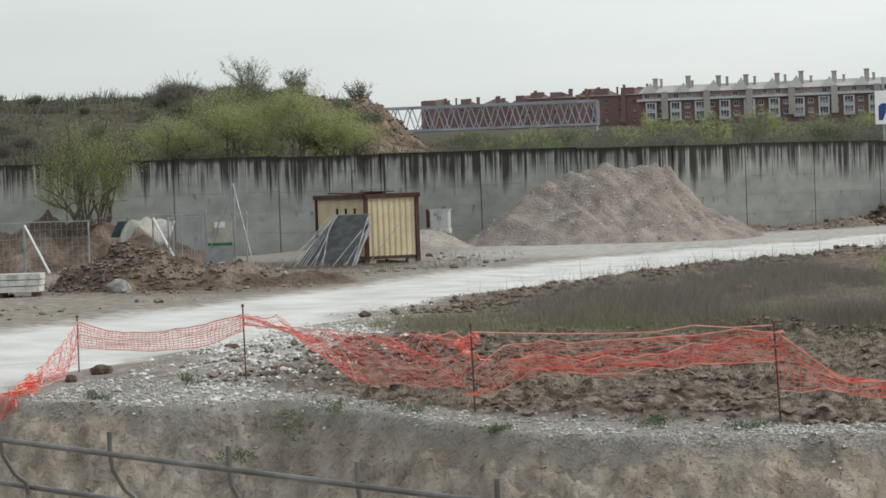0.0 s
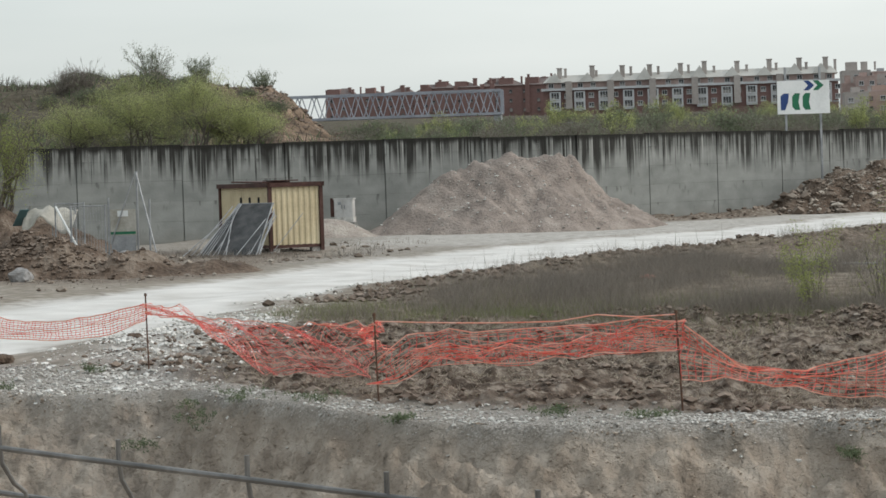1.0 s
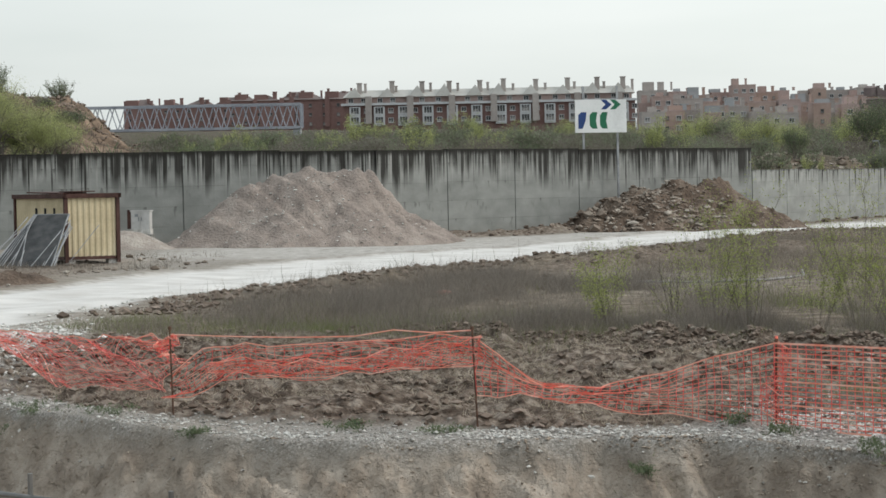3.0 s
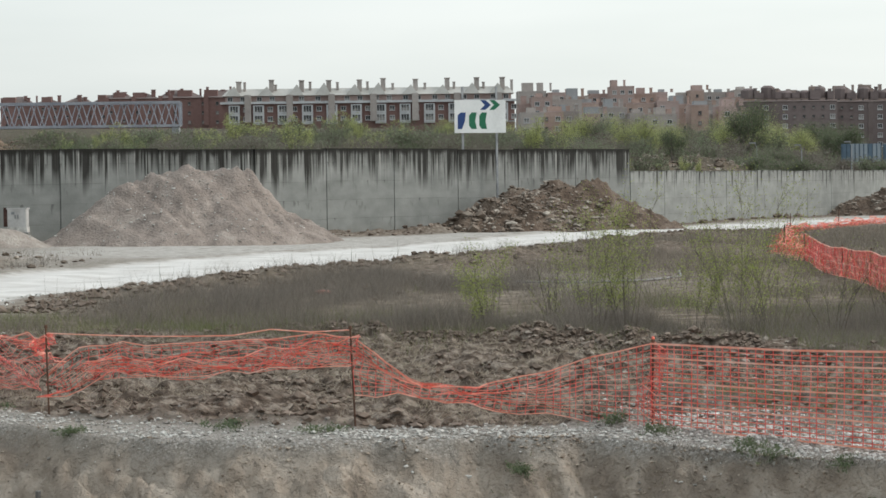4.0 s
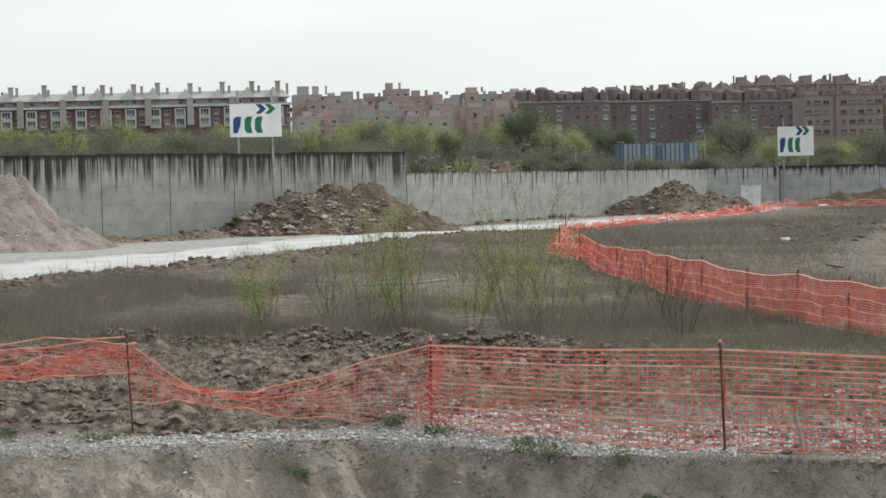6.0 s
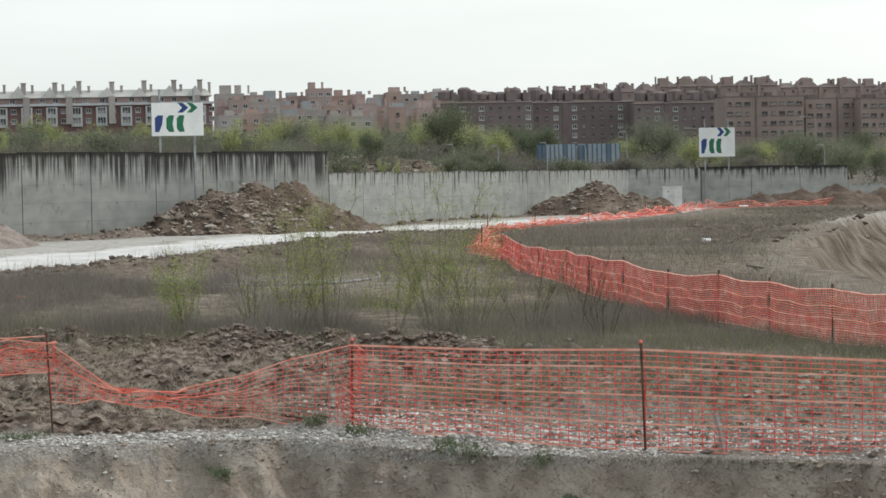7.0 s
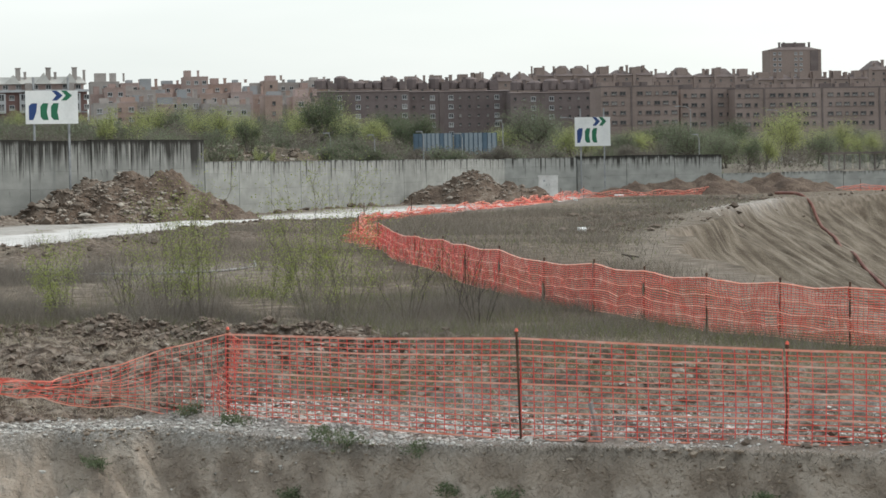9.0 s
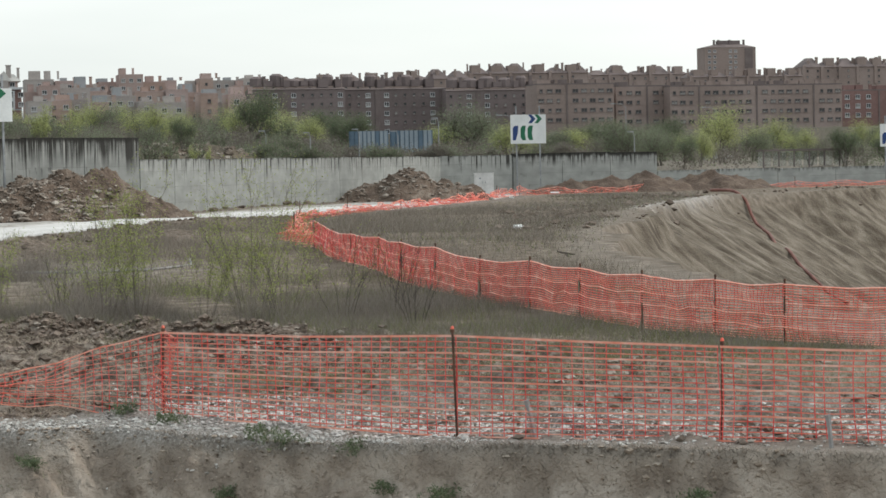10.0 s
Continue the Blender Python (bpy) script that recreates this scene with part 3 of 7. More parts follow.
def build_ground():
    """One sheet from the camera's feet to the horizon: rings about the viewpoint, closest where the surface is near and seen."""
    az = np.radians(np.concatenate([np.linspace(-180, -25, 40)[:-1], np.linspace(-25, 26.5, 520), np.linspace(26.5, 180, 40)[1:]]))
    r = np.concatenate([np.linspace(0.01, 16, 30)[:-1], np.linspace(16, 33, 240)[:-1], np.linspace(33, 48, 110)[:-1], np.linspace(48, 90, 170)[:-1], np.linspace(90, 160, 210)[:-1], np.linspace(160, 225, 80)[:-1],
                        np.linspace(225, 700, 60)[:-1], np.linspace(700, 4200, 16)])
    A, R = np.meshgrid(az, r)
    x, y = R * np.sin(A), R * np.cos(A)
    front = np.abs(A) < radians(60)
    z = np.where(front, ground(x, np.maximum(y, 0.1)), 0.7)
    z = np.where(front & (np.abs(A) > radians(35)), z * (1 - (np.abs(A) - radians(35)) / radians(25)) + 0.7 * (np.abs(A) - radians(35)) / radians(25), z)
    z = z * (1 - ramp(R, 1500, 3000)) + 8.0 * ramp(R, 1500, 3000)
    nr, na = A.shape
    k = np.arange((nr - 1) * na).reshape(nr - 1, na)[:, :-1].ravel()
    faces = np.stack([k, k + na, k + na + 1, k + 1], 1)[:, ::-1]
    me = bpy.data.meshes.new("ground")
    me.from_pydata(np.stack([x.ravel(), y.ravel(), z.ravel()], 1).tolist(), [], faces.tolist())
    me.polygons.foreach_set("use_smooth", [True] * len(faces))
    f = y - curve_at(x, FENCE_LINE)
    back = y - wall_y(x)
    lip = y - lip_y(x)
    into = x - curve_at(y, PIT_RIM)
    site = 1 - ramp(back, 0, 1)
    d_near = x - curve_at(y, ROAD_NEAR)
    a = x / np.maximum(y, 1)
    beyond = 1 - ramp(x - curve_at(y, ROAD_FAR), -1.0, 0.5)
    zones = {
        "road": np.maximum.reduce([road_zone(x, y), 0.62 * np.exp(-((x + 7.5 + 0.10 * (y - 34)) / 0.9) ** 2 - ((y - 39) / 6.5) ** 2), 0.40 * beyond * ramp(x, -16, -11) * ramp(y, 84, 96) * (1 - ramp(back, -7.5, -4.5)), 0.34 * np.exp(-((into + 0.7) / 0.7) ** 2) * ramp(y, 120, 128) * (1 - ramp(y, 158, 166))]) * site,
        "clods": np.maximum.reduce([clod_zone(x, y), 0.75 * beyond * ramp(x, -27, -22) * (1 - ramp(x, -14.5, -12)) * ramp(y, 62, 68) * (1 - ramp(y, 91, 97)), np.exp(-((d_near - 1.3) / 1.3) ** 2) * ramp(y, 50, 60) * 0.8, 0.9 * np.exp(-((back + 2.0) / 2.8) ** 2) * ramp(x, -9, -4), 0.75 * np.exp(-((d_near - 6.5) / 2.0) ** 2) * ramp(y, 66, 74) * (1 - ramp(y, 104, 112))]) * site,
        "gravel": np.maximum.reduce([ramp(lip, -0.22 + 0.14 * ramp(x, 2.0, 4.5), 0.05) * (1 - ramp(f, -0.6 + 0.3 * ramp(x, 1, 3), 0.15 + 0.75 * ramp(x, 1, 3))) * (1 - 0.75 * ramp(x, 3, 7)) * (0.8 + 0.4 * layers(x * 0.6, y * 0.6, 3)),
                                     0.95 * np.exp(-((x + 7.6 + 0.10 * (y - 34)) / 1.3) ** 2 - ((y - 38) / 6.0) ** 2),
                                     0.5 * beyond * ramp(y, 62, 80) * ramp(x, -38, -30) * (1 - ramp(-x, 11.5, 13.5) * (1 - ramp(-x, 23, 26)) * (1 - ramp(y, 88, 94))) * (1 - ramp(back, -6.5, -4.0) * ramp(x, -9, -4)),
                                     0.85 * ramp(x, 2.0, 5.0) * ramp(f, -0.3, 0.4) * (1 - ramp(f, 3.0, 8.0)) * np.clip(0.55 + 0.9 * layers(x * 0.7, y * 0.5, 4), 0, 1)]) * site,
        "bank": (1 - ramp(lip, -0.30 + 0.22 * ramp(x, 2.0, 4.5), 0.05)),
        "rugged": np.maximum.reduce([0.85 * (1 - ramp(lip, -0.2, 0.1)) * ramp(y, 9, 14), 0.8 * clod_zone(x, y), 0.55 * ramp(into, -1.0, 0.8) * ramp(y, 20, 30) * site, 0.8 * ramp(back, 3, 12) * ramp(a, -0.215, -0.178) * (1 - ramp(a, -0.145, -0.13)) * (1 - ramp(y, 210, 260)), 0.7 * np.exp(-((d_near - 2.0) / 1.8) ** 2) * ramp(y, 50, 60) * (1 - ramp(y, 112, 124))]),
        "grass": ramp(x - curve_at(y, ROAD_NEAR), 1.5, 3.5) * ramp(f, 6, 12) * (1 - ramp(into, -3.0, 0.5)) * site * (1 - 0.75 * np.exp(-((x - 4.6) / 3.6) ** 2 - ((y - 64) / 7) ** 2)),
        "pit": ramp(into, -2.0, 0.5) * ramp(y, 20, 30) * site,
        "sand": ramp(into, -0.3, 0.6) * ramp(y, 20, 30) * site,
        "green": ramp(back, 0.5, 2.0) * (1 - 0.6 * ramp(a, 0.25, 0.3) * (1 - ramp(y, 300, 500))),
        "cut": ramp(back, 3, 12) * ramp(a, -0.215, -0.178) * (1 - ramp(a, -0.145, -0.13)) * (1 - ramp(y, 210, 260)) + 0.35 * ramp(back, 2, 5) * np.exp(-((a - 0.118) / 0.03) ** 2 - ((y - 190) / 14) ** 2),
    }
    for name, value in zones.items():
        me.attributes.new(name, "FLOAT", "POINT").data.foreach_set("value", np.clip(value, 0, 1).ravel().astype(np.float32))
    ob = part("ground", me, M_GROUND)
    me.materials.append(M_GROUND)
    return tagged(ob, label="rough earth of a building site with a white gravel track, broken clods, dry grass and a pit", category="ground", kind="structure")


build_ground()


# ---- the concrete wall ----
def wall_run(name, points, top, label, material, foot=-0.8, thick=0.35, piece=4.9):
    """A run of wall along points: cast panels with open joints between them, and a coping strip."""
    run = tagged(new(name), label=label, category="wall", kind="structure")
    along = 0.0
    for (x0, y0), (x1, y1) in zip(points[:-1], points[1:]):
        length = math.hypot(x1 - x0, y1 - y0)
        turn = math.atan2(y1 - y0, x1 - x0)
        count = max(1, round(length / piece))
        w = length / count
        for i in range(count):
            s = (i + 0.5) * w
            cx, cy = x0 + (x1 - x0) * s / length, y0 + (y1 - y0) * s / length
            dz = 0.03 * math.sin(along * 1.7 + i * 2.1)
            sh = Shape()
            sh.box((cx, cy, (top + dz + foot) / 2), (w - 0.06, thick, top + dz - foot), turn)
            sh.box((cx, cy, (top - 0.1 + foot) / 2), (w, thick - 0.12, top - 0.1 - foot), turn)
            me = sh.mesh("wall_panel", material)
            uv = me.uv_layers.new(name="runs")
            co = np.array([me.vertices[q.vertex_index].co for q in me.loops])
            u = along + s + (co[:, 0] - cx) * math.cos(turn) + (co[:, 1] - cy) * math.sin(turn)
            uv.data.foreach_set("uv", np.stack([u, top + dz - co[:, 2]], 1).ravel())
            part("wall_panel", me, material, run)
        along += length
    return run


wall_run("wall_north", [WALL_LINE[0], WALL_LINE[1], WALL_LINE[2], WALL_LINE[3]], 4.3, "tall grey concrete retaining wall with black water streaks", M_WALL)
LOW_A, LOW_B = WALL_LINE[3], WALL_LINE[4]
wall_run("wall_north_low", [LOW_A, LOW_B, (49.5, 196.3)], 3.08, "lower grey concrete wall with thin dark streaks", M_WALL_LOW)
wall_run("wall_east", [(49.6, 196.4), (63, 200.5)], 3.18, "grey concrete wall with a dark weathered top", M_WALL_EAST)
wall_run("wall_far", [(63.1, 200.6), (120, 212)], 1.55, "long low pale concrete wall", M_WALL_PALE, piece=6.0)


# ---- heaps ----
def heap(name, at, peaks, material, tags, seed, cell=0.22, rough=0.16, reach=8.0, slides=0.0):
    """A heap: the highest of several cones with rounded tops, roughened, over the ground. peaks: x, y, height, slope."""
    n = int(2 * reach / cell)
    g = np.linspace(-reach, reach, n)
    X, Y = np.meshgrid(g, g)
    wx, wy = at[0] + X, at[1] + Y
    h = np.full_like(X, -1.0)
    for px, py, ph, ps in peaks:
        d = np.hypot(X - px, Y - py)
        d = d * (1 + 0.10 * layers(np.arctan2(Y - py, X - px) * 1.7 + 9, d * 0.2, seed))
        h = np.maximum(h, ph - ps * (np.sqrt(d * d + 0.12) - 0.25))
    fade = ramp(h, -0.1, 0.5)
    h = h + fade * (rough * layers(wx * 1.1, wy * 1.1, seed + 2) + 0.6 * rough * np.maximum(0, layers(wx * 2.6, wy * 2.6, seed + 4)))
    run = X + 0.75 * Y + 0.25 * wobble(X * 0.8, Y * 0.8, seed + 5)
    h = h + slides * ramp(h, 0.1, 1.0) * (0.7 * np.abs(wobble(run * 1.15, Y * 0.10, seed + 6)) ** 0.8 + 0.6 * np.abs(wobble(run * 2.7, Y * 0.16, seed + 7)) ** 0.8 + 0.25 * np.abs(wobble(run * 6.0, Y * 0.5, seed + 9)) + 0.08 * layers(wx * 3.0, wy * 3.0, seed + 8) - 0.75)
    z = ground(wx, wy, False) + h
    keep = (h > -0.25) & (wy < wall_y(wx) - 0.15)
    index = -np.ones(X.shape, int)
    index[keep] = np.arange(keep.sum())
    q = np.stack([index[:-1, :-1], index[:-1, 1:], index[1:, 1:], index[1:, :-1]], -1).reshape(-1, 4)
    q = q[(q >= 0).all(1)]
    me = bpy.data.meshes.new(name)
    me.from_pydata(np.stack([X[keep], Y[keep], z[keep] - at[2]], 1).tolist(), [], q.tolist())
    me.polygons.foreach_set("use_smooth", [True] * len(q))
    me.materials.append(material)
    ob = new(name, me)
    ob.location = at
    return tagged(ob, **tags)


heap("gravel_mound", (-8.2, 112.0, 0), [(-2.5, -0.1, 2.95, 0.74), (-1.8, 0.0, 3.12, 0.74), (-1.1, 0.1, 3.28, 0.74), (-0.4, 0.0, 3.44, 0.74), (0.1, 0.1, 3.36, 0.76), (0.7, 0.2, 3.28, 0.80), (1.3, 0.2, 3.34, 0.95), (1.9, 0.1, 3.40, 1.2), (2.3, 0.1, 3.36, 1.5), (3.4, 0.2, 1.75, 0.66), (-4.2, -1.2, 1.3, 0.55), (-3.2, -0.9, 1.95, 0.62), (-0.8, -1.9, 2.0, 0.58), (1.4, -1.7, 1.9, 0.58), (2.9, -1.2, 1.5, 0.55)],
     M_PALE, dict(label="tall heap of pale grey-brown gravel beside the track", category="heap"), 3, cell=0.14, reach=8.0, rough=0.03, slides=0.36)
heap("gravel_mound", (-16.6, 107.5, 0), [(0.0, 0, 1.12, 0.72), (0.7, 0.2, 0.75, 0.5), (-0.5, 0.2, 0.95, 0.7)], M_SCREE, dict(label="small mound of pale gravel behind the cream hut", category="heap"), 5, reach=3.5)
heap("dirt_mound", (8.9, 132.6, 0), [(-2.6, -2.4, 1.75, 0.62), (-1.9, -1.6, 2.15, 0.66), (-0.6, -0.6, 2.05, 0.60), (0.8, 0.7, 2.10, 0.60), (2.2, 1.9, 2.30, 0.58), (2.9, 2.6, 2.28, 0.58), (-4.0, -3.4, 1.1, 0.55), (0.3, -1.0, 1.75, 0.55), (4.4, 4.0, 1.35, 0.60)],
     M_DIRT, dict(label="large heap of brown earth and broken rubble against the concrete wall", category="heap"), 8, rough=0.30, reach=9.0)
heap("dirt_mound", (35.6, 171.5, 0), [(0.2, 0, 2.15, 0.55), (-2.4, 0, 1.2, 0.45), (3.0, 0.2, 1.45, 0.45)], M_DIRT, dict(label="heap of brown earth in front of the lower wall", category="heap"), 11, rough=0.26, reach=7.5, cell=0.3)
for k, (hx, hy, hh) in enumerate(((53.2, 191.0, 0.95), (56.2, 190.8, 1.15), (59.2, 190.5, 1.4), (64.8, 191.0, 1.5), (67.0, 191.6, 0.9))):
    heap("dirt_mound", (hx, hy, 0), [(0, 0, hh, 0.42), (-1.8, 0.2, hh * 0.7, 0.4), (1.7, 0, hh * 0.75, 0.4)], M_DIRT_DARK, dict(label="low mound of brown earth near the far wall", category="heap", group="mounds at the far wall"), 20 + k, rough=0.2, reach=4.5, cell=0.3)
heap("dirt_mound", (-18.7, 70.0, 0), [(-0.9, 0.5, 1.2, 0.68), (0.3, 0, 1.05, 0.55), (2.6, -0.3, 0.55, 0.35), (-0.6, -0.6, 0.9, 0.6), (4.6, 0.0, 0.35, 0.25)], M_DIRT, dict(label="heap of dark brown earth and roots beside the track", category="heap"), 31, rough=0.30, reach=7.0)
heap("dirt_mound", (-30.0, 97.5, 0), [(0.0, 0, 2.3, 0.5), (-2.4, 0, 2.1, 0.5), (2.4, -0.4, 2.0, 0.5), (3.9, -0.6, 1.4, 0.5)], M_DIRT, dict(label="mound of brown earth behind the wire fencing", category="heap"), 33, rough=0.3, reach=7.0)


# ---- the cream hut ----
def site_hut():
    """A ribbed sheet-metal cabin with brown corner posts and roof edge."""
    W, L, H = 1.94, 5.0, 2.12
    hut = thing("site_hut", (-15.15, 87.4, float(ground(-15.15, 87.4, False))), radians(31), label="cream ribbed sheet-metal site hut with brown trim on blocks", category="hut")

    def ribbed(axis):
        sh = Shape()
        length = W if axis == 0 else L
        n = int(length / 0.21)
        prof = []
        for i in range(n):
            s = i * length / n
            w = length / n
            prof += [(s, 0), (s + 0.04, -0.035), (s + w * 0.55, -0.035), (s + w * 0.55 + 0.04, 0)]
        prof.append((length, 0))
        vs, fs = [], []
        for s, d in prof:
            for z in (0.25, 0.25 + H):
                vs.append((s, 0.03 + d, z) if axis == 0 else (0.03 + d, s, z))
        for i in range(len(prof) - 1):
            fs.append((2 * i, 2 * i + 2, 2 * i + 3, 2 * i + 1) if axis == 0 else (2 * i, 2 * i + 1, 2 * i + 3, 2 * i + 2))
        return sh.add(vs, fs)

    part("front_wall", ribbed(0), M_CREAM, hut)
    part("side_wall", ribbed(1), M_CREAM, hut)
    part("back_wall", Shape().box((W / 2, L - 0.03, 0.25 + H / 2), (W, 0.05, H)), M_CREAM, hut)
    part("far_wall", Shape().box((W - 0.03, L / 2, 0.25 + H / 2), (0.05, L, H)), M_CREAM, hut)
    part("floor_frame", Shape().box((W / 2, L / 2, 0.20), (W, L, 0.12)), M_BROWN, hut)
    for x, y in ((0.0, 0.0), (W, 0.0), (0.0, L), (W, L)):
        part("corner_post", Shape().box((x, y, 0.16 + H / 2), (0.13, 0.13, H + 0.28)), M_BROWN, hut)
    part("roof", Shape().box((W / 2, L / 2, 2.40), (W + 0.02, L + 0.02, 0.06)).box((W / 2, -0.05, 2.38), (W + 0.22, 0.12, 0.16)).box((-0.05, L / 2, 2.38), (0.12, L + 0.22, 0.16))
         .box((W + 0.05, L / 2, 2.38), (0.12, L + 0.22, 0.16)).box((W / 2, L + 0.05, 2.38), (W + 0.22, 0.12, 0.16)), M_BROWN, hut)
    part("roof_sheet", Shape().box((0.55, 2.3, 2.50), (1.1, 2.6, 0.05), 0.08, tilt=0.02).box((0.9, 1.2, 2.53), (0.9, 1.5, 0.04), -0.1), M_BROWN, hut, "loose dark sheet on the roof")
    for y in (1.05, 1.95, 2.85):
        part("vent_slot", Shape().box((-0.012, y, 1.75), (0.03, 0.16, 0.42)), M_BLACK, hut)
    for x, y in ((0.2, 0.2), (W - 0.2, 0.2), (0.2, L - 0.2), (W - 0.2, L - 0.2)):
        part("block", Shape().box((x, y, 0.04), (0.3, 0.3, 0.22)), M_STONE, hut)
    return hut


site_hut()


def sign_board(at, width, height, bottom, turn, tags):
    """A white board on two tall posts, with bars and chevrons in blue and green."""
    sg = thing("billboard", at, turn, **tags)
    part("board", Shape().box((0, 0, bottom + height / 2), (width, 0.06, height)), M_WHITE, sg)
    for s in (-0.24, 0.24):
        part("post", Shape().box((s * width * 1.38 , 0.09, (bottom + height + 0.7) / 2 - 0.2), (0.10, 0.10, bottom + height + 0.7 + 0.4)), M_STEEL, sg)
    z0, k, y = bottom, height, -0.036

    def bar(name, pts, material):
        sh = Shape()
        n = len(pts)
        sh.add([(px * width, y, z0 + pz * k) for px, pz in pts] + [(px * width, y + 0.012, z0 + pz * k) for px, pz in pts],
               [tuple(range(n)), tuple(range(2 * n - 1, n - 1, -1))] + [(i, i + n, (i + 1) % n + n, (i + 1) % n) for i in range(n)])
        part(name, sh, material, sg)

    # mark: three plain blocks and a double chevron
    bar("block_mark", [(-0.44, 0.12), (-0.36, 0.12), (-0.30, 0.36), (-0.28, 0.62), (-0.38, 0.62), (-0.44, 0.54)], M_BLUE)
    for s in (-0.22, -0.02):
        bar("block_mark", [(s, 0.22), (s + 0.05, 0.12), (s + 0.15, 0.12), (s + 0.12, 0.36), (s + 0.15, 0.62), (s + 0.05, 0.62), (s, 0.52)], M_GREEN)
    for s, q in ((0.0, M_BLUE), (0.18, M_GREEN)):
        bar("chevron_mark", [(s + 0.0, 0.70), (s + 0.10, 0.70), (s + 0.21, 0.85), (s + 0.10, 1.0 - 0.005), (s + 0.0, 1.0 - 0.005), (s + 0.09, 0.85)], q)
    return sg


SIGN = dict(label="white billboard with a blue and green mark on two steel posts", category="billboard", group="billboards along the wall")
sign_board((5.35, 131.3, 0), 2.82, 1.72, 5.13, math.atan2(21, 20) * 0.35, SIGN)
sign_board((50.9, 196.0, 0), 2.9, 2.33, 3.98, -0.05, SIGN)


# ---- orange safety netting on rebar stakes ----
def stake(parent, x, y, h, lean=(0.0, 0.0), radius=0.011, cap=True):
    z = float(ground(x, y)) - 0.25
    sh = Shape().tube([(x, y, z), (x + lean[0] * 0.5, y + lean[1] * 0.5, z + (h + 0.25) * 0.5), (x + lean[0], y + lean[1], z + h + 0.25)], radius, 6)
    if cap:
        sh.tube([(x + lean[0], y + lean[1], z + h + 0.235), (x + lean[0], y + lean[1], z + h + 0.27)], [0.022, 0.016], 8)
    return part("stake", sh, M_REBAR, parent)


def net_panel(parent, a, b, top, low, rows=19, pitch=0.116, width=0.0056, heavy=(0, 5, 10, 15), seed=0, crumple=0.015, behind=None, step=0.12, loose=1.0, upright=0.7):
    """A span of netting from a to b (plan points). top and low: pairs (share of the way, height over the ground) for the two edges.
    behind: pairs (share, metres) by which the low edge lies behind the line."""
    rng = np.random.default_rng(seed)
    (ax, ay), (bx, by) = a, b
    length = math.hypot(bx - ax, by - ay)
    tx, ty = (bx - ax) / length, (by - ay) / length
    nx, ny = -ty, tx

    def line_z(u, x, y):
        return end_z[0] + (end_z[1] - end_z[0]) * u if length < 8 else ground(x, y) * 0.6

    def at(u, v):
        zt, zl = curve_at(u, top), curve_at(u, low)
        off = curve_at(u, behind) * (1 - v) if behind else 0.0
        x, y = ax + (bx - ax) * u, ay + (by - ay) * u
        slack = 1.0 - np.minimum(1.0, (zt - zl) / 0.85)
        off = off + loose * (crumple + 0.22 * slack) * wobble(u * length * 2.3 + seed, v * 3.1, 61 + seed) * (0.3 + 0.7 * (1 - v))
        du = loose * (0.05 + 0.5 * slack) * 0.25 * wobble(u * length * 1.9, v * 2.7 + seed, 67 + seed)
        off = off + loose * slack * 0.10 * wobble(u * length * 9.0 + seed, v * 8.0, 73 + seed)
        v = np.clip(v + loose * np.minimum(slack, 0.6) * 0.34 * wobble(u * length * 3.3, v * 4.0 + seed, 79 + seed) * np.minimum(1, 5 * v * (1 - v)), 0, 1)
        z = np.maximum(zl + (zt - zl) * v + loose * 0.06 * slack * wobble(u * length * 4.1, v * 5.0, 71 + seed), 0.012)
        gx, gy = x + nx * off + tx * du, y + ny * off + ty * du
        return np.stack([gx, gy, ground(gx, gy) + z if behind else line_z(u, x, y) + z], -1)

    across = np.array([nx, ny, 0.0])
    end_z = float(ground(ax, ay, False)), float(ground(bx, by, False))
    verts, faces, count = [], [], 0

    def strands(pts, half):
        """pts: strand, point, xyz; half: the half width of each strand. Three-sided tapes."""
        nonlocal count
        k, n = pts.shape[:2]
        d = np.gradient(pts, axis=1)
        e = np.cross(d, across)
        e = e / (np.linalg.norm(e, axis=-1, keepdims=True) + 1e-9) * half[:, None, None]
        w = across * (half * 0.7)[:, None, None]
        v = np.stack([pts + e - w, pts - e - w, pts + w], 2)
        base = count + (np.arange(k)[:, None, None] * n + np.arange(n - 1)[None, :, None]) * 3
        j = np.arange(3)[None, None]
        q = np.stack([base + j, base + (j + 1) % 3, base + 3 + (j + 1) % 3, base + 3 + j], -1)
        verts.append(v.reshape(-1, 3))
        faces.append(q.reshape(-1, 4))
        count += v.size // 3

    nu = max(6, int(length / step))
    u, v = np.meshgrid(np.linspace(0, 1, nu + 1), np.linspace(0, 1, rows))
    strands(at(u, v), width * np.array([1.6 if r == rows - 1 else 1.3 if r in heavy else 0.75 for r in range(rows)]))
    columns = int(length / pitch)
    cu = np.clip((np.arange(columns + 1) + 0.15 * rng.uniform(-1, 1, columns + 1)) / columns, 0, 1)
    u, v = np.meshgrid(cu, np.linspace(0, 1, 9), indexing="ij")
    strands(at(u, v), np.full(columns + 1, width * upright))
    me = bpy.data.meshes.new("net_panel")
    me.from_pydata(np.concatenate(verts).tolist(), [], np.concatenate(faces).tolist())
    me.materials.append(M_NET_PALE)
    me.materials.append(M_NET)
    me.materials.append(M_NET_TOP)
    kinds = np.repeat([2 if r in heavy or r == rows - 1 else 0 for r in range(rows)], 3 * nu)
    me.polygons.foreach_set("material_index", np.concatenate([kinds, np.ones(len(faces[1]))]).astype(np.int32))
    return part("net_panel", me, M_NET, parent)


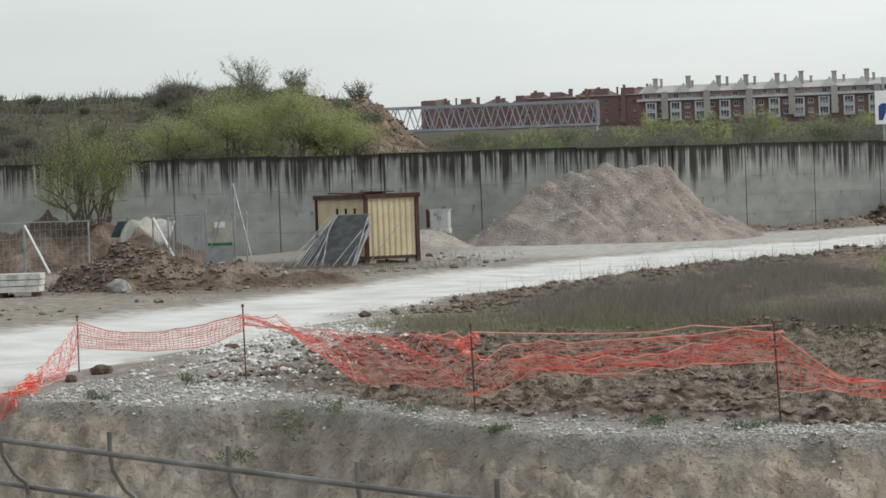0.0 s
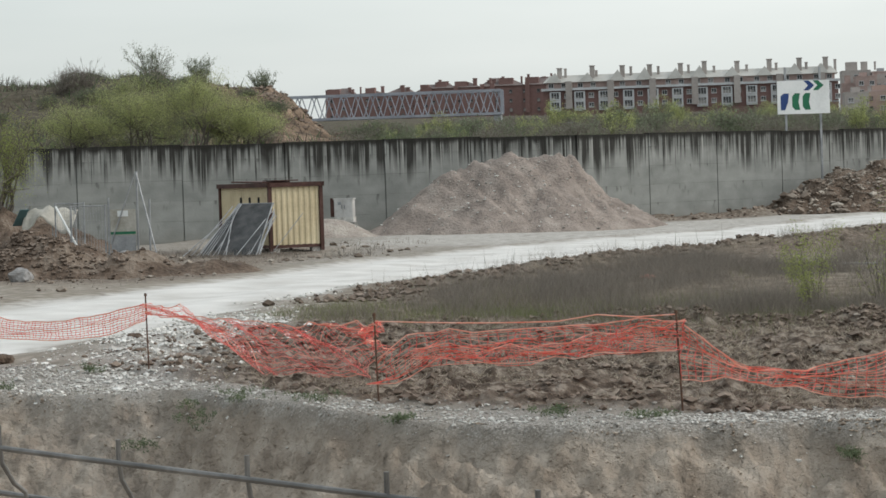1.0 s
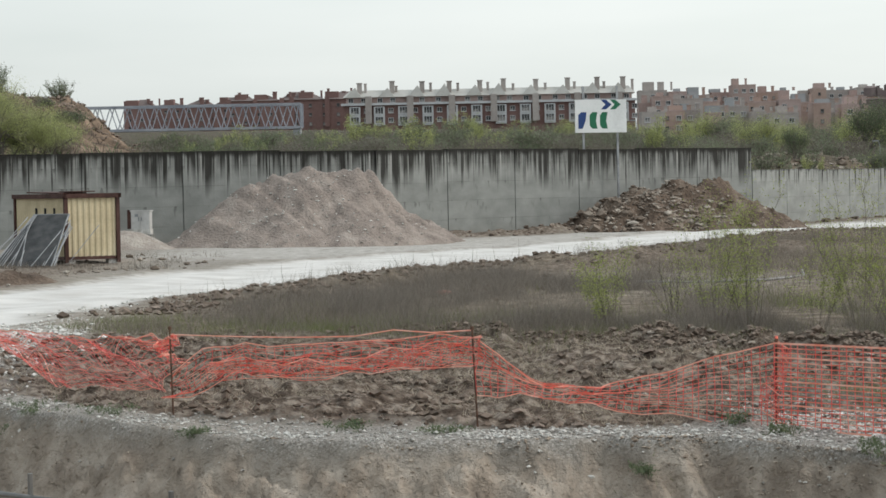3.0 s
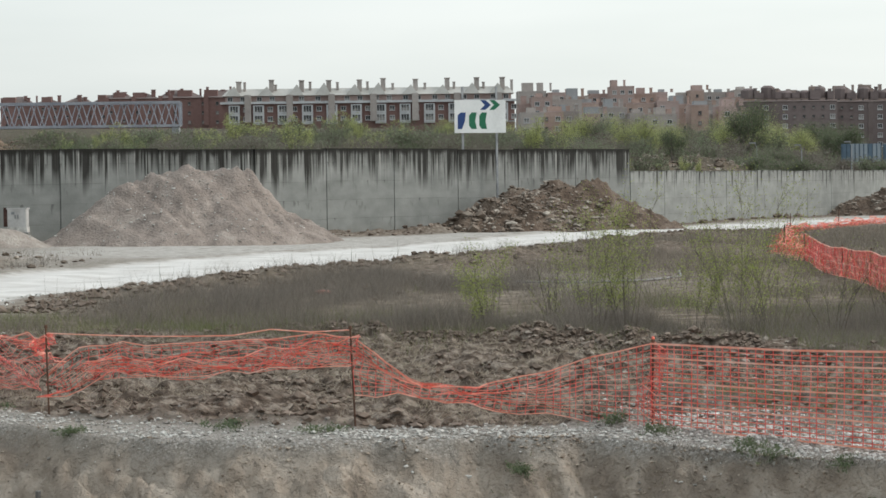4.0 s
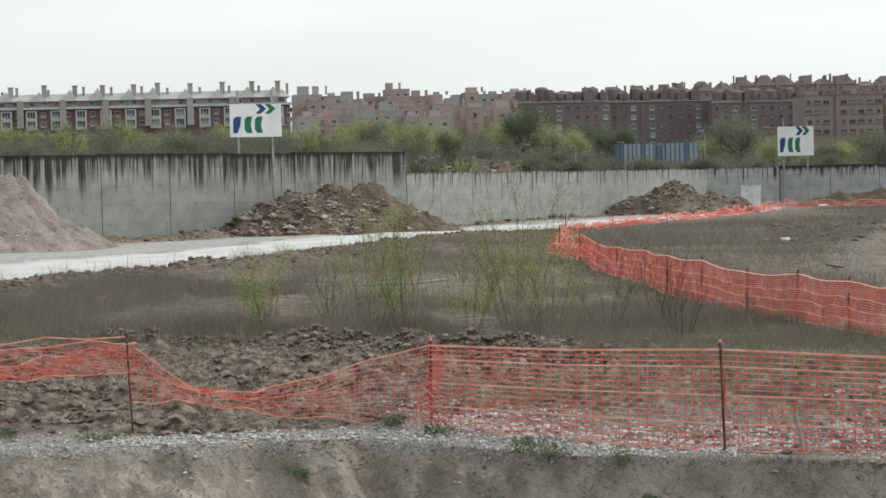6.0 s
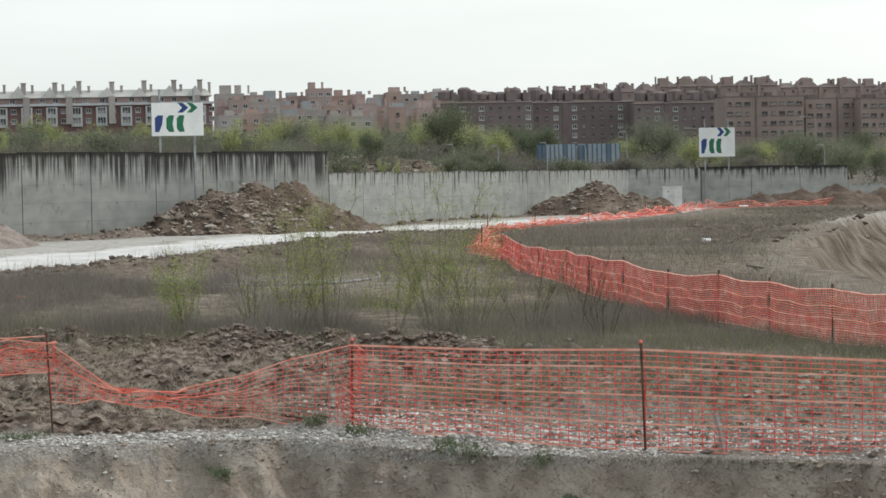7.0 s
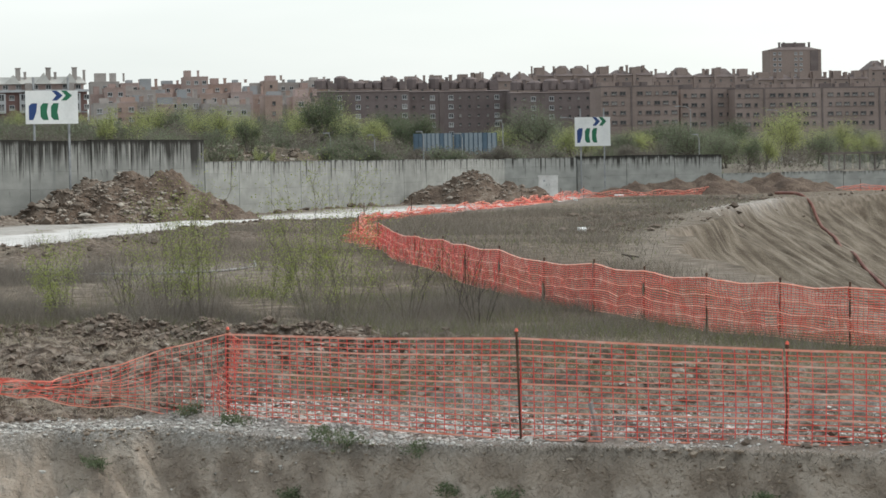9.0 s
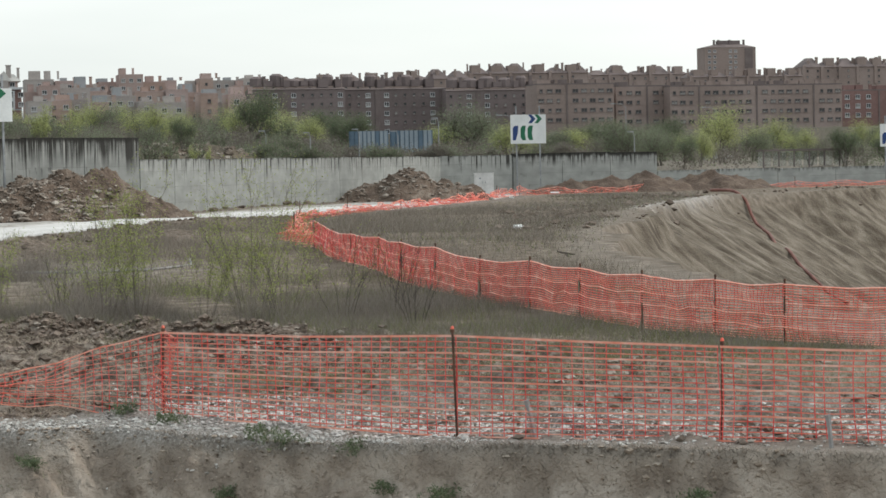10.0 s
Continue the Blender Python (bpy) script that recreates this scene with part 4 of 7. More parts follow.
def near_barrier():
    f = thing("barrier_fence", (0, 0, 0), label="sagging orange plastic safety netting tied to rusty rebar stakes", category="barrier")
    P = [(-10.42, 35.3), (-7.36, 32.7), (-3.6, 27.4), (-0.25, 26.0), (2.78, 25.6), (5.12, 22.35), (7.09, 20.7), (8.75, 19.6)]
    H = [0.80, 1.02, 0.97, 1.02, 0.88, 0.96, 0.86, 0.84]
    L = [(0, 0), (-0.02, 0.02), (-0.03, 0.03), (-0.05, 0.02), (0.02, 0.0), (-0.03, 0.0), (0.03, 0.02), (0, 0)]
    for (x, y), h, lean in zip(P, H, L):
        stake(f, x, y, h, lean)
    for i in (4, 5, 6):
        top = Vector((P[i][0] + L[i][0], P[i][1] + L[i][1], float(ground(*P[i])) + H[i]))
        part("cap", Shape().tube([top, top + Vector((0, 0, 0.025)), top + Vector((0, 0, 0.045))], [0.014, 0.018, 0.010], 8), M_NET_PALE, f, "pale orange plastic cap")
    full = [(0, 0.0), (1, 0.0)]
    net_panel(f, (-10.35, 32.9), P[0], [(0, 0.10), (0.3, 0.30), (1, 0.72)], [(0, 0.02), (0.6, 0.03), (1, 0.12)], rows=10, seed=1, pitch=0.10)
    net_panel(f, (-9.95, 31.0), (-10.35, 32.9), [(0, 0.14), (0.5, 0.20), (1, 0.22)], [(0, 0.02), (1, 0.02)], rows=12, seed=2, crumple=0.10, behind=[(0, 0.25), (1, 0.2)], pitch=0.06)
    net_panel(f, P[0], P[1], [(0, 0.72), (0.2, 0.60), (0.48, 0.61), (0.72, 0.72), (1, 0.90)], [(0, 0.36), (0.2, 0.34), (0.5, 0.36), (0.8, 0.47), (1, 0.68)], rows=10, seed=3, pitch=0.09, loose=0.25)
    net_panel(f, P[1], P[2], [(0, 0.92), (0.12, 0.84), (0.35, 0.80), (0.6, 0.79), (0.85, 0.82), (1, 0.86)], [(0, 0.76), (0.08, 0.66), (0.16, 0.25), (0.24, 0.03), (0.45, 0.02), (0.62, 0.03), (0.74, 0.26), (0.88, 0.58), (1, 0.76)], rows=15, seed=4,
              behind=[(0, 0.0), (0.14, 0.9), (0.35, 0.95), (0.6, 1.2), (0.8, 0.7), (1, 0.0)], pitch=0.07, crumple=0.05, width=0.0042)
    net_panel(f, P[2], P[3], [(0, 0.40), (0.05, 0.58), (0.11, 0.78), (0.3, 0.82), (0.67, 0.92), (0.85, 0.96), (1, 1.0)], [(0, 0.20), (0.08, 0.26), (0.13, 0.36), (0.19, 0.50), (0.42, 0.49), (0.67, 0.57), (0.85, 0.64), (1, 0.68)],
              rows=12, seed=5, pitch=0.09, crumple=0.05, width=0.0040, heavy=(0,))
    # the slack lower half hangs doubled
    net_panel(f, (P[2][0] + 0.4, P[2][1] - 0.17), P[3], [(0, 0.62), (0.1, 0.66), (0.4, 0.64), (0.67, 0.78), (1, 0.97)], [(0, 0.44), (0.35, 0.49), (0.62, 0.57), (1, 0.70)], rows=8, seed=11, pitch=0.07, crumple=0.12, width=0.0036, heavy=())
    tops = [Vector((P[k][0] + L[k][0], P[k][1] + L[k][1], float(ground(*P[k])) + h)) for k, h in ((2, 0.90), (3, 1.0))]
    part("top_cord", Shape().tube([tops[0].lerp(tops[1], q / 8) + Vector((0, 0, -0.05 * math.sin(math.pi * q / 8) + 0.05 * (q == 6))) for q in range(9)], 0.007, 5), M_NET_TOP, f, "pale orange top cord")
    net_panel(f, P[3], P[4], [(0, 0.95), (0.1, 0.70), (0.21, 0.50), (0.32, 0.42), (0.5, 0.48), (0.7, 0.66), (1, 0.86)], [(0, 0.36), (0.3, 0.34), (0.5, 0.20), (0.8, 0.05), (1, 0.0)], rows=14, seed=6, pitch=0.08, crumple=0.06, width=0.0042, heavy=(0,))
    net_panel(f, (2.74, 25.62), (2.90, 25.47), [(0, 0.87), (1, 0.80)], [(0, 0.22), (1, 0.05)], rows=13, seed=10, pitch=0.03, crumple=0.30, step=0.03, width=0.004)
    net_panel(f, P[4], P[5], [(0, 0.86), (0.5, 0.875), (1, 0.94)], full, seed=7, width=0.0064)
    net_panel(f, P[5], P[6], [(0, 0.94), (0.5, 0.88), (1, 0.83)], full, seed=8, width=0.0064)
    net_panel(f, P[6], P[7], [(0, 0.83), (0.5, 0.81), (1, 0.80)], full, seed=9, width=0.0064)
    return f


def pit_barrier():
    f = thing("barrier_fence", (0, 0, 0), label="orange plastic safety netting on stakes along the edge of the pit", category="barrier")
    line = [(13.0, 30.2), (12.0, 32.4), (11.55, 34.0), (11.08, 36.0), (10.85, 38.6), (10.65, 41.0), (10.5, 44.0), (10.45, 47.5), (10.7, 52.0), (11.2, 57.0), (11.65, 63.0), (11.9, 67.0), (13.0, 76.5)]
    heights = [0.80, 0.80, 0.80, 0.82, 0.80, 0.82, 0.80, 0.85, 0.85, 0.80, 0.75, 0.78, 0.85]
    for (x, y), h in zip(line, heights):
        stake(f, x, y, h + 0.06, (0.02, 0), 0.013)
    for i in range(len(line) - 1):
        net_panel(f, line[i], line[i + 1], [(0, heights[i]), (0.5, (heights[i] + heights[i + 1]) / 2 - 0.05), (1, heights[i + 1])], [(0, 0.03), (1, 0.03)], rows=23, pitch=0.09, seed=20 + i, step=0.4, width=0.0092, crumple=0.05, upright=0.42)
    return f


def track_barrier():
    f = thing("barrier_fence", (0, 0, 0), label="crumpled orange netting strung along the far side of the track", category="barrier")
    line = [(13.0, 76.5), (13.9, 86), (19.2, 117), (23.5, 128), (29, 141), (36, 157), (43.5, 177), (47, 184), (58, 188), (72, 192), (88, 196), (104, 199)]
    for i, (x, y) in enumerate(line):
        stake(f, x, y, 0.9, (0.03, 0), 0.02)
    for i in range(len(line) - 1):
        h = (0.80, 0.28, 0.45, 0.50, 0.50, 0.62, 0.75, 0.60, 0.50, 0.55, 0.50)[i]
        net_panel(f, line[i], line[i + 1], [(0, h), (0.13, h * 0.6), (0.3, h * 0.95), (0.45, h * 0.4), (0.6, h * 0.85), (0.8, h * 0.5), (1, h)], [(0, 0.02), (1, 0.02)], rows=9, pitch=0.3, seed=40 + i, step=0.5, width=0.011, crumple=0.35, loose=1.6)
    return f


near_barrier()
pit_barrier()
track_barrier()


# ---- the welded wire panel at the camera's feet ----
def wire_fence():
    f = thing("wire_fence", (0, 0, 0), label="galvanised welded wire fence panel with a folded top", category="fence")
    k = 0.76
    ax, ay, az = -0.7095 * k, 2.15 * k, 2.5 - 0.2055 * k
    dx, dy, dz = 0.3565 * k, -0.20 * k, -0.0228 * k
    nrm = Vector((0.49, 0.87, 0))

    def at(s, down=0.0, out=0.0):
        return (ax + dx * s + nrm.x * out, ay + dy * s + nrm.y * out, az + dz * s - down)

    fold = [(-0.013, 0.0), (0.0, 0.0), (0.012, 0.002), (0.026, 0.012), (0.033, 0.022), (0.042, 0.024), (0.075, 0.004), (0.09, 0.0)]
    for s in range(-4, 9):
        u = 0.334 * s + 0.0
        pts = [at(u, d, o) for d, o in fold] + [at(u, 0.5), at(u, 1.0), at(u, 1.62)]
        part("upright_wire", Shape().tube(pts, 0.00165, 8), M_GALV, f)
    for down, out in ((0.0, -0.004), (0.036, 0.027), (0.085, -0.004), (0.285, -0.004), (0.485, -0.004), (0.7, -0.004), (0.9, -0.004), (1.1, -0.004), (1.3, -0.004), (1.5, -0.004)):
        part("cross_wire", Shape().tube([at(-1.5, down, out), at(0.6, down + 0.001, out), at(2.75, down, out)], 0.0019, 8), M_GALV, f)
    for s in (-1.45, 2.7):
        px, py, pz = at(s, 0, -0.04)
        base = float(ground(px, py)) - 0.2
        part("post", Shape().tube([(px, py, base), (px, py, pz - 0.12)], 0.024, 12), M_GALV, f)
    return f


wire_fence()


# ---- the yard behind the track ----
def fence_frame(x0, x1, y, h=2.0, brace=1):
    """A temporary fence panel: posts, top tube, thin wires and a raking brace."""
    f = thing("fence_panel", (0, 0, 0), label="grey steel temporary fence panel with a raking brace", category="fence", group="temporary fence panels")
    z = float(ground((x0 + x1) / 2, y))
    for x in (x0, x1):
        part("post", Shape().tube([(x, y, z - 0.1), (x + 0.02, y, z + h)], 0.035, 8), M_STEEL, f)
    part("top_rail", Shape().tube([(x0, y, z + h - 0.03), (x1, y, z + h - 0.05)], 0.02, 6), M_STEEL, f)
    for i in range(1, 12):
        x = x0 + (x1 - x0) * i / 12
        part("wire", Shape().tube([(x, y, z + 0.1), (x, y, z + h - 0.05)], 0.006, 4), M_STEEL, f)
    for i in range(1, 6):
        part("wire", Shape().tube([(x0, y, z + h * i / 6), (x1, y, z + h * i / 6)], 0.006, 4), M_STEEL, f)
    if brace:
        part("brace", Shape().tube([(x0 + 0.05, y - 0.05, z + h - 0.15), (x0 + 1.25, y - 0.9, z - 0.02)], 0.045, 8), M_WHITE, f, "pale painted brace")
    return f


fence_frame(-29.1, -26.6, 92.0)
fence_frame(-32.4, -29.2, 92.2, brace=0)
fence_frame(-24.2, -23.1, 92.4, 2.05)
fence_frame(-23.4, -22.1, 91.6, 1.9, brace=0)


M_TARP = mat("pale_tarpaulin", (0.30, 0.285, 0.24), (0.42, 0.40, 0.35), (0.52, 0.505, 0.46), scale=1.6, fine=10.0, rough=0.6, bump=0.3)


def site_gate():
    """A tall narrow gate leaf with a printed panel and crossing braces."""
    g = thing("site_gate", (0, 0, 0), label="tall steel gate frame with a white and green panel leaning", category="gate")
    y = 91.5
    z = float(ground(-21.5, y))
    for x, h in ((-21.95, 2.1), (-20.85, 3.05), (-20.4, 2.0)):
        part("post", Shape().tube([(x, y, z - 0.1), (x + 0.03, y, z + h)], 0.04, 8), M_STEEL, g)
    part("panel", Shape().box((-21.38, y - 0.05, z + 1.18), (0.94, 0.05, 0.96)), M_TARP, g, "weathered beige panel")
    part("panel_stripe", Shape().box((-21.38, y - 0.085, z + 0.78), (0.94, 0.012, 0.10)), M_GREEN, g)
    part("panel_print", Shape().box((-21.38, y - 0.085, z + 1.50), (0.40, 0.012, 0.22)), M_WHITE, g)
    part("lower_panel", Shape().box((-21.38, y - 0.05, z + 0.36), (0.94, 0.04, 0.66)), M_STEEL, g)
    part("brace", Shape().tube([(-21.85, y - 0.12, z + 0.4), (-20.85, y - 0.1, z + 3.0)], 0.025, 6), M_STEEL, g)
    part("brace", Shape().tube([(-20.82, y - 0.1, z + 3.0), (-19.9, y - 1.2, z)], 0.03, 6), M_STEEL, g)
    return g


site_gate()


def tarpaulin():
    """A torn pale sheet over a low frame."""
    t = thing("tarpaulin", (0, 0, 0), label="torn pale tarpaulin slung over a low frame", category="tarpaulin")
    z0 = float(ground(-25.0, 93.5))
    sh = Shape()
    n, m_ = 14, 8
    vs = []
    for i in range(n):
        for j in range(m_):
            u, v = i / (n - 1), j / (m_ - 1)
            vs.append((-25.75 + 2.0 * u, 93.2 + 0.9 * v + 0.1 * math.sin(u * 9), z0 + 1.95 - 0.35 * abs(u - 0.45) - 0.9 * (1 - v) ** 1.5 * (0.4 + 0.6 * math.cos(u * 4.0) ** 2) + 0.06 * math.sin(u * 21 + v * 5)))
    sh.add(vs, [(i * m_ + j, (i + 1) * m_ + j, (i + 1) * m_ + j + 1, i * m_ + j + 1) for i in range(n - 1) for j in range(m_ - 1)])
    sheet = part("sheet", sh, M_TARP, t, smooth=True)
    solid = sheet.modifiers.new("thickness", "SOLIDIFY")
    solid.thickness = 0.02
    for x in (-25.7, -24.7, -23.8):
        part("pole", Shape().tube([(x, 93.9, z0 - 0.1), (x, 93.9, z0 + 1.9)], 0.03, 6), M_STEEL, t)
    part("side_sheet", Shape().box((-25.85, 93.6, z0 + 1.55), (0.40, 0.03, 0.8), 0.9, tilt=0.7), M_TEAL, t, "dark teal sheet")
    return t


M_TEAL = mat("dark_teal_sheet", (0.05, 0.10, 0.105), (0.08, 0.145, 0.15), scale=2.0, rough=0.5, bump=0.1)
tarpaulin()


def stacked_panels():
    """Dark mesh panels and steel rods leant against the hut."""
    s = thing("stacked_fence_panels", (0, 0, 0), label="dark mesh fence panels and grey steel rods leaning against the hut", category="fence panels")
    z = float(ground(-16.2, 86.2))
    for k in range(4):
        o = 0.07 * k
        x0, x1 = -17.3 + 0.12 * k, -15.35 + 0.05 * k
        top = (-16.25 + 0.05 * k, -14.95)
        vs = [(x0, 85.3 - o, z + 0.02), (x1, 84.9 - o, z + 0.02), (top[1], 87.05 - o, z + 1.74), (top[0], 87.35 - o, z + 1.74)]
        lift = [(a, b + 0.025, c + 0.012) for a, b, c in vs]
        part("mesh_panel", Shape().add(vs + lift, [(0, 1, 2, 3), (7, 6, 5, 4), (0, 4, 5, 1), (1, 5, 6, 2), (2, 6, 7, 3), (3, 7, 4, 0)]), M_DARKMESH, s)
        for a, b in ((0, 3), (1, 2), (2, 3)):
            part("frame_tube", Shape().tube([vs[a], vs[b]], 0.02, 6), M_STEEL, s)
    rng = random.Random(4)
    for k in range(16):
        b = k % 2
        foot = (-17.9 + 0.10 * k + rng.random() * 0.5, 85.0 - rng.random() * 0.7, z + 0.02) if b else (-15.9 + rng.random() * 0.9, 84.9 - rng.random() * 0.7, z + 0.02)
        head = (-16.45 + rng.random() * 0.3, 86.9, z + 1.2 + 0.5 * rng.random()) if b else (-15.0 + rng.random() * 0.25, 86.6, z + 1.2 + 0.5 * rng.random())
        part("rod", Shape().tube([foot, head], 0.018, 6), M_STEEL, s)
    part("rod", Shape().tube([(-14.9, 86.0, z), (-13.95, 87.2, z + 1.35)], 0.014, 6), M_STEEL, s)
    return s


stacked_panels()


def stone(name, at, size, material, tags, seed):
    """A rounded, broken stone or bag."""
    rng = random.Random(seed)
    bm = bmesh.new()
    bmesh.ops.create_icosphere(bm, subdivisions=3, radius=1.0)
    for v in bm.verts:
        v.co *= 1 + 0.28 * noise.noise(v.co * 1.4 + Vector((seed, 0, 0))) + 0.10 * noise.noise(v.co * 4 + Vector((0, seed, 0)))
        v.co = Vector((v.co.x * size[0], v.co.y * size[1], v.co.z * size[2]))
    me = bpy.data.meshes.new(name)
    bm.to_mesh(me)
    bm.free()
    me.materials.append(material)
    ob = new(name, me)
    ob.location = (at[0], at[1], float(ground(at[0], at[1])) + size[2] * 0.6 + (at[2] if len(at) > 2 else 0))
    ob.rotation_euler = (0, 0, rng.random() * 6)
    return tagged(ob, **tags)


M_BAG = mat("grey_bag", (0.16, 0.155, 0.15), (0.27, 0.265, 0.26), (0.36, 0.355, 0.35), scale=3.0, fine=14.0, rough=0.6, bump=0.4)
stone("rubble_bag", (-18.5, 66.8), (0.42, 0.32, 0.24), M_BAG, dict(label="slumped grey plastic rubble bag on the earth", category="bag"), 3)
stone("boulder", (-19.5, 83.5), (0.32, 0.28, 0.2), M_BAG, dict(label="grey boulder half sunk in the earth", category="boulder"), 8)
stone("earth_lump", (-10.0, 35.0), (0.15, 0.12, 0.09), M_DIRT, dict(label="brown lump of earth on the edge of the gravel", category="clod"), 10)
stone("earth_lump", (-8.35, 36.2), (0.16, 0.12, 0.07), M_DIRT_DARK, dict(label="dark clod lying on white gravel", category="clod"), 12)
stone("earth_lump", (-10.15, 34.0), (0.10, 0.09, 0.06), M_DIRT_DARK, dict(label="dark clod beside the netting", category="clod"), 13)
stone("boulder", (-18.0, 80.0), (0.22, 0.2, 0.14), M_STONE, dict(label="pale boulder beside the track", category="boulder"), 9)


def pallet_stack():
    p = thing("block_stack", (-21.4, 65.6, float(ground(-21.4, 65.6))), 0.15, label="low stack of pale concrete slabs on timber", category="slabs")
    for i in range(3):
        part("slab", Shape().box((0.02 * i, 0, 0.22 + 0.17 * i), (2.1, 1.0, 0.15)), M_STONE, p)
    for x in (-0.9, 0, 0.9):
        part("bearer", Shape().box((x, 0, 0.07), (0.12, 1.0, 0.14)), M_BROWN, p)
    return p


pallet_stack()


M_WALL_PLAIN = mat("rough_concrete", (0.18, 0.18, 0.165), (0.25, 0.25, 0.235), (0.31, 0.31, 0.295), scale=1.5, fine=12.0, bump=0.3)
M_CABINET = mat("weathered_grey_cabinet", (0.47, 0.462, 0.445), (0.57, 0.562, 0.545), (0.64, 0.632, 0.615), scale=1.5, fine=9.0, rough=0.6, bump=0.0)


def electric_box(at, w, d, h, turn, tags):
    c = thing("electric_cabinet", at, turn, **tags)
    part("plinth", Shape().box((0, 0, 0.06), (w + 0.06, d + 0.06, 0.24)), M_STONE, c)
    part("body", Shape().box((0, 0, 0.18 + h / 2), (w, d, h)), M_CABINET, c)
    part("lid", Shape().box((0, 0, 0.20 + h), (w + 0.08, d + 0.08, 0.06)), M_CABINET, c)
    for s in (-0.25, 0.25):
        door = part("door", Shape().box((s * w, -d / 2 - 0.012, 0.2 + h / 2), (w * 0.45, 0.03, h * 0.9)), M_CABINET, c)
        part("handle", Shape().box((s * w * 0.3, -d / 2 - 0.04, 0.2 + h * 0.55), (0.05, 0.03, 0.18)), M_STEEL, door)
    part("label_plate", Shape().box((-0.2 * w, -d / 2 - 0.035, 0.2 + h * 0.75), (0.16, 0.012, 0.12)), M_STEEL, c)
    return c


electric_box((45.55, 189.3, float(ground(45.55, 189.3))), 1.5, 0.7, 1.55, -0.25, dict(label="pale grey electric cabinet with two doors near the far wall", category="cabinet"))
wb = electric_box((-16.1, 112.6, float(ground(-16.1, 112.6)) + 0.5), 0.85, 0.5, 0.80, -0.1, dict(label="small pale grey electric cabinet in front of the tall wall", category="cabinet"))
part("side_board", Shape().box((-0.55, 0.05, 0.62), (0.18, 0.3, 0.85)), M_BROWN, wb)
part("base_block", Shape().box((0, 0.02, -0.33), (1.0, 0.62, 0.54)), M_WALL_PLAIN, wb, "rough concrete block")


def hose(name, pts, r, material, tags):
    path = []
    for i in range(len(pts) - 1):
        for j in range(14):
            t = j / 14
            x, y = pts[i][0] + (pts[i + 1][0] - pts[i][0]) * t, pts[i][1] + (pts[i + 1][1] - pts[i][1]) * t
            z = np.mean([float(ground(x + e, y + q)) for e in (-1.2, -0.6, 0, 0.6, 1.2) for q in (-1.2, -0.6, 0, 0.6, 1.2)]) + 0.40 * max(0.0, min(1.0, (r - 0.08) / 0.1))
            path.append((x + 0.25 * float(wobble(i + t, 3.3, 5)), y, z + r * 0.9))
    ob = part(name, Shape().tube(path, r, 8), material, smooth=True)
    return tagged(ob, **tags)


M_RUSTPIPE = mat("red_brown_pipe", (0.13, 0.05, 0.04), (0.20, 0.08, 0.06), (0.27, 0.12, 0.09), scale=1.0, fine=8.0, rough=0.6, bump=0.1)
hose("water_pipe", [(3.2, 63), (4.6, 61.5), (6.3, 61.8), (7.7, 64), (8.3, 67.5)], 0.032, M_BAG, dict(label="grey plastic water pipe curved over the dry grass", category="pipe"))
hose("drain_pipe", [(57.4, 170.5), (58.3, 165), (57.1, 157), (55.3, 148), (54.7, 142), (54.6, 137)], 0.11, M_RUSTPIPE, dict(label="rusty red pipe running down the face of the pit", category="pipe"))
hose("drain_pipe", [(15.2, 41.5), (16.6, 44.0), (17.9, 44.6), (20, 44.2)], 0.07, M_STONE, dict(label="pale pipe lying on the rim of the pit", category="pipe"))
for sx, sy, hgt, lx in ((5.75, 21.9, 0.36, -0.09), (7.82, 19.95, 0.28, -0.04)):
    z = float(ground(sx, sy))
    ob = part("wooden_peg", Shape().tube([(sx, sy, z - 0.1), (sx + lx * 0.6, sy, z + hgt * 0.6), (sx + lx, sy, z + hgt)], [0.022, 0.02, 0.03], 5), M_BAG)
    tagged(ob, label="weathered grey wooden peg leaning in the earth", category="peg", group="pegs along the bank")
SCRAPS = ((51.0, 188.5, 0.7), (52.6, 187.5, 0.5), (43.0, 170.6, 0.6), (1.7, 43.3, 0.13))
BRANCH = (17.45, 63.4)
M_FADED = mat("faded_orange_plastic", (0.30, 0.11, 0.085), (0.42, 0.17, 0.135), (0.50, 0.25, 0.20), scale=9.0, fine=40.0, rough=0.6, bump=0.5)
stone("net_scrap", (-1.31, 58.01, 0.05), (0.24, 0.13, 0.05, ), M_FADED, dict(label="crumpled faded scrap of orange netting in the dry brush", category="litter"), 21)
for k, (sx, sy, w) in enumerate(SCRAPS):
    ob = part("paper_scrap", Shape().box((sx, sy, float(ground(sx, sy)) + 0.08), (w, w * 0.5, 0.10), 0.7 * k, tilt=0.25), M_WHITE)
    tagged(ob, label="small scrap of white plastic on the earth", category="litter")
z = float(ground(*BRANCH))
ob = part("dead_branch", Shape().tube([(BRANCH[0] - 0.24, BRANCH[1], z + 0.16), (BRANCH[0], BRANCH[1] + 0.1, z + 0.11), (BRANCH[0] + 0.24, BRANCH[1], z + 0.07)], [0.018, 0.03, 0.018], 6).tube([(BRANCH[0], BRANCH[1] + 0.1, z + 0.11), (BRANCH[0] + 0.14, BRANCH[1] - 0.2, z - 0.1)], [0.025, 0.018], 6), M_BARK_DARK)
tagged(ob, label="dark dead branch lying on the flat by the pit", category="branch")
ob = part("paper_scrap", Shape().box((23.6, 92.4, float(ground(23.6, 92.4)) + 0.07), (0.42, 0.28, 0.11), 0.5, tilt=0.3), M_WHITE)
tagged(ob, label="scrap of white plastic sheet on the dry earth", category="litter")


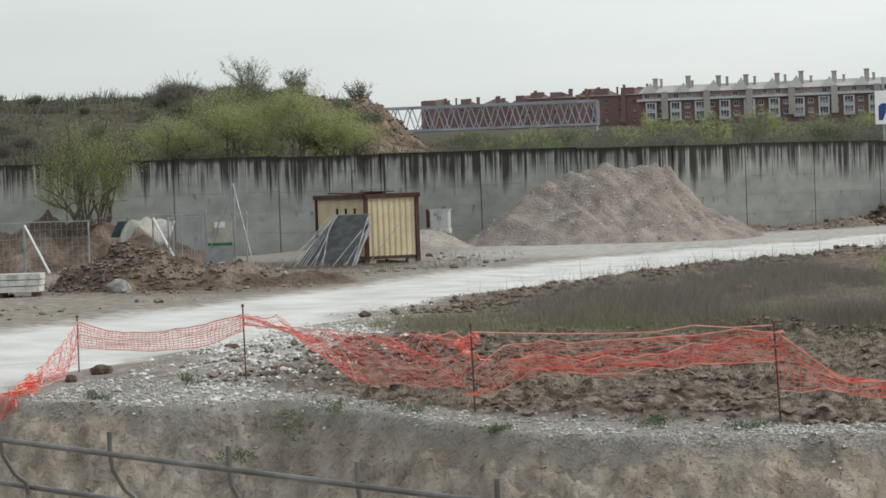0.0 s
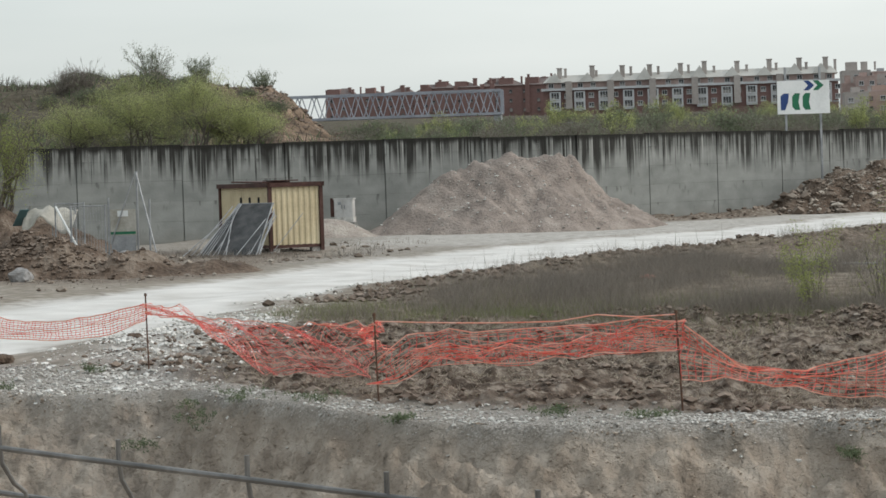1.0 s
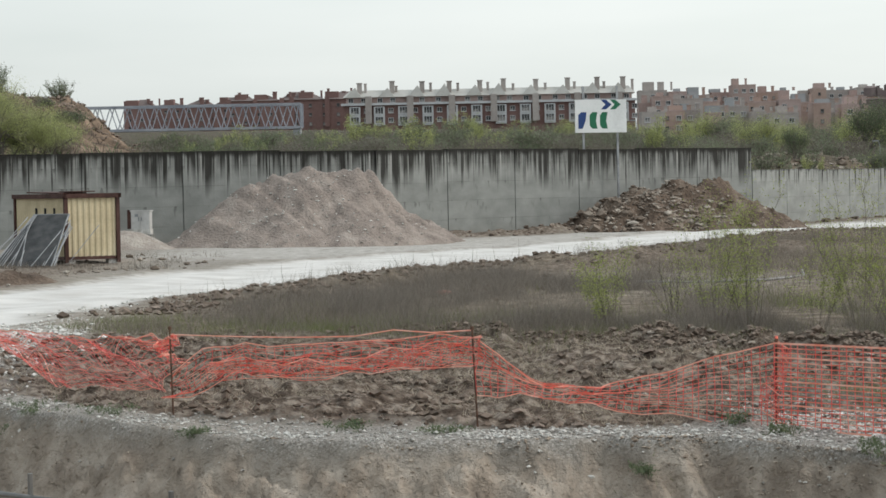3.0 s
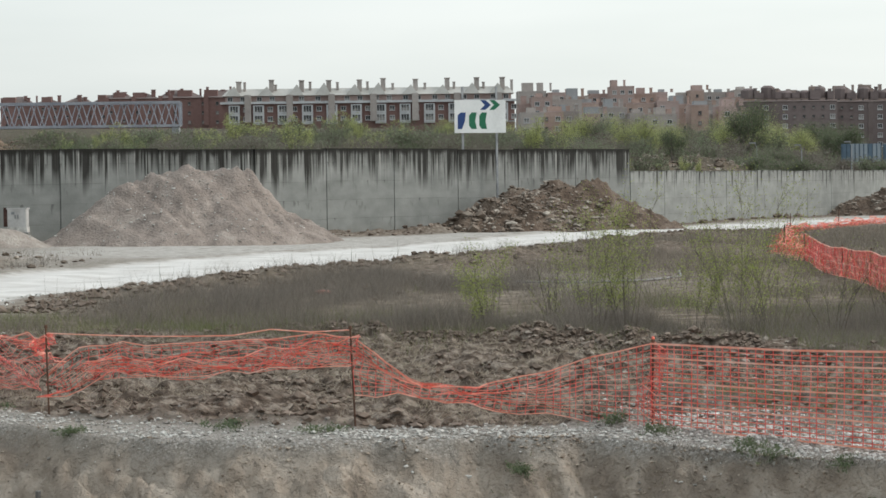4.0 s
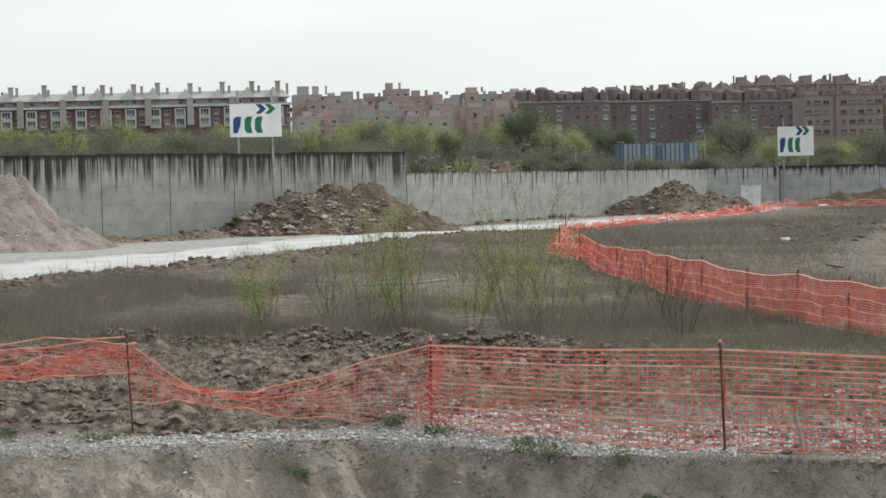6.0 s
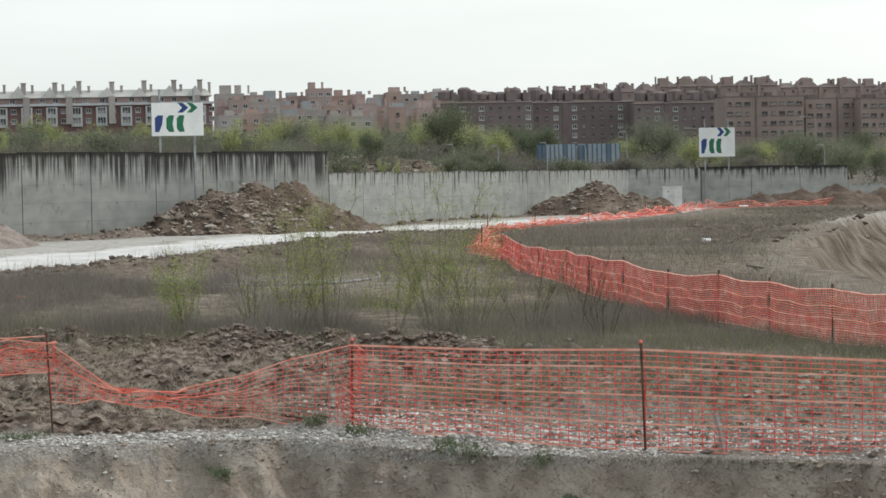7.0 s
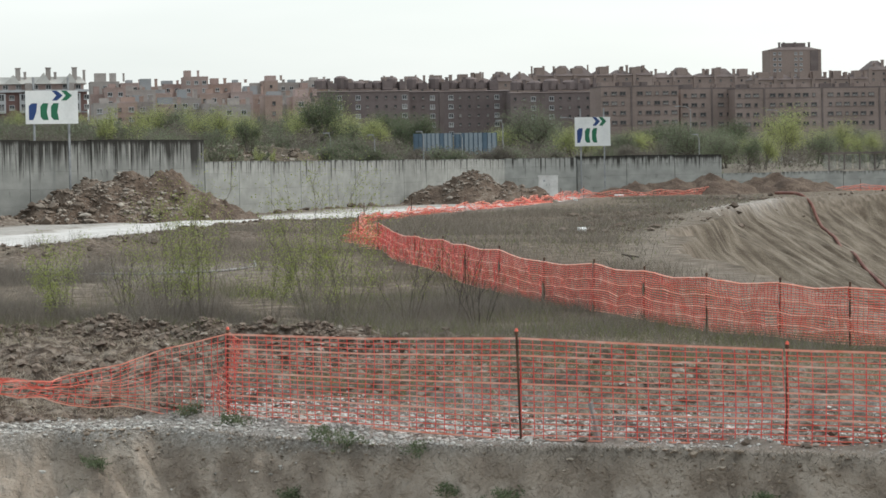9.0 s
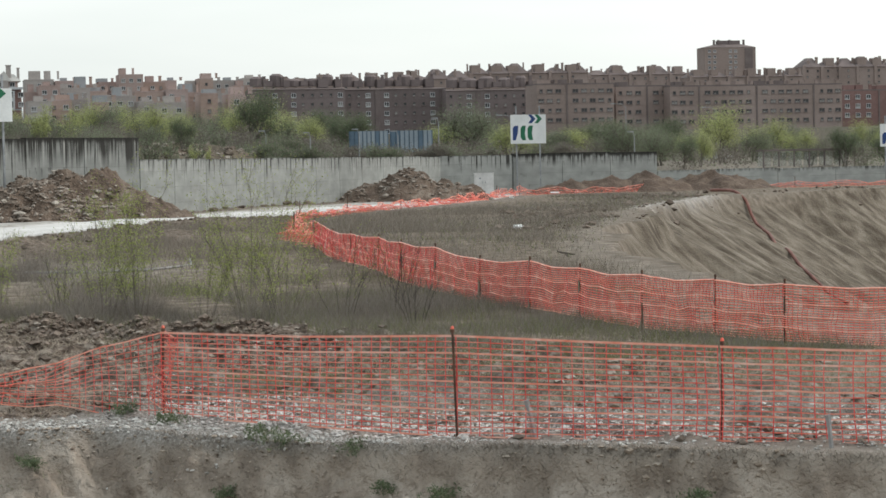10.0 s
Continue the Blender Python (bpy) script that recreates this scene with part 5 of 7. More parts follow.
# ---- plants ----
def leaves(centres, spread, count, size, seed, flat=0.0, long=1.5):
    """Many small four-cornered leaves about the given centres, as one mesh."""
    g = np.random.default_rng(seed)
    c = np.repeat(np.asarray(centres, float), count, 0)
    n = len(c)
    c = c + g.normal(0, 1, (n, 3)) * np.asarray(spread)
    d = g.normal(0, 1, (n, 3)) + np.array([0, 0, flat])
    d /= np.linalg.norm(d, axis=1, keepdims=True)
    e = np.cross(d, g.normal(0, 1, (n, 3)))
    e /= np.linalg.norm(e, axis=1, keepdims=True) + 1e-9
    s = size * g.uniform(0.6, 1.4, (n, 1))
    v = np.stack([c - d * s * long, c + e * s * 0.55, c + d * s * long, c - e * s * 0.55], 1).reshape(-1, 3)
    f = np.arange(4 * n).reshape(n, 4)
    return v, f


def raw_mesh(name, v, f, material):
    me = bpy.data.meshes.new(name)
    v, f = np.asarray(v, np.float32), np.asarray(f, np.int32)
    me.vertices.add(len(v))
    me.vertices.foreach_set("co", v.ravel())
    me.loops.add(f.size)
    me.loops.foreach_set("vertex_index", f.ravel())
    me.polygons.add(len(f))
    me.polygons.foreach_set("loop_start", np.arange(0, f.size, f.shape[1], dtype=np.int32))
    me.polygons.foreach_set("use_smooth", np.zeros(len(f), bool))
    me.update(calc_edges=True)
    me.materials.append(material)
    return me


def grow(sh, rng, p, d, length, radius, depth, tips, spread=0.55, droop=0.0, forks=3):
    """A limb that bends, tapers and forks; its ends are kept in tips."""
    pts, rad = [p], [radius]
    steps = 3
    for k in range(steps):
        d = (d + Vector((rng.uniform(-1, 1), rng.uniform(-1, 1), rng.uniform(-0.5, 0.5) - droop)) * 0.16).normalized()
        p = p + d * (length / steps)
        pts.append(p)
        rad.append(radius * (1 - 0.42 * (k + 1) / steps))
        if depth <= 1:
            tips.append(tuple(p))
    sh.tube(pts, rad, 5 if depth > 1 else 4)
    if depth == 0:
        return
    for k in range(forks):
        side = Vector((rng.uniform(-1, 1), rng.uniform(-1, 1), rng.uniform(-0.3, 0.9) - droop))
        nd = (d * (1 - spread) + side.normalized() * spread).normalized()
        grow(sh, rng, pts[-1 - (k % 2)], nd, length * rng.uniform(0.55, 0.82), radius * 0.55, depth - 1, tips, spread, droop, forks)


def tree(seed, height, wide, leaf, count, size, stems=1, depth=3, droop=0.0, puff=0.09, twigs=0, trunk_share=0.33, spread=0.6, tags=None, radius=None, bark=None):
    """A tree or shrub about its foot: stems with limbs, and a crown of single leaves and fine twigs about the limbs' ends."""
    rng = random.Random(seed)
    root = thing("tree", **(tags or {}))
    wood, tips = Shape(), []
    for k in range(stems):
        lean = Vector((rng.uniform(-1, 1), rng.uniform(-1, 1), 0)) * (0.12 if stems == 1 else 0.55) + Vector((0, 0, 1))
        foot = Vector((rng.uniform(-1, 1), rng.uniform(-1, 1), 0)) * (0.0 if stems == 1 else 0.07 * wide) + Vector((0, 0, -0.15))
        grow(wood, rng, foot, lean.normalized(), height * trunk_share, radius or height * 0.022, depth, tips, spread, droop)
    t = np.array(tips)
    lo, hi = t.min(0), t.max(0)
    fit = np.array([wide / max(hi[0] - lo[0], 0.1), wide / max(hi[1] - lo[1], 0.1), height * 0.96 / max(hi[2], 0.1)])
    wood.v = [(x * fit[0], y * fit[1], z * fit[2]) for x, y, z in wood.v]
    t = t * fit
    part("trunk", wood, bark or M_BARK, root)
    if count:
        v, f = leaves(t, (wide * puff, wide * puff, height * puff * 0.8), count, size, seed)
        part("crown", raw_mesh("crown", v, f, leaf), leaf, root)
    if twigs:
        v, f = leaves(t, (wide * puff, wide * puff, height * puff), twigs, size * 1.5, seed + 1, flat=1.2, long=2.6)
        v = v.reshape(-1, 4, 3)
        mid = (v[:, 0] + v[:, 2]) / 2
        v[:, 1], v[:, 3] = mid + (v[:, 1] - mid) * 0.16, mid + (v[:, 3] - mid) * 0.16
        part("twig_crown", raw_mesh("twig_crown", v.reshape(-1, 3), f, M_TWIG), M_TWIG, root)
    return root


def fan_shrub(seed, height, wide, leaf, per_stem, size, stems=24, twigs=5, radius=0.012, bark=None, tags=None, low=0.25, kind="tree"):
    """A shrub of many slender stems that fan out from one foot, with side twigs and sparse leaves along them."""
    rng, g = random.Random(seed), np.random.default_rng(seed)
    root = thing(kind, **(tags or {}))
    wood, tips = Shape(), []
    for k in range(stems):
        turn, out = rng.uniform(0, math.tau), math.sqrt(rng.random())
        tall = height * rng.uniform(0.45, 1.0) * (1 - 0.22 * out * out)
        end = Vector((math.cos(turn) * out * wide * 0.5, math.sin(turn) * out * wide * 0.5, tall))
        foot = Vector((math.cos(turn), math.sin(turn), 0)) * out * wide * 0.10 + Vector((0, 0, -0.1))
        pts = []
        for q in range(6):
            u = q / 5
            p = Vector((foot.x + (end.x - foot.x) * u ** 1.25, foot.y + (end.y - foot.y) * u ** 1.25, foot.z + (end.z - foot.z) * u))
            pts.append(p + Vector((rng.uniform(-1, 1), rng.uniform(-1, 1), 0)) * 0.025 * height * u)
        thick = radius * rng.uniform(0.5, 1.0)
        wood.tube(pts, [thick * (1 - 0.8 * q / 5) for q in range(6)], 4)
        for _ in range(twigs):
            u = rng.uniform(low, 0.95)
            i = min(4, int(u * 5))
            a = pts[i].lerp(pts[i + 1], u * 5 - i)
            d = (pts[i + 1] - pts[i]).normalized() + Vector((rng.uniform(-1, 1), rng.uniform(-1, 1), rng.uniform(-0.2, 0.6))) * 0.75
            e = a + d.normalized() * height * rng.uniform(0.08, 0.22)
            wood.tube([a, (a + e) / 2 + Vector((0, 0, 0.01 * height)), e], [thick * 0.45, thick * 0.3, thick * 0.15], 3)
            tips += [tuple(a.lerp(e, w)) for w in (0.35, 0.7, 1.0)]
    part("trunk", wood, bark or M_BARK, root)
    if per_stem:
        v, f = leaves(tips, (0.022 * height + size, 0.022 * height + size, 0.022 * height + size), per_stem, size, seed + 1)
        part("crown", raw_mesh("crown", v, f, leaf), leaf, root)
    return root


def put(root, x, y, turn=0.0, scale=1.0, sink=0.0):
    root.location = (x, y, float(ground(x, y)) - sink)
    root.rotation_euler = (0, 0, turn)
    root.scale = (scale, scale, scale)
    return root


def copies(models, places, seed, group):
    """Stands copies of the models on the ground at (x, y, size in metres of height)."""
    rng = random.Random(seed)
    for x, y, h in places:
        src, tall = models[rng.randrange(len(models))]
        k = h / tall
        c = copy_thing(src, pose(x, y, float(ground(x, y)) - 0.1, 0, 0, rng.uniform(0, 360)) @ Matrix.Diagonal((k * rng.uniform(0.9, 1.25), k * rng.uniform(0.9, 1.25), k, 1)))
        c["group"] = group


# willow over the wall, the thin tree before it, and the trees on the hill
WILLOW = dict(label="broad light green willow overhanging the concrete wall", category="tree", group="willows over the wall")
for seed, h, w, x, y, n in ((11, 4.0, 5.6, -25.4, 112.6, 46), (12, 4.1, 4.8, -22.6, 113.6, 40), (18, 2.9, 4.6, -28.0, 111.4, 34), (19, 2.5, 4.2, -21.2, 114.9, 44)):
    put(tree(seed, h, w, M_WILLOW, n, 0.020, stems=7, depth=3, droop=0.07, puff=0.062, twigs=12, trunk_share=0.28, radius=0.035, tags=WILLOW), x, y, sink=0.3)
put(tree(13, 6.4, 4.6, M_LEAF_BRIGHT, 26, 0.019, stems=7, depth=3, puff=0.075, twigs=20, trunk_share=0.36, tags=dict(label="thin half-bare tree with bright green tips before the wall", category="tree")), -27.7, 97.0)
HILL_TREE = dict(label="half-bare tree on the crest of the hill", category="tree", group="trees on the hill")
for seed, h, w, x, y, n in ((14, 3.1, 4.2, -39.6, 180, 4), (15, 2.3, 2.2, -36.0, 180, 4), (16, 2.3, 3.8, -44.4, 180, 0), (17, 2.1, 2.2, -31.2, 179, 4), (20, 1.6, 3.0, -50.5, 180, 0)):
    put(fan_shrub(seed, h, w, M_LEAF, n, 0.035, stems=34, twigs=7, radius=0.03, bark=M_TWIG, tags=HILL_TREE), x, y)

# models for the woods behind the wall, first set where they also stand
TREES = [
    (put(tree(21, 6.0, 5.2, M_LEAF, 26, 0.055, stems=3, depth=3, puff=0.13, twigs=9, trunk_share=0.24, tags=dict(label="light green leafy tree behind the wall", category="tree", group="trees behind the wall")), 62.0, 262), 6.0),
    (put(tree(22, 6.0, 4.4, M_LEAF_DARK, 26, 0.055, stems=3, depth=3, puff=0.12, twigs=9, trunk_share=0.24, tags=dict(label="dull green leafy tree behind the wall", category="tree", group="trees behind the wall")), 36.0, 245), 6.0),
    (put(tree(23, 6.0, 5.0, M_LEAF, 6, 0.055, stems=3, depth=3, puff=0.12, twigs=16, trunk_share=0.24, tags=dict(label="half-bare brownish tree behind the wall", category="tree", group="trees behind the wall")), 24.0, 240, scale=0.55), 6.0),
    (put(tree(24, 6.0, 5.0, M_WILLOW, 28, 0.055, stems=3, depth=3, puff=0.13, twigs=6, trunk_share=0.24, tags=dict(label="bright spring green tree behind the wall", category="tree", group="trees behind the wall")), 90.0, 262), 6.0),
]
BUSHES = [
    (put(tree(31, 1.6, 2.6, M_LEAF_DARK, 9, 0.06, stems=5, depth=2, puff=0.14, twigs=10, tags=dict(label="low dull green bush on the slope", category="bush", group="bushes on the slope")), -33, 150), 1.6),
    (put(tree(32, 1.6, 2.4, M_LEAF, 1, 0.06, stems=6, depth=2, puff=0.13, twigs=16, tags=dict(label="bare brown bush on the slope", category="bush", group="bushes on the slope")), -38, 150), 1.6),
    (put(tree(33, 1.6, 2.6, M_LEAF, 10, 0.06, stems=5, depth=2, puff=0.14, twigs=7, tags=dict(label="low yellow-green bush on the slope", category="bush", group="bushes on the slope")), -14, 150), 1.6),
]
rng = random.Random(77)
spots = []
for k in range(150):
    a = -0.135 + 0.555 * (k + rng.random()) / 150
    y = rng.uniform(225, 330) if a < 0.3 else rng.uniform(235, 340)
    top = np.interp(a, [-0.13, -0.05, 0.05, 0.11, 0.15, 0.19, 0.24, 0.30, 0.36, 0.42], [0.0205, 0.0255, 0.0265, 0.028, 0.030, 0.024, 0.019, 0.019, 0.016, 0.016])
    if 0.176 < a < 0.230 and y < 262:
        y += 45
    x = a * y
    h = 2.5 + float(top) * y * rng.uniform(0.55, 1.02) - float(ground(x, y))
    if h > 1.2:
        spots.append((x, y, h))
copies(TREES, spots, 5, "trees behind the wall")
spots = []
for k in range(55):  # scrub on the hill
    a = rng.uniform(-0.345, -0.165)
    y = rng.uniform(122 if a > -0.25 else 116, 184)
    spots.append((a * y, y, rng.uniform(0.5, 1.15)))
copies(BUSHES[:2], spots, 6, "bushes on the slope")
spots = []
for k in range(100):  # bushes along the back of the wall
    a = rng.uniform(-0.14, 0.30)
    x0 = a * 140
    y = float(wall_y(x0)) + rng.uniform(8, 75)
    if (abs(a - 0.118) < 0.035 and y < 205) or y < float(wall_y(a * y)) + 4:
        continue
    spots.append((a * y, y, rng.uniform(0.5, 1.1) if a < 0.0 else rng.uniform(0.8, 1.7)))
copies(BUSHES, spots, 7, "bushes on the slope")
copies([TREES[1]], [(22.2, 190.0, 2.6)], 8, "trees behind the wall")

# undergrowth between the trees
for n, (leaf, count, text) in enumerate(((M_LEAF, 260, "light green undergrowth between the trees"), (M_LEAF_DARK, 320, "dull green undergrowth between the trees"), (M_TWIG, 950, "bare brown undergrowth between the trees"))):
    g = np.random.default_rng(400 + n)
    a, y = g.uniform(-0.10, 0.425, count), g.uniform(218, 335, count)
    keep = g.uniform(0, 1, count) > 0.8 * ramp(a, 0.255, 0.29)
    a, y = a[keep], y[keep]
    x, count = a * y, int(keep.sum())
    hgt = g.uniform(0.5, 2.2, count) * np.interp(a, [-0.1, 0.05, 0.12, 0.42], [0.5, 0.7, 1.1, 1.1]) * np.where((a > 0.178) & (a < 0.228) & (y < 254), 0.4, 1.0)
    c = np.repeat(np.stack([x, y, ground(x, y)], 1), 5, 0)
    hh = np.repeat(hgt, 5)
    c[:, 2] += hh * g.uniform(0.05, 0.85, len(c))
    c[:, 0] += g.normal(0, 0.8, len(c))
    v, f = leaves(c, (0.55, 0.55, 0.35), 40, 0.065 if n < 2 else 0.06, 410 + n, long=1.4 if n < 2 else 3.0)
    ob = part("undergrowth", raw_mesh("undergrowth", v, f, leaf), leaf)
    tagged(ob, label=text, category="undergrowth", kind="stuff")

for n, (leaf, count, text) in enumerate(((M_LEAF, 300, "yellow-green low growth along the back of the wall"), (M_LEAF_DARK, 380, "dull green low growth along the back of the wall"), (M_TWIG, 520, "bare brown low growth along the back of the wall"))):
    g = np.random.default_rng(430 + n)
    a = g.uniform(-0.145, 0.10, count)
    y = wall_y(a * 135) + g.uniform(4, 80, count)
    keep = g.uniform(0, 1, count) < np.clip(0.15 + 1.3 * layers(a * 60, y * 0.05, 151 + 7 * n), 0, 1)
    a, y = a[keep], y[keep]
    x, count = a * y, int(keep.sum())
    c = np.repeat(np.stack([x, y, ground(x, y)], 1), 6, 0)
    c[:, 2] += np.repeat(g.uniform(0.25, 1.0, count), 6) * g.uniform(0.05, 0.9, len(c))
    c[:, 0] += g.normal(0, 0.55, len(c))
    v, f = leaves(c, (0.36, 0.36, 0.20), 80, 0.026 if n < 2 else 0.024, 440 + n, long=1.4 if n < 2 else 3.2)
    ob = part("undergrowth", raw_mesh("undergrowth", v, f, leaf), leaf)
    tagged(ob, label=text, category="undergrowth", kind="stuff")

# slender shrubs that stand up out of it
FANS = [
    (put(fan_shrub(91, 2.0, 1.9, M_WILLOW, 7, 0.026, stems=16, twigs=7, radius=0.02, bark=M_TWIG, kind="bush", tags=dict(label="slender yellow-green bush behind the wall", category="bush", group="slender bushes behind the wall")), -15.5, 150), 2.0),
    (put(fan_shrub(92, 2.0, 1.6, M_LEAF, 1, 0.04, stems=22, twigs=9, radius=0.02, bark=M_TWIG, kind="bush", tags=dict(label="bare brown bush behind the wall", category="bush", group="slender bushes behind the wall")), -3.0, 165), 2.0),
    (put(fan_shrub(93, 2.0, 1.7, M_LEAF, 7, 0.026, stems=16, twigs=7, radius=0.02, bark=M_TWIG, kind="bush", tags=dict(label="slender light green bush behind the wall", category="bush", group="slender bushes behind the wall")), 4.0, 190), 2.0),
]
rng = random.Random(78)
spots = []
for k in range(70):
    a = rng.uniform(-0.135, 0.16)
    y = float(wall_y(a * 140)) + rng.uniform(10, 85)
    spots.append((a * y, y, rng.uniform(0.9, 2.3) * (0.7 if a < -0.07 else 1.15)))
copies(FANS, spots, 9, "slender bushes behind the wall")

M_BRUSH = leaf_mat("dead_brush", (0.12, 0.104, 0.088), (0.19, 0.168, 0.143), (0.29, 0.262, 0.226))

# shrubs in the meadow
for n, (x, y, h, w, green) in enumerate(((1.85, 42.0, 1.30, 0.75, 8), (3.55, 41.4, 1.75, 1.0, 8), (4.05, 41.0, 1.95, 0.9, 9), (5.15, 41.2, 1.45, 0.9, 3), (5.85, 40.6, 2.05, 1.25, 11), (6.45, 41.0, 1.75, 0.9, 8), (7.35, 40.5, 1.5, 1.0, 1), (8.3, 41.2, 1.15, 0.9, 0), (9.0, 43.5, 1.2, 0.8, 1), (3.0, 43.5, 1.1, 0.6, 2), (8.0, 37.8, 1.2, 0.7, 0))):
    put(fan_shrub(50 + n, h * (1.45 if green > 7 else 1.25), w * 1.75, M_LEAF_BRIGHT, (6 + green // 2 if green > 2 else green), 0.0105, stems=7 + green // 2, twigs=12, radius=0.0075, bark=M_BARK if green > 2 else M_BARK_DARK, kind="shrub",
                  tags=dict(label="slender shrub with sparse yellow-green leaves in dry grass" if green > 2 else "bare slender shrub in dry grass", category="shrub", group="shrubs in the meadow")), x, y, n)


def sow(n, seed, xr, yr, keep):
    g = np.random.default_rng(seed)
    x, y = g.uniform(*xr, n), g.uniform(*yr, n)
    ok = g.uniform(0, 1, n) < keep(x, y)
    return x[ok], y[ok], g


def blades(name, x, y, h, thick, seed, material, tags, lean=0.35):
    """Upright stalks: one thin three-cornered blade each, joined into one mesh."""
    g = np.random.default_rng(seed)
    n = len(x)
    z = ground(x, y) - 0.03
    turn = g.uniform(0, math.tau, n)
    dx, dy = np.cos(turn) * thick, np.sin(turn) * thick
    tip = g.normal(0, lean, (n, 2)) * h[:, None]
    v = np.stack([np.stack([x - dx, y - dy, z], 1), np.stack([x + dx, y + dy, z], 1), np.stack([x + tip[:, 0], y + tip[:, 1], z + h], 1)], 1).reshape(-1, 3)
    ob = part(name, raw_mesh(name, v, np.arange(3 * n).reshape(n, 3), material), material)
    return tagged(ob, kind="stuff", **tags)


def scrubland(x, y):
    back = y - wall_y(x)
    a = x / y
    bare = ramp(a, -0.21, -0.185) * (1 - ramp(a, -0.15, -0.135))
    heap_bare = np.exp(-((a - 0.118) / 0.03) ** 2 - ((y - 190) / 12) ** 2)
    return ramp(back, 1.5, 4) * np.clip(0.45 + 0.7 * layers(x * 0.10, y * 0.10, 111), 0.08, 1) * (1 - 0.85 * bare) * (1 - 0.8 * heap_bare) * (1 - ramp(a, 0.26, 0.31) * 0.5)


g = np.random.default_rng(21)
n = 230000
a, y = np.where(g.uniform(0, 1, n) < 0.45, g.uniform(-0.36, -0.15, n), g.uniform(-0.15, 0.42, n)), 95 + 245 * g.uniform(0, 1, n) ** 1.2
x = a * y
ok = g.uniform(0, 1, n) < scrubland(x, y)
x, y = x[ok], y[ok]
keep = g.uniform(0, 1, len(x)) < np.where(x / y < -0.15, 1.0, 0.45)
x, y = x[keep], y[keep]
third = g.uniform(0, 1, len(x)) * np.where(x / y < -0.15, 0.68, 1.0)
for low, high, name, material, tall, text in ((0.0, 0.55, "scrub", M_TWIG_DARK, 0.75, "bare brown scrub covering the slope behind the wall"), (0.55, 0.8, "scrub", M_LEAF_DARK, 0.8, "dull green scrub on the slope behind the wall"), (0.8, 1.0, "scrub", M_LEAF, 0.7, "yellow-green scrub on the slope behind the wall")):
    k = (third >= low) & (third < high)
    blades(name, x[k], y[k], g.uniform(0.15, tall, k.sum()) * np.where(x[k] / y[k] < -0.15, 1.0, 0.6), 0.030 if low == 0 else 0.055, 22, material, dict(label=text, category="scrub"), 0.55)


def meadow(x, y):
    d = x - curve_at(y, ROAD_NEAR)
    f = y - curve_at(x, FENCE_LINE)
    into = x - curve_at(y, PIT_RIM)
    patch = 0.55 + 0.5 * layers(x * 0.35, y * 0.22, 91)
    return np.clip(1.6 * patch - 0.35, 0.04, 1) * ramp(d, 1.8, 3.2) * ramp(f, 9.5, 13) * (1 - ramp(into, -3, -0.5)) * (1 - 0.75 * np.exp(-((x - 4.5) / 4.5) ** 2 - ((y - 62) / 6) ** 2))


x, y, g = sow(900000, 1, (-9, 40), (36, 125), lambda x, y: meadow(x, y) * (0.35 + 0.65 * np.exp(-np.maximum(y - 44, 0) / 30)))
blades("dry_grass", x, y, g.uniform(0.10, 0.55, len(x)) * (0.2 + 1.0 * np.clip(0.45 + 0.7 * layers(x * 0.7, y * 0.45, 95), 0, 1.2)), 0.0018 + 0.00005 * y, 2, M_STRAW, dict(label="tall dry grey-brown grass and stalks", category="grass"), 0.42)
x, y, g = sow(330000, 33, (-6, 12), (38.5, 47), lambda x, y: np.exp(-((y - 42 - 0.10 * np.abs(x - 5)) / 2.0) ** 2) * np.clip(0.5 + 0.8 * layers(x * 0.5, y * 0.4, 119), 0.05, 1) * ramp(x, -5, 0) * (1 - ramp(x, 9.5, 11.5)))
more_x, more_y, _ = sow(300000, 35, (-7, 7), (45, 69), lambda x, y: np.clip(0.45 + 0.8 * layers(x * 0.4, y * 0.25, 139), 0.03, 1) * ramp(x - curve_at(y, ROAD_NEAR), 3.0, 4.5) * (1 - ramp(x, 2.5, 6)))
x, y = np.concatenate([x, more_x]), np.concatenate([y, more_y])
blades("brushwood", x, y, g.uniform(0.10, 0.55, len(x)) * np.clip(0.55 + 0.8 * layers(x * 1.3, y * 0.9, 129), 0.15, 1.5), 0.0030, 34, M_BRUSH, dict(label="dense grey-brown brush about the shrubs", category="brush"), 0.55)
x, y, g = sow(90000, 3, (-9, 14), (36, 60), lambda x, y: meadow(x, y) * np.clip(0.3 + 0.9 * layers(x * 0.25, y * 0.2, 97), 0, 1) + 0.7 * np.exp(-((y - 45 - 0.2 * x) / 3.0) ** 2) * ramp(x, -7, -4) * (1 - ramp(x, 0, 4)))
blades("green_grass", x, y, g.uniform(0.06, 0.30, len(x)), 0.006, 4, M_GRASS, dict(label="short green grass among the dry stalks", category="grass"), 0.5)
x, y, g = sow(90000, 73, (-9.5, 3), (40.5, 51), lambda x, y: np.exp(-((y - 44.5 + 0.55 * (x + 4)) / 2.2) ** 2) * np.clip(0.45 + 0.8 * layers(x * 0.6, y * 0.5, 143), 0.03, 1) * ramp(x - curve_at(y, ROAD_NEAR), 1.0, 2.5))
blades("green_grass", x, y, g.uniform(0.04, 0.20, len(x)), 0.005, 74, M_GRASS, dict(label="fresh green grass along the edge of the broken ground", category="grass"), 0.6)
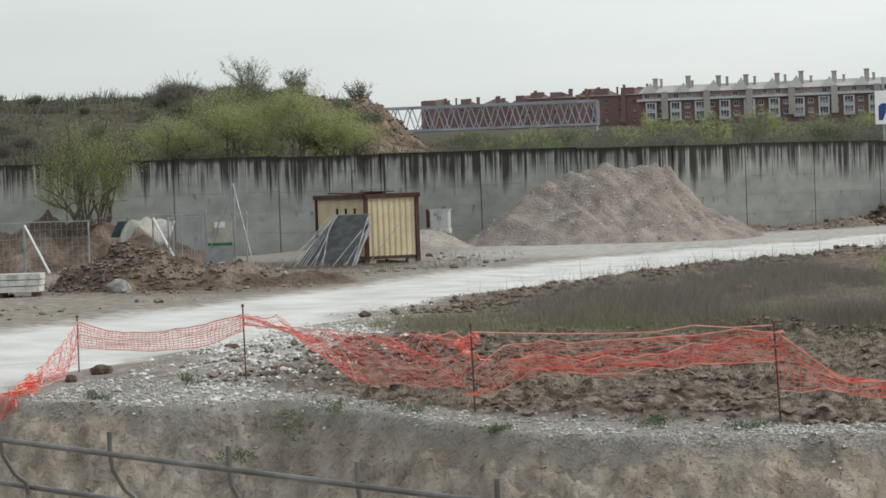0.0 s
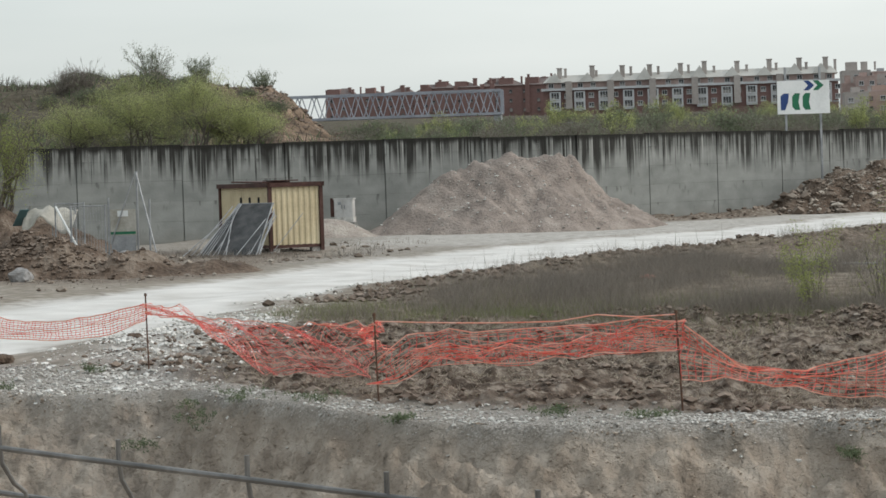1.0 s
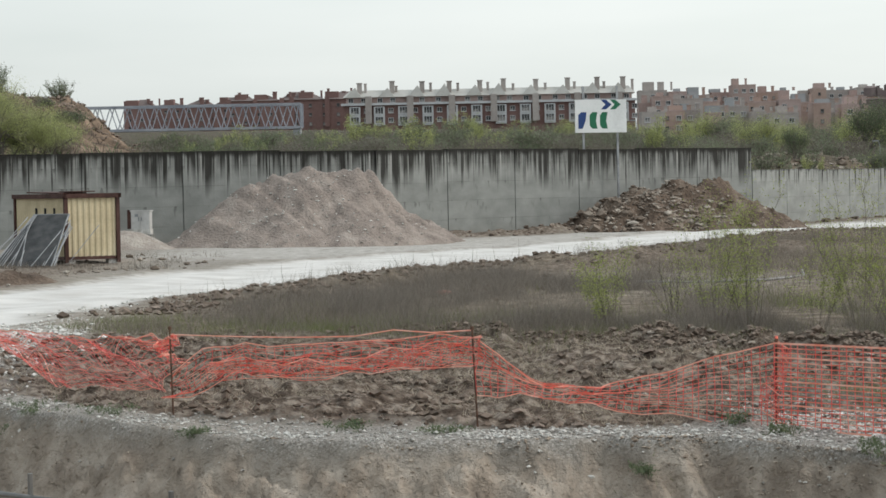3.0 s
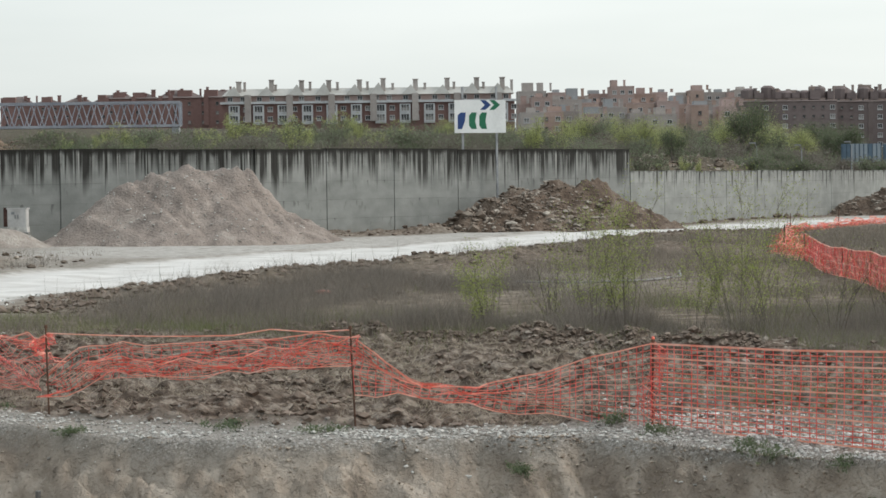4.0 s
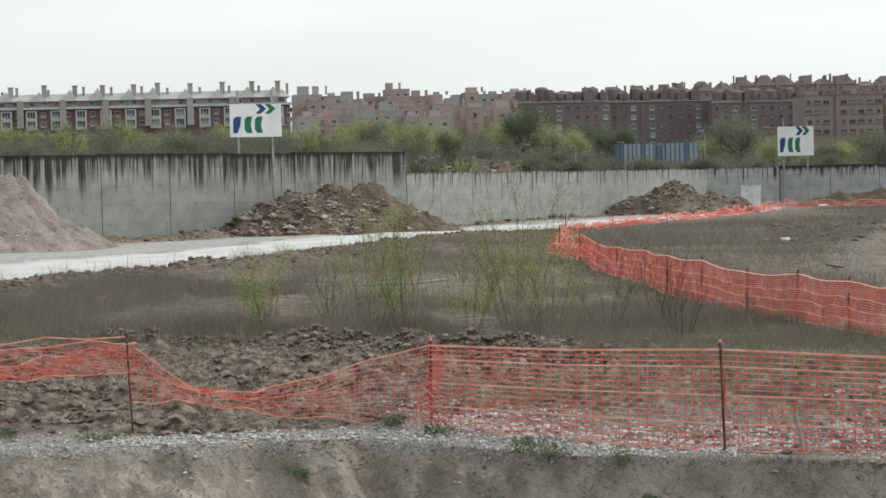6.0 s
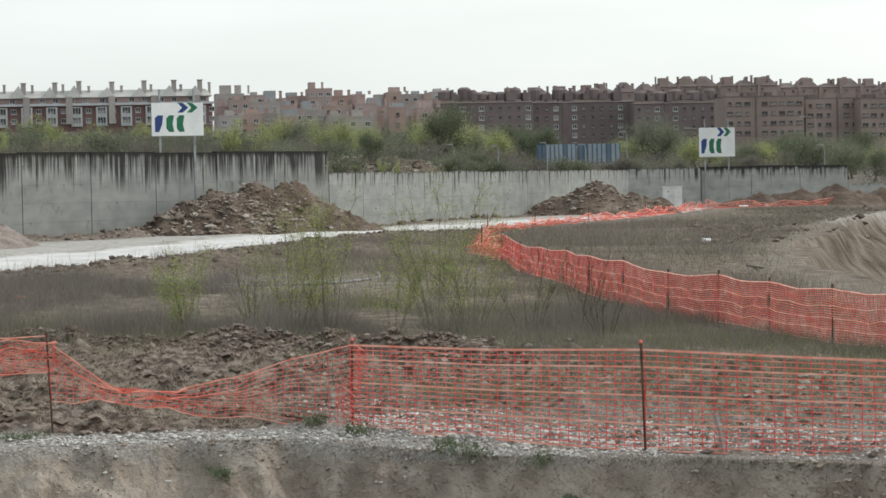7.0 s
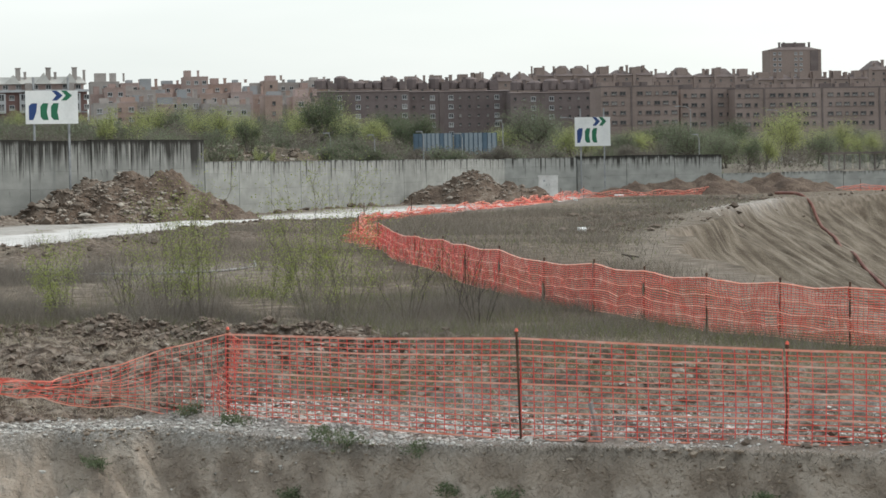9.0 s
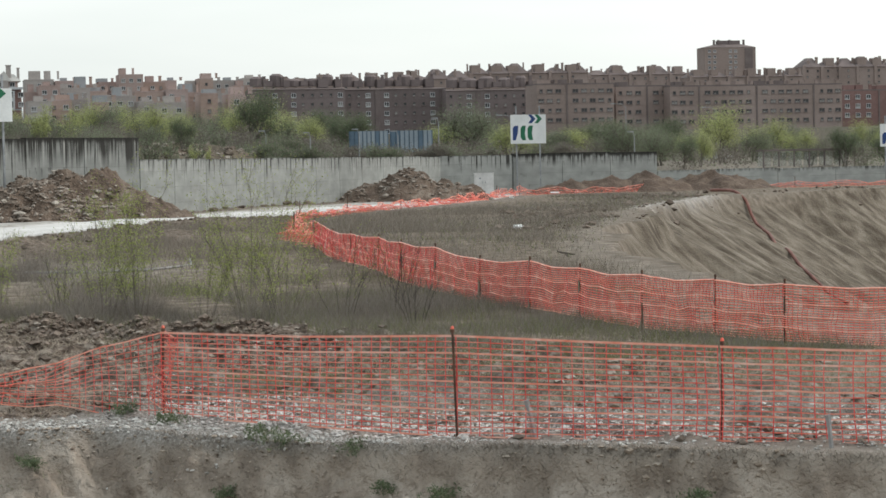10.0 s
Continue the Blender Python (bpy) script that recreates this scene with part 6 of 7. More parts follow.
x, y, g = sow(260000, 81, (10, 62), (44, 180), lambda x, y: ramp(x - curve_at(y, ROAD_NEAR), 3, 6) * ramp(x - 10.6 - 0.02 * (y - 44), 0, 2) * (1 - ramp(x - curve_at(y, PIT_RIM), -2.0, -0.3)) * np.clip(0.4 + 0.9 * layers(x * 0.16, y * 0.07, 149), 0.05, 1))
k = g.uniform(0, 1, len(x)) < 0.35
blades("dry_grass", x[~k], y[~k], g.uniform(0.08, 0.38, (~k).sum()), 0.012, 82, M_BRUSH, dict(label="thin dead grass on the flat beside the pit", category="grass"), 0.6)
blades("green_grass", x[k], y[k], g.uniform(0.05, 0.2, k.sum()), 0.014, 83, M_GRASS, dict(label="patches of olive grass on the flat beside the pit", category="grass"), 0.6)
x, y, g = sow(95000, 87, (6, 13), (29, 48), lambda x, y: ramp(y - curve_at(x, FENCE_LINE), 9, 12) * np.clip(0.5 + 0.8 * layers(x * 0.9, y * 0.5, 155), 0.03, 1) * (1 - ramp(x - np.interp(y, [30.2, 32.4, 34, 36, 38.6, 41, 44, 47.5], [13, 12, 11.55, 11.08, 10.85, 10.65, 10.5, 10.45]), -0.5, 0.6)))
k = g.uniform(0, 1, len(x)) < 0.45
blades("dry_grass", x[~k], y[~k], g.uniform(0.06, 0.34, (~k).sum()), 0.004, 88, M_BRUSH, dict(label="grey dead grass at the foot of the netting by the pit", category="grass"), 0.6)
blades("green_grass", x[k], y[k], g.uniform(0.05, 0.24, k.sum()), 0.0045, 89, M_GRASS, dict(label="green grass at the foot of the netting by the pit", category="grass"), 0.6)
x, y, g = sow(26000, 5, (-9, 11), (18, 34), lambda x, y: np.clip(layers(x * 0.8, y * 0.8, 99) - 0.35, 0, 1) * ramp(y - curve_at(x, BANK_EDGE), -1.4, 0.0) * (1 - ramp(y - curve_at(x, FENCE_LINE), 0.5, 3)))
blades("weeds", x, y, g.uniform(0.02, 0.09, len(x)), 0.005, 6, M_GRASS, dict(label="small green weeds in the gravel along the bank", category="weeds"), 0.7)
x, y, g = sow(2600, 7, (-9, 12), (50, 118), lambda x, y: np.exp(-((x - curve_at(y, ROAD_NEAR) - 1.4) / 0.8) ** 2) * np.clip(0.2 + layers(x * 0.5, y * 0.2, 101), 0, 1))
blades("dry_stalks", x, y, g.uniform(0.3, 0.85, len(x)), 0.009, 8, M_STRAW, dict(label="tall dry weed stalks beside the track", category="weeds"), 0.2)
weed_v = []
for k, (x, y, h, w) in enumerate(((-5.75, 28.6, 0.26, 0.55), (-5.3, 28.3, 0.16, 0.5), (-6.7, 28.9, 0.14, 0.5), (-8.9, 30.9, 0.12, 0.28), (2.75, 24.9, 0.10, 0.3), (3.6, 23.0, 0.12, 0.3), (4.75, 21.5, 0.14, 0.32), (-0.6, 25.4, 0.06, 0.4), (4.35, 21.9, 0.10, 0.2), (5.25, 20.9, 0.12, 0.22), (3.1, 23.1, 0.10, 0.2), (6.6, 19.9, 0.10, 0.2), (2.2, 23.6, 0.09, 0.2), (3.43, 23.3, 0.13, 0.26), (4.15, 22.35, 0.13, 0.3), (1.37, 24.35, 0.10, 0.22), (-3.2, 25.8, 0.09, 0.25), (-8.2, 33.0, 0.13, 0.3), (2.4, 25.5, 0.12, 0.3), (-6.0, 29.0, 0.22, 0.5), (-4.4, 27.6, 0.10, 0.6), (-1.6, 26.0, 0.08, 0.5))):
    g = np.random.default_rng(200 + k)
    z = float(ground(x, y))
    c = np.stack([g.normal(x, w * 0.28, 26), g.normal(y, w * 0.25, 26), z + g.uniform(0.02, h, 26)], 1)
    weed_v.append(leaves(c, (0.025, 0.025, 0.02), 16, 0.011, 300 + k, flat=0.6)[0])
weed_v = np.concatenate(weed_v)
ob = part("leafy_weeds", raw_mesh("leafy_weeds", weed_v, np.arange(len(weed_v)).reshape(-1, 4), M_LEAF_DARK), M_LEAF_DARK)
tagged(ob, label="low dark green leafy weeds on the bank", category="weed", kind="stuff")


# ---- loose stones and clods ----
def rocks(name, x, y, size, seed, material, tags, sink=0.25):
    """Small broken stones, eight corners each, lying on the ground, joined into one mesh."""
    g = np.random.default_rng(seed)
    n = len(x)
    base = np.array([(1, 0, 0), (-1, 0, 0), (0, 1, 0), (0, -1, 0), (0, 0, 1), (0, 0, -1)], float)
    mid = np.array([(0.65, 0.65, 0.5), (-0.65, 0.6, 0.5), (-0.6, -0.65, 0.5), (0.6, -0.65, 0.5)], float)
    b = np.concatenate([base, mid])
    faces = np.array([(0, 6, 4), (6, 2, 4), (2, 7, 4), (7, 1, 4), (1, 8, 4), (8, 3, 4), (3, 9, 4), (9, 0, 4), (2, 6, 0), (1, 7, 2), (3, 8, 1), (0, 9, 3), (2, 0, 5), (1, 2, 5), (3, 1, 5), (0, 3, 5)])
    pts = b[None] * g.uniform(0.6, 1.25, (n, len(b), 1))
    s = size[:, None] * g.uniform(0.6, 1.3, (n, 3)) * np.array([1.15, 1.0, 0.75])
    pts = pts * s[:, None]
    t = g.uniform(0, math.tau, n)
    c, q = np.cos(t)[:, None], np.sin(t)[:, None]
    px, py = pts[..., 0] * c - pts[..., 1] * q, pts[..., 0] * q + pts[..., 1] * c
    z = ground(x, y) + size * (0.5 - sink)
    v = np.stack([px + x[:, None], py + y[:, None], pts[..., 2] + z[:, None]], -1).reshape(-1, 3)
    f = (faces[None] + (np.arange(n) * len(b))[:, None, None]).reshape(-1, 3)
    ob = part(name, raw_mesh(name, v, f, material), material)
    return tagged(ob, kind="stuff", **tags)


def island_mat(name, a, b, c):
    m = leaf_mat(name, a, b, c)
    n, l = m.node_tree.nodes, m.node_tree.links
    l.new(n["Principled BSDF"].outputs[0], n["Material Output"].inputs["Surface"])
    n["Principled BSDF"].inputs["Roughness"].default_value = 0.95
    return m


M_CHIPS = island_mat("limestone_chips", (0.24, 0.22, 0.195), (0.44, 0.425, 0.395), (0.68, 0.665, 0.63))
M_WHITECHIPS = island_mat("white_limestone", (0.42, 0.405, 0.375), (0.62, 0.605, 0.575), (0.78, 0.77, 0.74))
M_DRY = leaf_mat("bleached_straw", (0.26, 0.215, 0.16), (0.43, 0.37, 0.285), (0.60, 0.54, 0.44))
M_BANKLUMPS = island_mat("bank_lumps", (0.19, 0.15, 0.115), (0.30, 0.245, 0.19), (0.44, 0.38, 0.315))
M_LUMPS = island_mat("earth_lumps", (0.10, 0.076, 0.058), (0.165, 0.125, 0.097), (0.26, 0.21, 0.17))
M_RUBBLE = island_mat("rubble", (0.12, 0.092, 0.07), (0.22, 0.178, 0.143), (0.40, 0.36, 0.31))
x, y, g = sow(200000, 11, (-12, 11), (17, 48), lambda x, y: clod_zone(x, y) * np.clip(0.30 + 0.8 * layers(x * 0.9, y * 0.7, 103), 0.04, 1))
k = x < 2.5 + g.normal(0, 1.2, len(x))
size = 0.008 + 0.075 * g.uniform(0, 1, len(x)) ** 8
rocks("clods", x[k], y[k], size[k], 12, M_LUMPS, dict(label="broken brown earth clods behind the netting", category="clods"))
rocks("clods", x[~k], y[~k], size[~k] * 0.8, 12, M_RUBBLE, dict(label="pale earth clods and stones behind the netting", category="clods"))
x, y, g = sow(60000, 79, (-12, 14), (44, 118), lambda x, y: np.exp(-((x - curve_at(y, ROAD_NEAR) - 0.3) / 0.55) ** 2) * np.clip(0.4 + 0.7 * layers(x * 0.5, y * 0.3, 147), 0.05, 1))
rocks("gravel", x, y, 0.015 + 0.05 * g.uniform(0, 1, len(x)) ** 3, 80, M_WHITECHIPS, dict(label="white stones pushed to the edge of the track", category="gravel"))
g = np.random.default_rng(75)
x = g.uniform(-2.5, 6.0, 6000)
y = 40.3 - 1.15 * (x - 0.4) + g.normal(0, 0.65, len(x))
rocks("clods", x, y, 0.012 + 0.06 * g.uniform(0, 1, len(x)) ** 4, 76, M_LUMPS, dict(label="dark clods thrown up in a ridge before the brush", category="clods"))
x, y, g = sow(420000, 31, (-9, 13), (17, 46), lambda x, y: ramp(y - curve_at(x, FENCE_LINE), -0.3, 0.6) * (1 - ramp(y - curve_at(x, FENCE_LINE), 14, 18)) * np.clip(0.4 + 0.6 * layers(x * 0.6, y * 0.4, 117), 0, 1) * ramp(x - curve_at(y, ROAD_NEAR), 2.5, 5))
blades("dry_straw", x, y, g.uniform(0.02, 0.13, len(x)), 0.0052, 32, M_DRY, dict(label="short bleached straw among the clods", category="straw"), 1.1)
x, y, g = sow(70000, 13, (-10, 10), (17, 34), lambda x, y: ramp(y - curve_at(x, BANK_EDGE), -0.5, 0.1) * (1 - ramp(y - curve_at(x, FENCE_LINE), -0.4, 0.3)) * np.clip(0.35 + 0.5 * layers(x * 0.8, y * 0.8, 105), 0.05, 1) * (1 - 0.5 * ramp(x, 3, 6)) + 0.5 * ramp(x, 2.5, 4) * ramp(y - curve_at(x, FENCE_LINE), -0.2, 0.3) * (1 - ramp(y - curve_at(x, FENCE_LINE), 1.0, 3.0)) * np.clip(0.4 + layers(x * 0.8, y * 0.8, 106), 0, 1))
rocks("gravel", x, y, 0.008 + 0.028 * g.uniform(0, 1, len(x)) ** 3, 14, M_CHIPS, dict(label="pale limestone gravel along the top of the bank", category="gravel"))
x, y, g = sow(150000, 71, (-10, 4.5), (22, 36), lambda x, y: ramp(y - lip_y(x), -0.15, 0.15) * (1 - ramp(y - curve_at(x, FENCE_LINE), -0.5, 0.15)) * np.clip(0.5 + 0.75 * layers(x * 0.9, y * 1.3, 141), 0.06, 1))
rocks("gravel", x, y, 0.006 + 0.022 * g.uniform(0, 1, len(x)) ** 3, 72, M_CHIPS, dict(label="pale limestone chips in a strip along the lip of the bank", category="gravel"))
x, y, g = sow(230000, 57, (2, 13), (15, 30), lambda x, y: ramp(x, 2.3, 3.5) * ramp(y - curve_at(x, FENCE_LINE), -0.5, 0.1) * (1 - ramp(y - curve_at(x, FENCE_LINE), 0.8, 4.5)) * np.clip(0.60 + 0.8 * layers(x * 0.9, y * 0.7, 133), 0.08, 1))
rocks("gravel", x, y, 0.006 + 0.020 * g.uniform(0, 1, len(x)) ** 3, 58, M_WHITECHIPS, dict(label="white stone chips strewn at the foot of the netting", category="gravel"))
x, y, g = sow(150000, 59, (3, 13), (17, 38), lambda x, y: ramp(y - curve_at(x, FENCE_LINE), 1.5, 5) * np.clip(0.1 + 0.8 * layers(x * 0.5, y * 0.35, 135), 0, 1))
blades("green_grass", x, y, g.uniform(0.03, 0.12, len(x)), 0.0045, 60, M_GRASS, dict(label="thin olive grass among the straw behind the netting", category="grass"), 0.7)
g = np.random.default_rng(85)
x = g.uniform(-10, 11, 5200)
y = lip_y(x) + g.normal(-0.05, 0.10, len(x))
k = g.uniform(0, 1, len(x)) < np.clip(0.2 + 0.9 * layers(x * 1.1, y * 0, 153), 0.02, 1)
rocks("clods", x[k], y[k], 0.006 + 0.026 * g.uniform(0, 1, k.sum()) ** 4, 86, M_BANKLUMPS, dict(label="lumps of dry earth crumbling off the lip of the bank", category="clods"), 0.45)
g = np.random.default_rng(61)
x = g.uniform(2.6, 11, 9000)
y = lip_y(x) + g.normal(0.0, 0.07, len(x))
blades("dry_straw", x, y, g.uniform(0.02, 0.09, len(x)), 0.004, 62, M_STRAW, dict(label="dead roots and straw along the lip of the bank", category="straw"), 1.0)
x, y, g = sow(46000, 15, (-12, -3), (30, 50), lambda x, y: np.exp(-((x + 7.6 + 0.10 * (y - 34)) / 1.0) ** 2 - ((y - 38.5) / 6.0) ** 2))
rocks("gravel", x, y, 0.012 + 0.045 * g.uniform(0, 1, len(x)) ** 3, 16, M_WHITECHIPS, dict(label="white limestone gravel spilled beside the track", category="gravel"))
x, y, g = sow(90000, 17, (-9, 22), (50, 126), lambda x, y: np.exp(-((x - curve_at(y, ROAD_NEAR) - 2.3) / 1.0) ** 2) + 0.3 * np.exp(-((x - curve_at(y, ROAD_NEAR) - 6.5) / 1.6) ** 2) * np.clip(layers(x * 0.4, y * 0.3, 127), 0, 1))
rocks("clods", x, y, 0.022 + 0.11 * g.uniform(0, 1, len(x)) ** 4, 18, M_LUMPS, dict(label="dark earth clods along the edge of the track", category="clods"))
g = np.random.default_rng(19)
x = g.uniform(-10.5, 11, 13000)
y = lip_y(x) - 0.03 - 1.2 * g.uniform(0, 1, len(x)) ** 1.3
k = g.uniform(0, 1, len(x)) < np.clip(0.45 + 0.9 * layers(x * 1.6, y * 1.6, 131), 0.05, 1)
x, y = x[k], y[k]
rocks("clods", x, y, 0.004 + 0.016 * g.uniform(0, 1, len(x)) ** 4, 20, M_BANKLUMPS, dict(label="stones and lumps on the face of the bank", category="clods"), 0.4)


x, y, g = sow(9000, 51, (-34, -10), (52, 98), lambda x, y: (1 - ramp(x - curve_at(y, ROAD_FAR), -2.5, -0.6)) * np.clip(0.25 + 0.7 * layers(x * 0.4, y * 0.25, 121), 0, 1))
rocks("clods", x, y, 0.02 + 0.12 * g.uniform(0, 1, len(x)) ** 4, 52, M_RUBBLE, dict(label="stones and clods scattered over the yard", category="clods"))
x, y, g = sow(14000, 53, (-34, -10), (52, 100), lambda x, y: (1 - ramp(x - curve_at(y, ROAD_FAR), -2.5, -0.8)) * np.clip(layers(x * 0.35, y * 0.2, 123) - 0.1, 0, 1))
blades("weeds", x, y, g.uniform(0.05, 0.3, len(x)), 0.008, 54, M_STRAW, dict(label="dry weeds in patches over the yard", category="weeds"), 0.4)
x, y, g = sow(26000, 77, (-25, -11), (72, 90), lambda x, y: np.exp(-((y - 83.5 - 0.25 * (x + 16)) / 3.0) ** 2) * np.clip(0.35 + 0.8 * layers(x * 0.6, y * 0.4, 145), 0, 1))
blades("weeds", x, y, g.uniform(0.08, 0.38, len(x)), 0.009, 78, M_BRUSH, dict(label="dead grey weeds about the foot of the hut", category="weeds"), 0.5)
g = np.random.default_rng(63)
a, y = g.uniform(-0.20, -0.142, 1500), g.uniform(140, 186, 1500)
rocks("clods", a * y, y, 0.05 + 0.22 * g.uniform(0, 1, 1500) ** 4, 64, M_LUMPS, dict(label="lumps of earth fallen down the cut hillside", category="clods"), 0.4)
a, y = g.normal(0.118, 0.02, 500), g.normal(188, 4, 500)
rocks("rubble", a * y, y, 0.06 + 0.30 * g.uniform(0, 1, 500) ** 3, 65, M_RUBBLE, dict(label="broken rubble behind the lower wall", category="rubble"), 0.4)
x, y, g = sow(30000, 67, (12, 78), (90, 190), lambda x, y: np.exp(-((x - curve_at(y, PIT_RIM) + 3.5) / 3.0) ** 2) * np.clip(0.25 + 0.9 * layers(x * 0.2, y * 0.15, 137), 0, 1))
rocks("clods", x, y, 0.03 + 0.24 * g.uniform(0, 1, len(x)) ** 5, 68, M_LUMPS, dict(label="clods of earth along the rim of the pit", category="clods"))
x, y, g = sow(9000, 55, (-7, 34), (112, 182), lambda x, y: np.exp(-((y - wall_y(x) + 2.6) / 1.6) ** 2) * (1 - 0.6 * ramp(x, 14, 18)))
rocks("clods", x, y, 0.05 + 0.22 * g.uniform(0, 1, len(x)) ** 4, 56, M_LUMPS, dict(label="dark earth clods along the foot of the wall", category="clods"))


def heap_rocks(at, rx, ry, n, big, seed, tags, material=None):
    """Rubble lying on a heap: dropped on whatever stands highest there."""
    g = np.random.default_rng(seed)
    x, y = g.normal(at[0], rx, n), g.normal(at[1], ry, n)
    bpy.context.view_layer.update()
    graph = bpy.context.evaluated_depsgraph_get()
    keep, zs = [], []
    for i in range(n):
        hit, place, normal, _, ob, _ = scene.ray_cast(graph, Vector((x[i], y[i], 3.9)), Vector((0, 0, -1)))
        if hit and ob.name.split(".")[0] in ("dirt_mound", "gravel_mound"):
            keep.append(i)
            zs.append(place.z)
    x, y, zs = x[keep], y[keep], np.array(zs)
    size = 0.05 + big * g.uniform(0, 1, len(x)) ** 3
    ob = rocks("rubble", x, y, size, seed + 1, material or M_RUBBLE, tags)
    me = ob.data
    co = np.empty(len(me.vertices) * 3)
    me.vertices.foreach_get("co", co)
    co = co.reshape(-1, 10, 3)
    co[..., 2] += (zs - ground(x, y))[:, None]
    me.vertices.foreach_set("co", co.ravel())


heap_rocks((8.0, 130.4), 2.8, 2.4, 1800, 0.14, 41, dict(label="broken rubble and lumps on the earth heap", category="rubble"))
heap_rocks((5.4, 127.8), 1.3, 1.2, 150, 0.36, 48, dict(label="broken grey slabs at the foot of the earth heap", category="rubble"), M_RUBBLE)
heap_rocks((35.6, 170.5), 2.8, 1.4, 600, 0.16, 43, dict(label="lumps on the far earth heap", category="rubble"))
heap_rocks((-8.5, 110.5), 3.5, 2.0, 300, 0.03, 45, dict(label="small stones on the gravel heap", category="rubble"), M_CHIPS)
heap_rocks((-19.6, 69.5), 2.2, 1.0, 1200, 0.06, 47, dict(label="clods and roots on the dark earth heap", category="rubble"), M_LUMPS)


# ---- the footbridge ----
def footbridge():
    b = thing("footbridge", (0, 0, 0), label="pale grey steel truss footbridge with zigzag bracing", category="bridge")
    x0, x1, y, z0, z1 = -47.0, -22.0, 280.0, 9.35, 11.95
    for dy in (0, 2.4):
        part("top_chord", Shape().box(((x0 + x1) / 2, y + dy, z1), (x1 - x0, 0.24, 0.26)), M_TRUSS, b)
        part("bottom_chord", Shape().box(((x0 + x1) / 2, y + dy, z0), (x1 - x0, 0.24, 0.28)), M_TRUSS, b)
        n = 15
        for i in range(n):
            a, c = x0 + (x1 - x0) * (i + 0.2 * dy) / n, x0 + (x1 - x0) * (i + 0.2 * dy + 1) / n
            a, c = min(a, x1), min(c, x1)
            part("brace", Shape().tube([(a, y + dy, z0), ((a + c) / 2, y + dy, z1)], 0.065, 6), M_TRUSS, b)
            part("brace", Shape().tube([((a + c) / 2, y + dy, z1), (c, y + dy, z0)], 0.065, 6), M_TRUSS, b)
        part("end_post", Shape().box((x1, y + dy, (z0 + z1) / 2), (0.2, 0.2, z1 - z0)), M_TRUSS, b)
    part("deck", Shape().box(((x0 + x1) / 2, y + 1.2, z0 - 0.02), (x1 - x0, 2.3, 0.16)), M_STEEL, b)
    for x in (x0 + 0.5, x1 - 0.5):
        g = float(ground(x, y + 1.2))
        part("pier", Shape().box((x, y + 1.2, (z0 - 0.2 + g - 0.5) / 2), (0.8, 2.2, z0 - 0.2 - g + 0.5)), M_STEEL, b)
    return b


footbridge()

# ---- the town ----
# Distance haze is put into the brick, render and pane colours: paler and greyer.
M_RED = mat("red_brick", (0.18, 0.108, 0.098), (0.23, 0.142, 0.128), (0.275, 0.175, 0.16), scale=0.05, fine=1.2, bump=0.0)
M_DARKBRICK = mat("dark_brown_brick", (0.150, 0.123, 0.119), (0.190, 0.155, 0.150), (0.230, 0.190, 0.184), scale=0.05, fine=1.2, bump=0.0)
M_TAN = mat("tan_brick", (0.254, 0.200, 0.178), (0.313, 0.248, 0.221), (0.367, 0.297, 0.270), scale=0.05, fine=1.2, bump=0.0)
M_ORANGE = mat("orange_brick", (0.335, 0.24, 0.20), (0.41, 0.305, 0.26), (0.47, 0.365, 0.32), scale=0.05, fine=1.2, bump=0.0)
M_ROSE = mat("rose_render", (0.338, 0.250, 0.225), (0.425, 0.325, 0.294), (0.488, 0.388, 0.362), scale=0.05, fine=1.2, bump=0.0)
M_BEIGE = mat("beige_render", (0.325, 0.294, 0.275), (0.413, 0.375, 0.350), (0.488, 0.450, 0.425), scale=0.05, fine=1.2, bump=0.0)
M_SLATE = mat("grey_brown_roof", (0.145, 0.118, 0.112), (0.185, 0.152, 0.145), (0.23, 0.19, 0.18), scale=0.2, fine=3.0, bump=0.0)
M_ZINC = mat("pale_zinc_roof", (0.380, 0.374, 0.345), (0.471, 0.466, 0.437), (0.552, 0.546, 0.517), scale=0.15, fine=3.0, bump=0.0, rough=0.6)
M_GREYBLUE = mat("grey_blue_render", (0.30, 0.315, 0.325), (0.385, 0.40, 0.41), scale=0.1, fine=2.0, bump=0.0)
M_OFFWHITE = mat("off_white_frames", (0.50, 0.51, 0.52), (0.62, 0.63, 0.64), scale=0.5, fine=3.0, bump=0.0, rough=0.5)
M_PANE = mat("window_glass", (0.035, 0.036, 0.038), (0.04, 0.042, 0.044), (0.048, 0.05, 0.052), (0.06, 0.062, 0.064), (0.075, 0.078, 0.08), (0.30, 0.29, 0.275), scale=0.3, fine=2.0, bump=0.0, rough=0.12, per_piece=0.3)


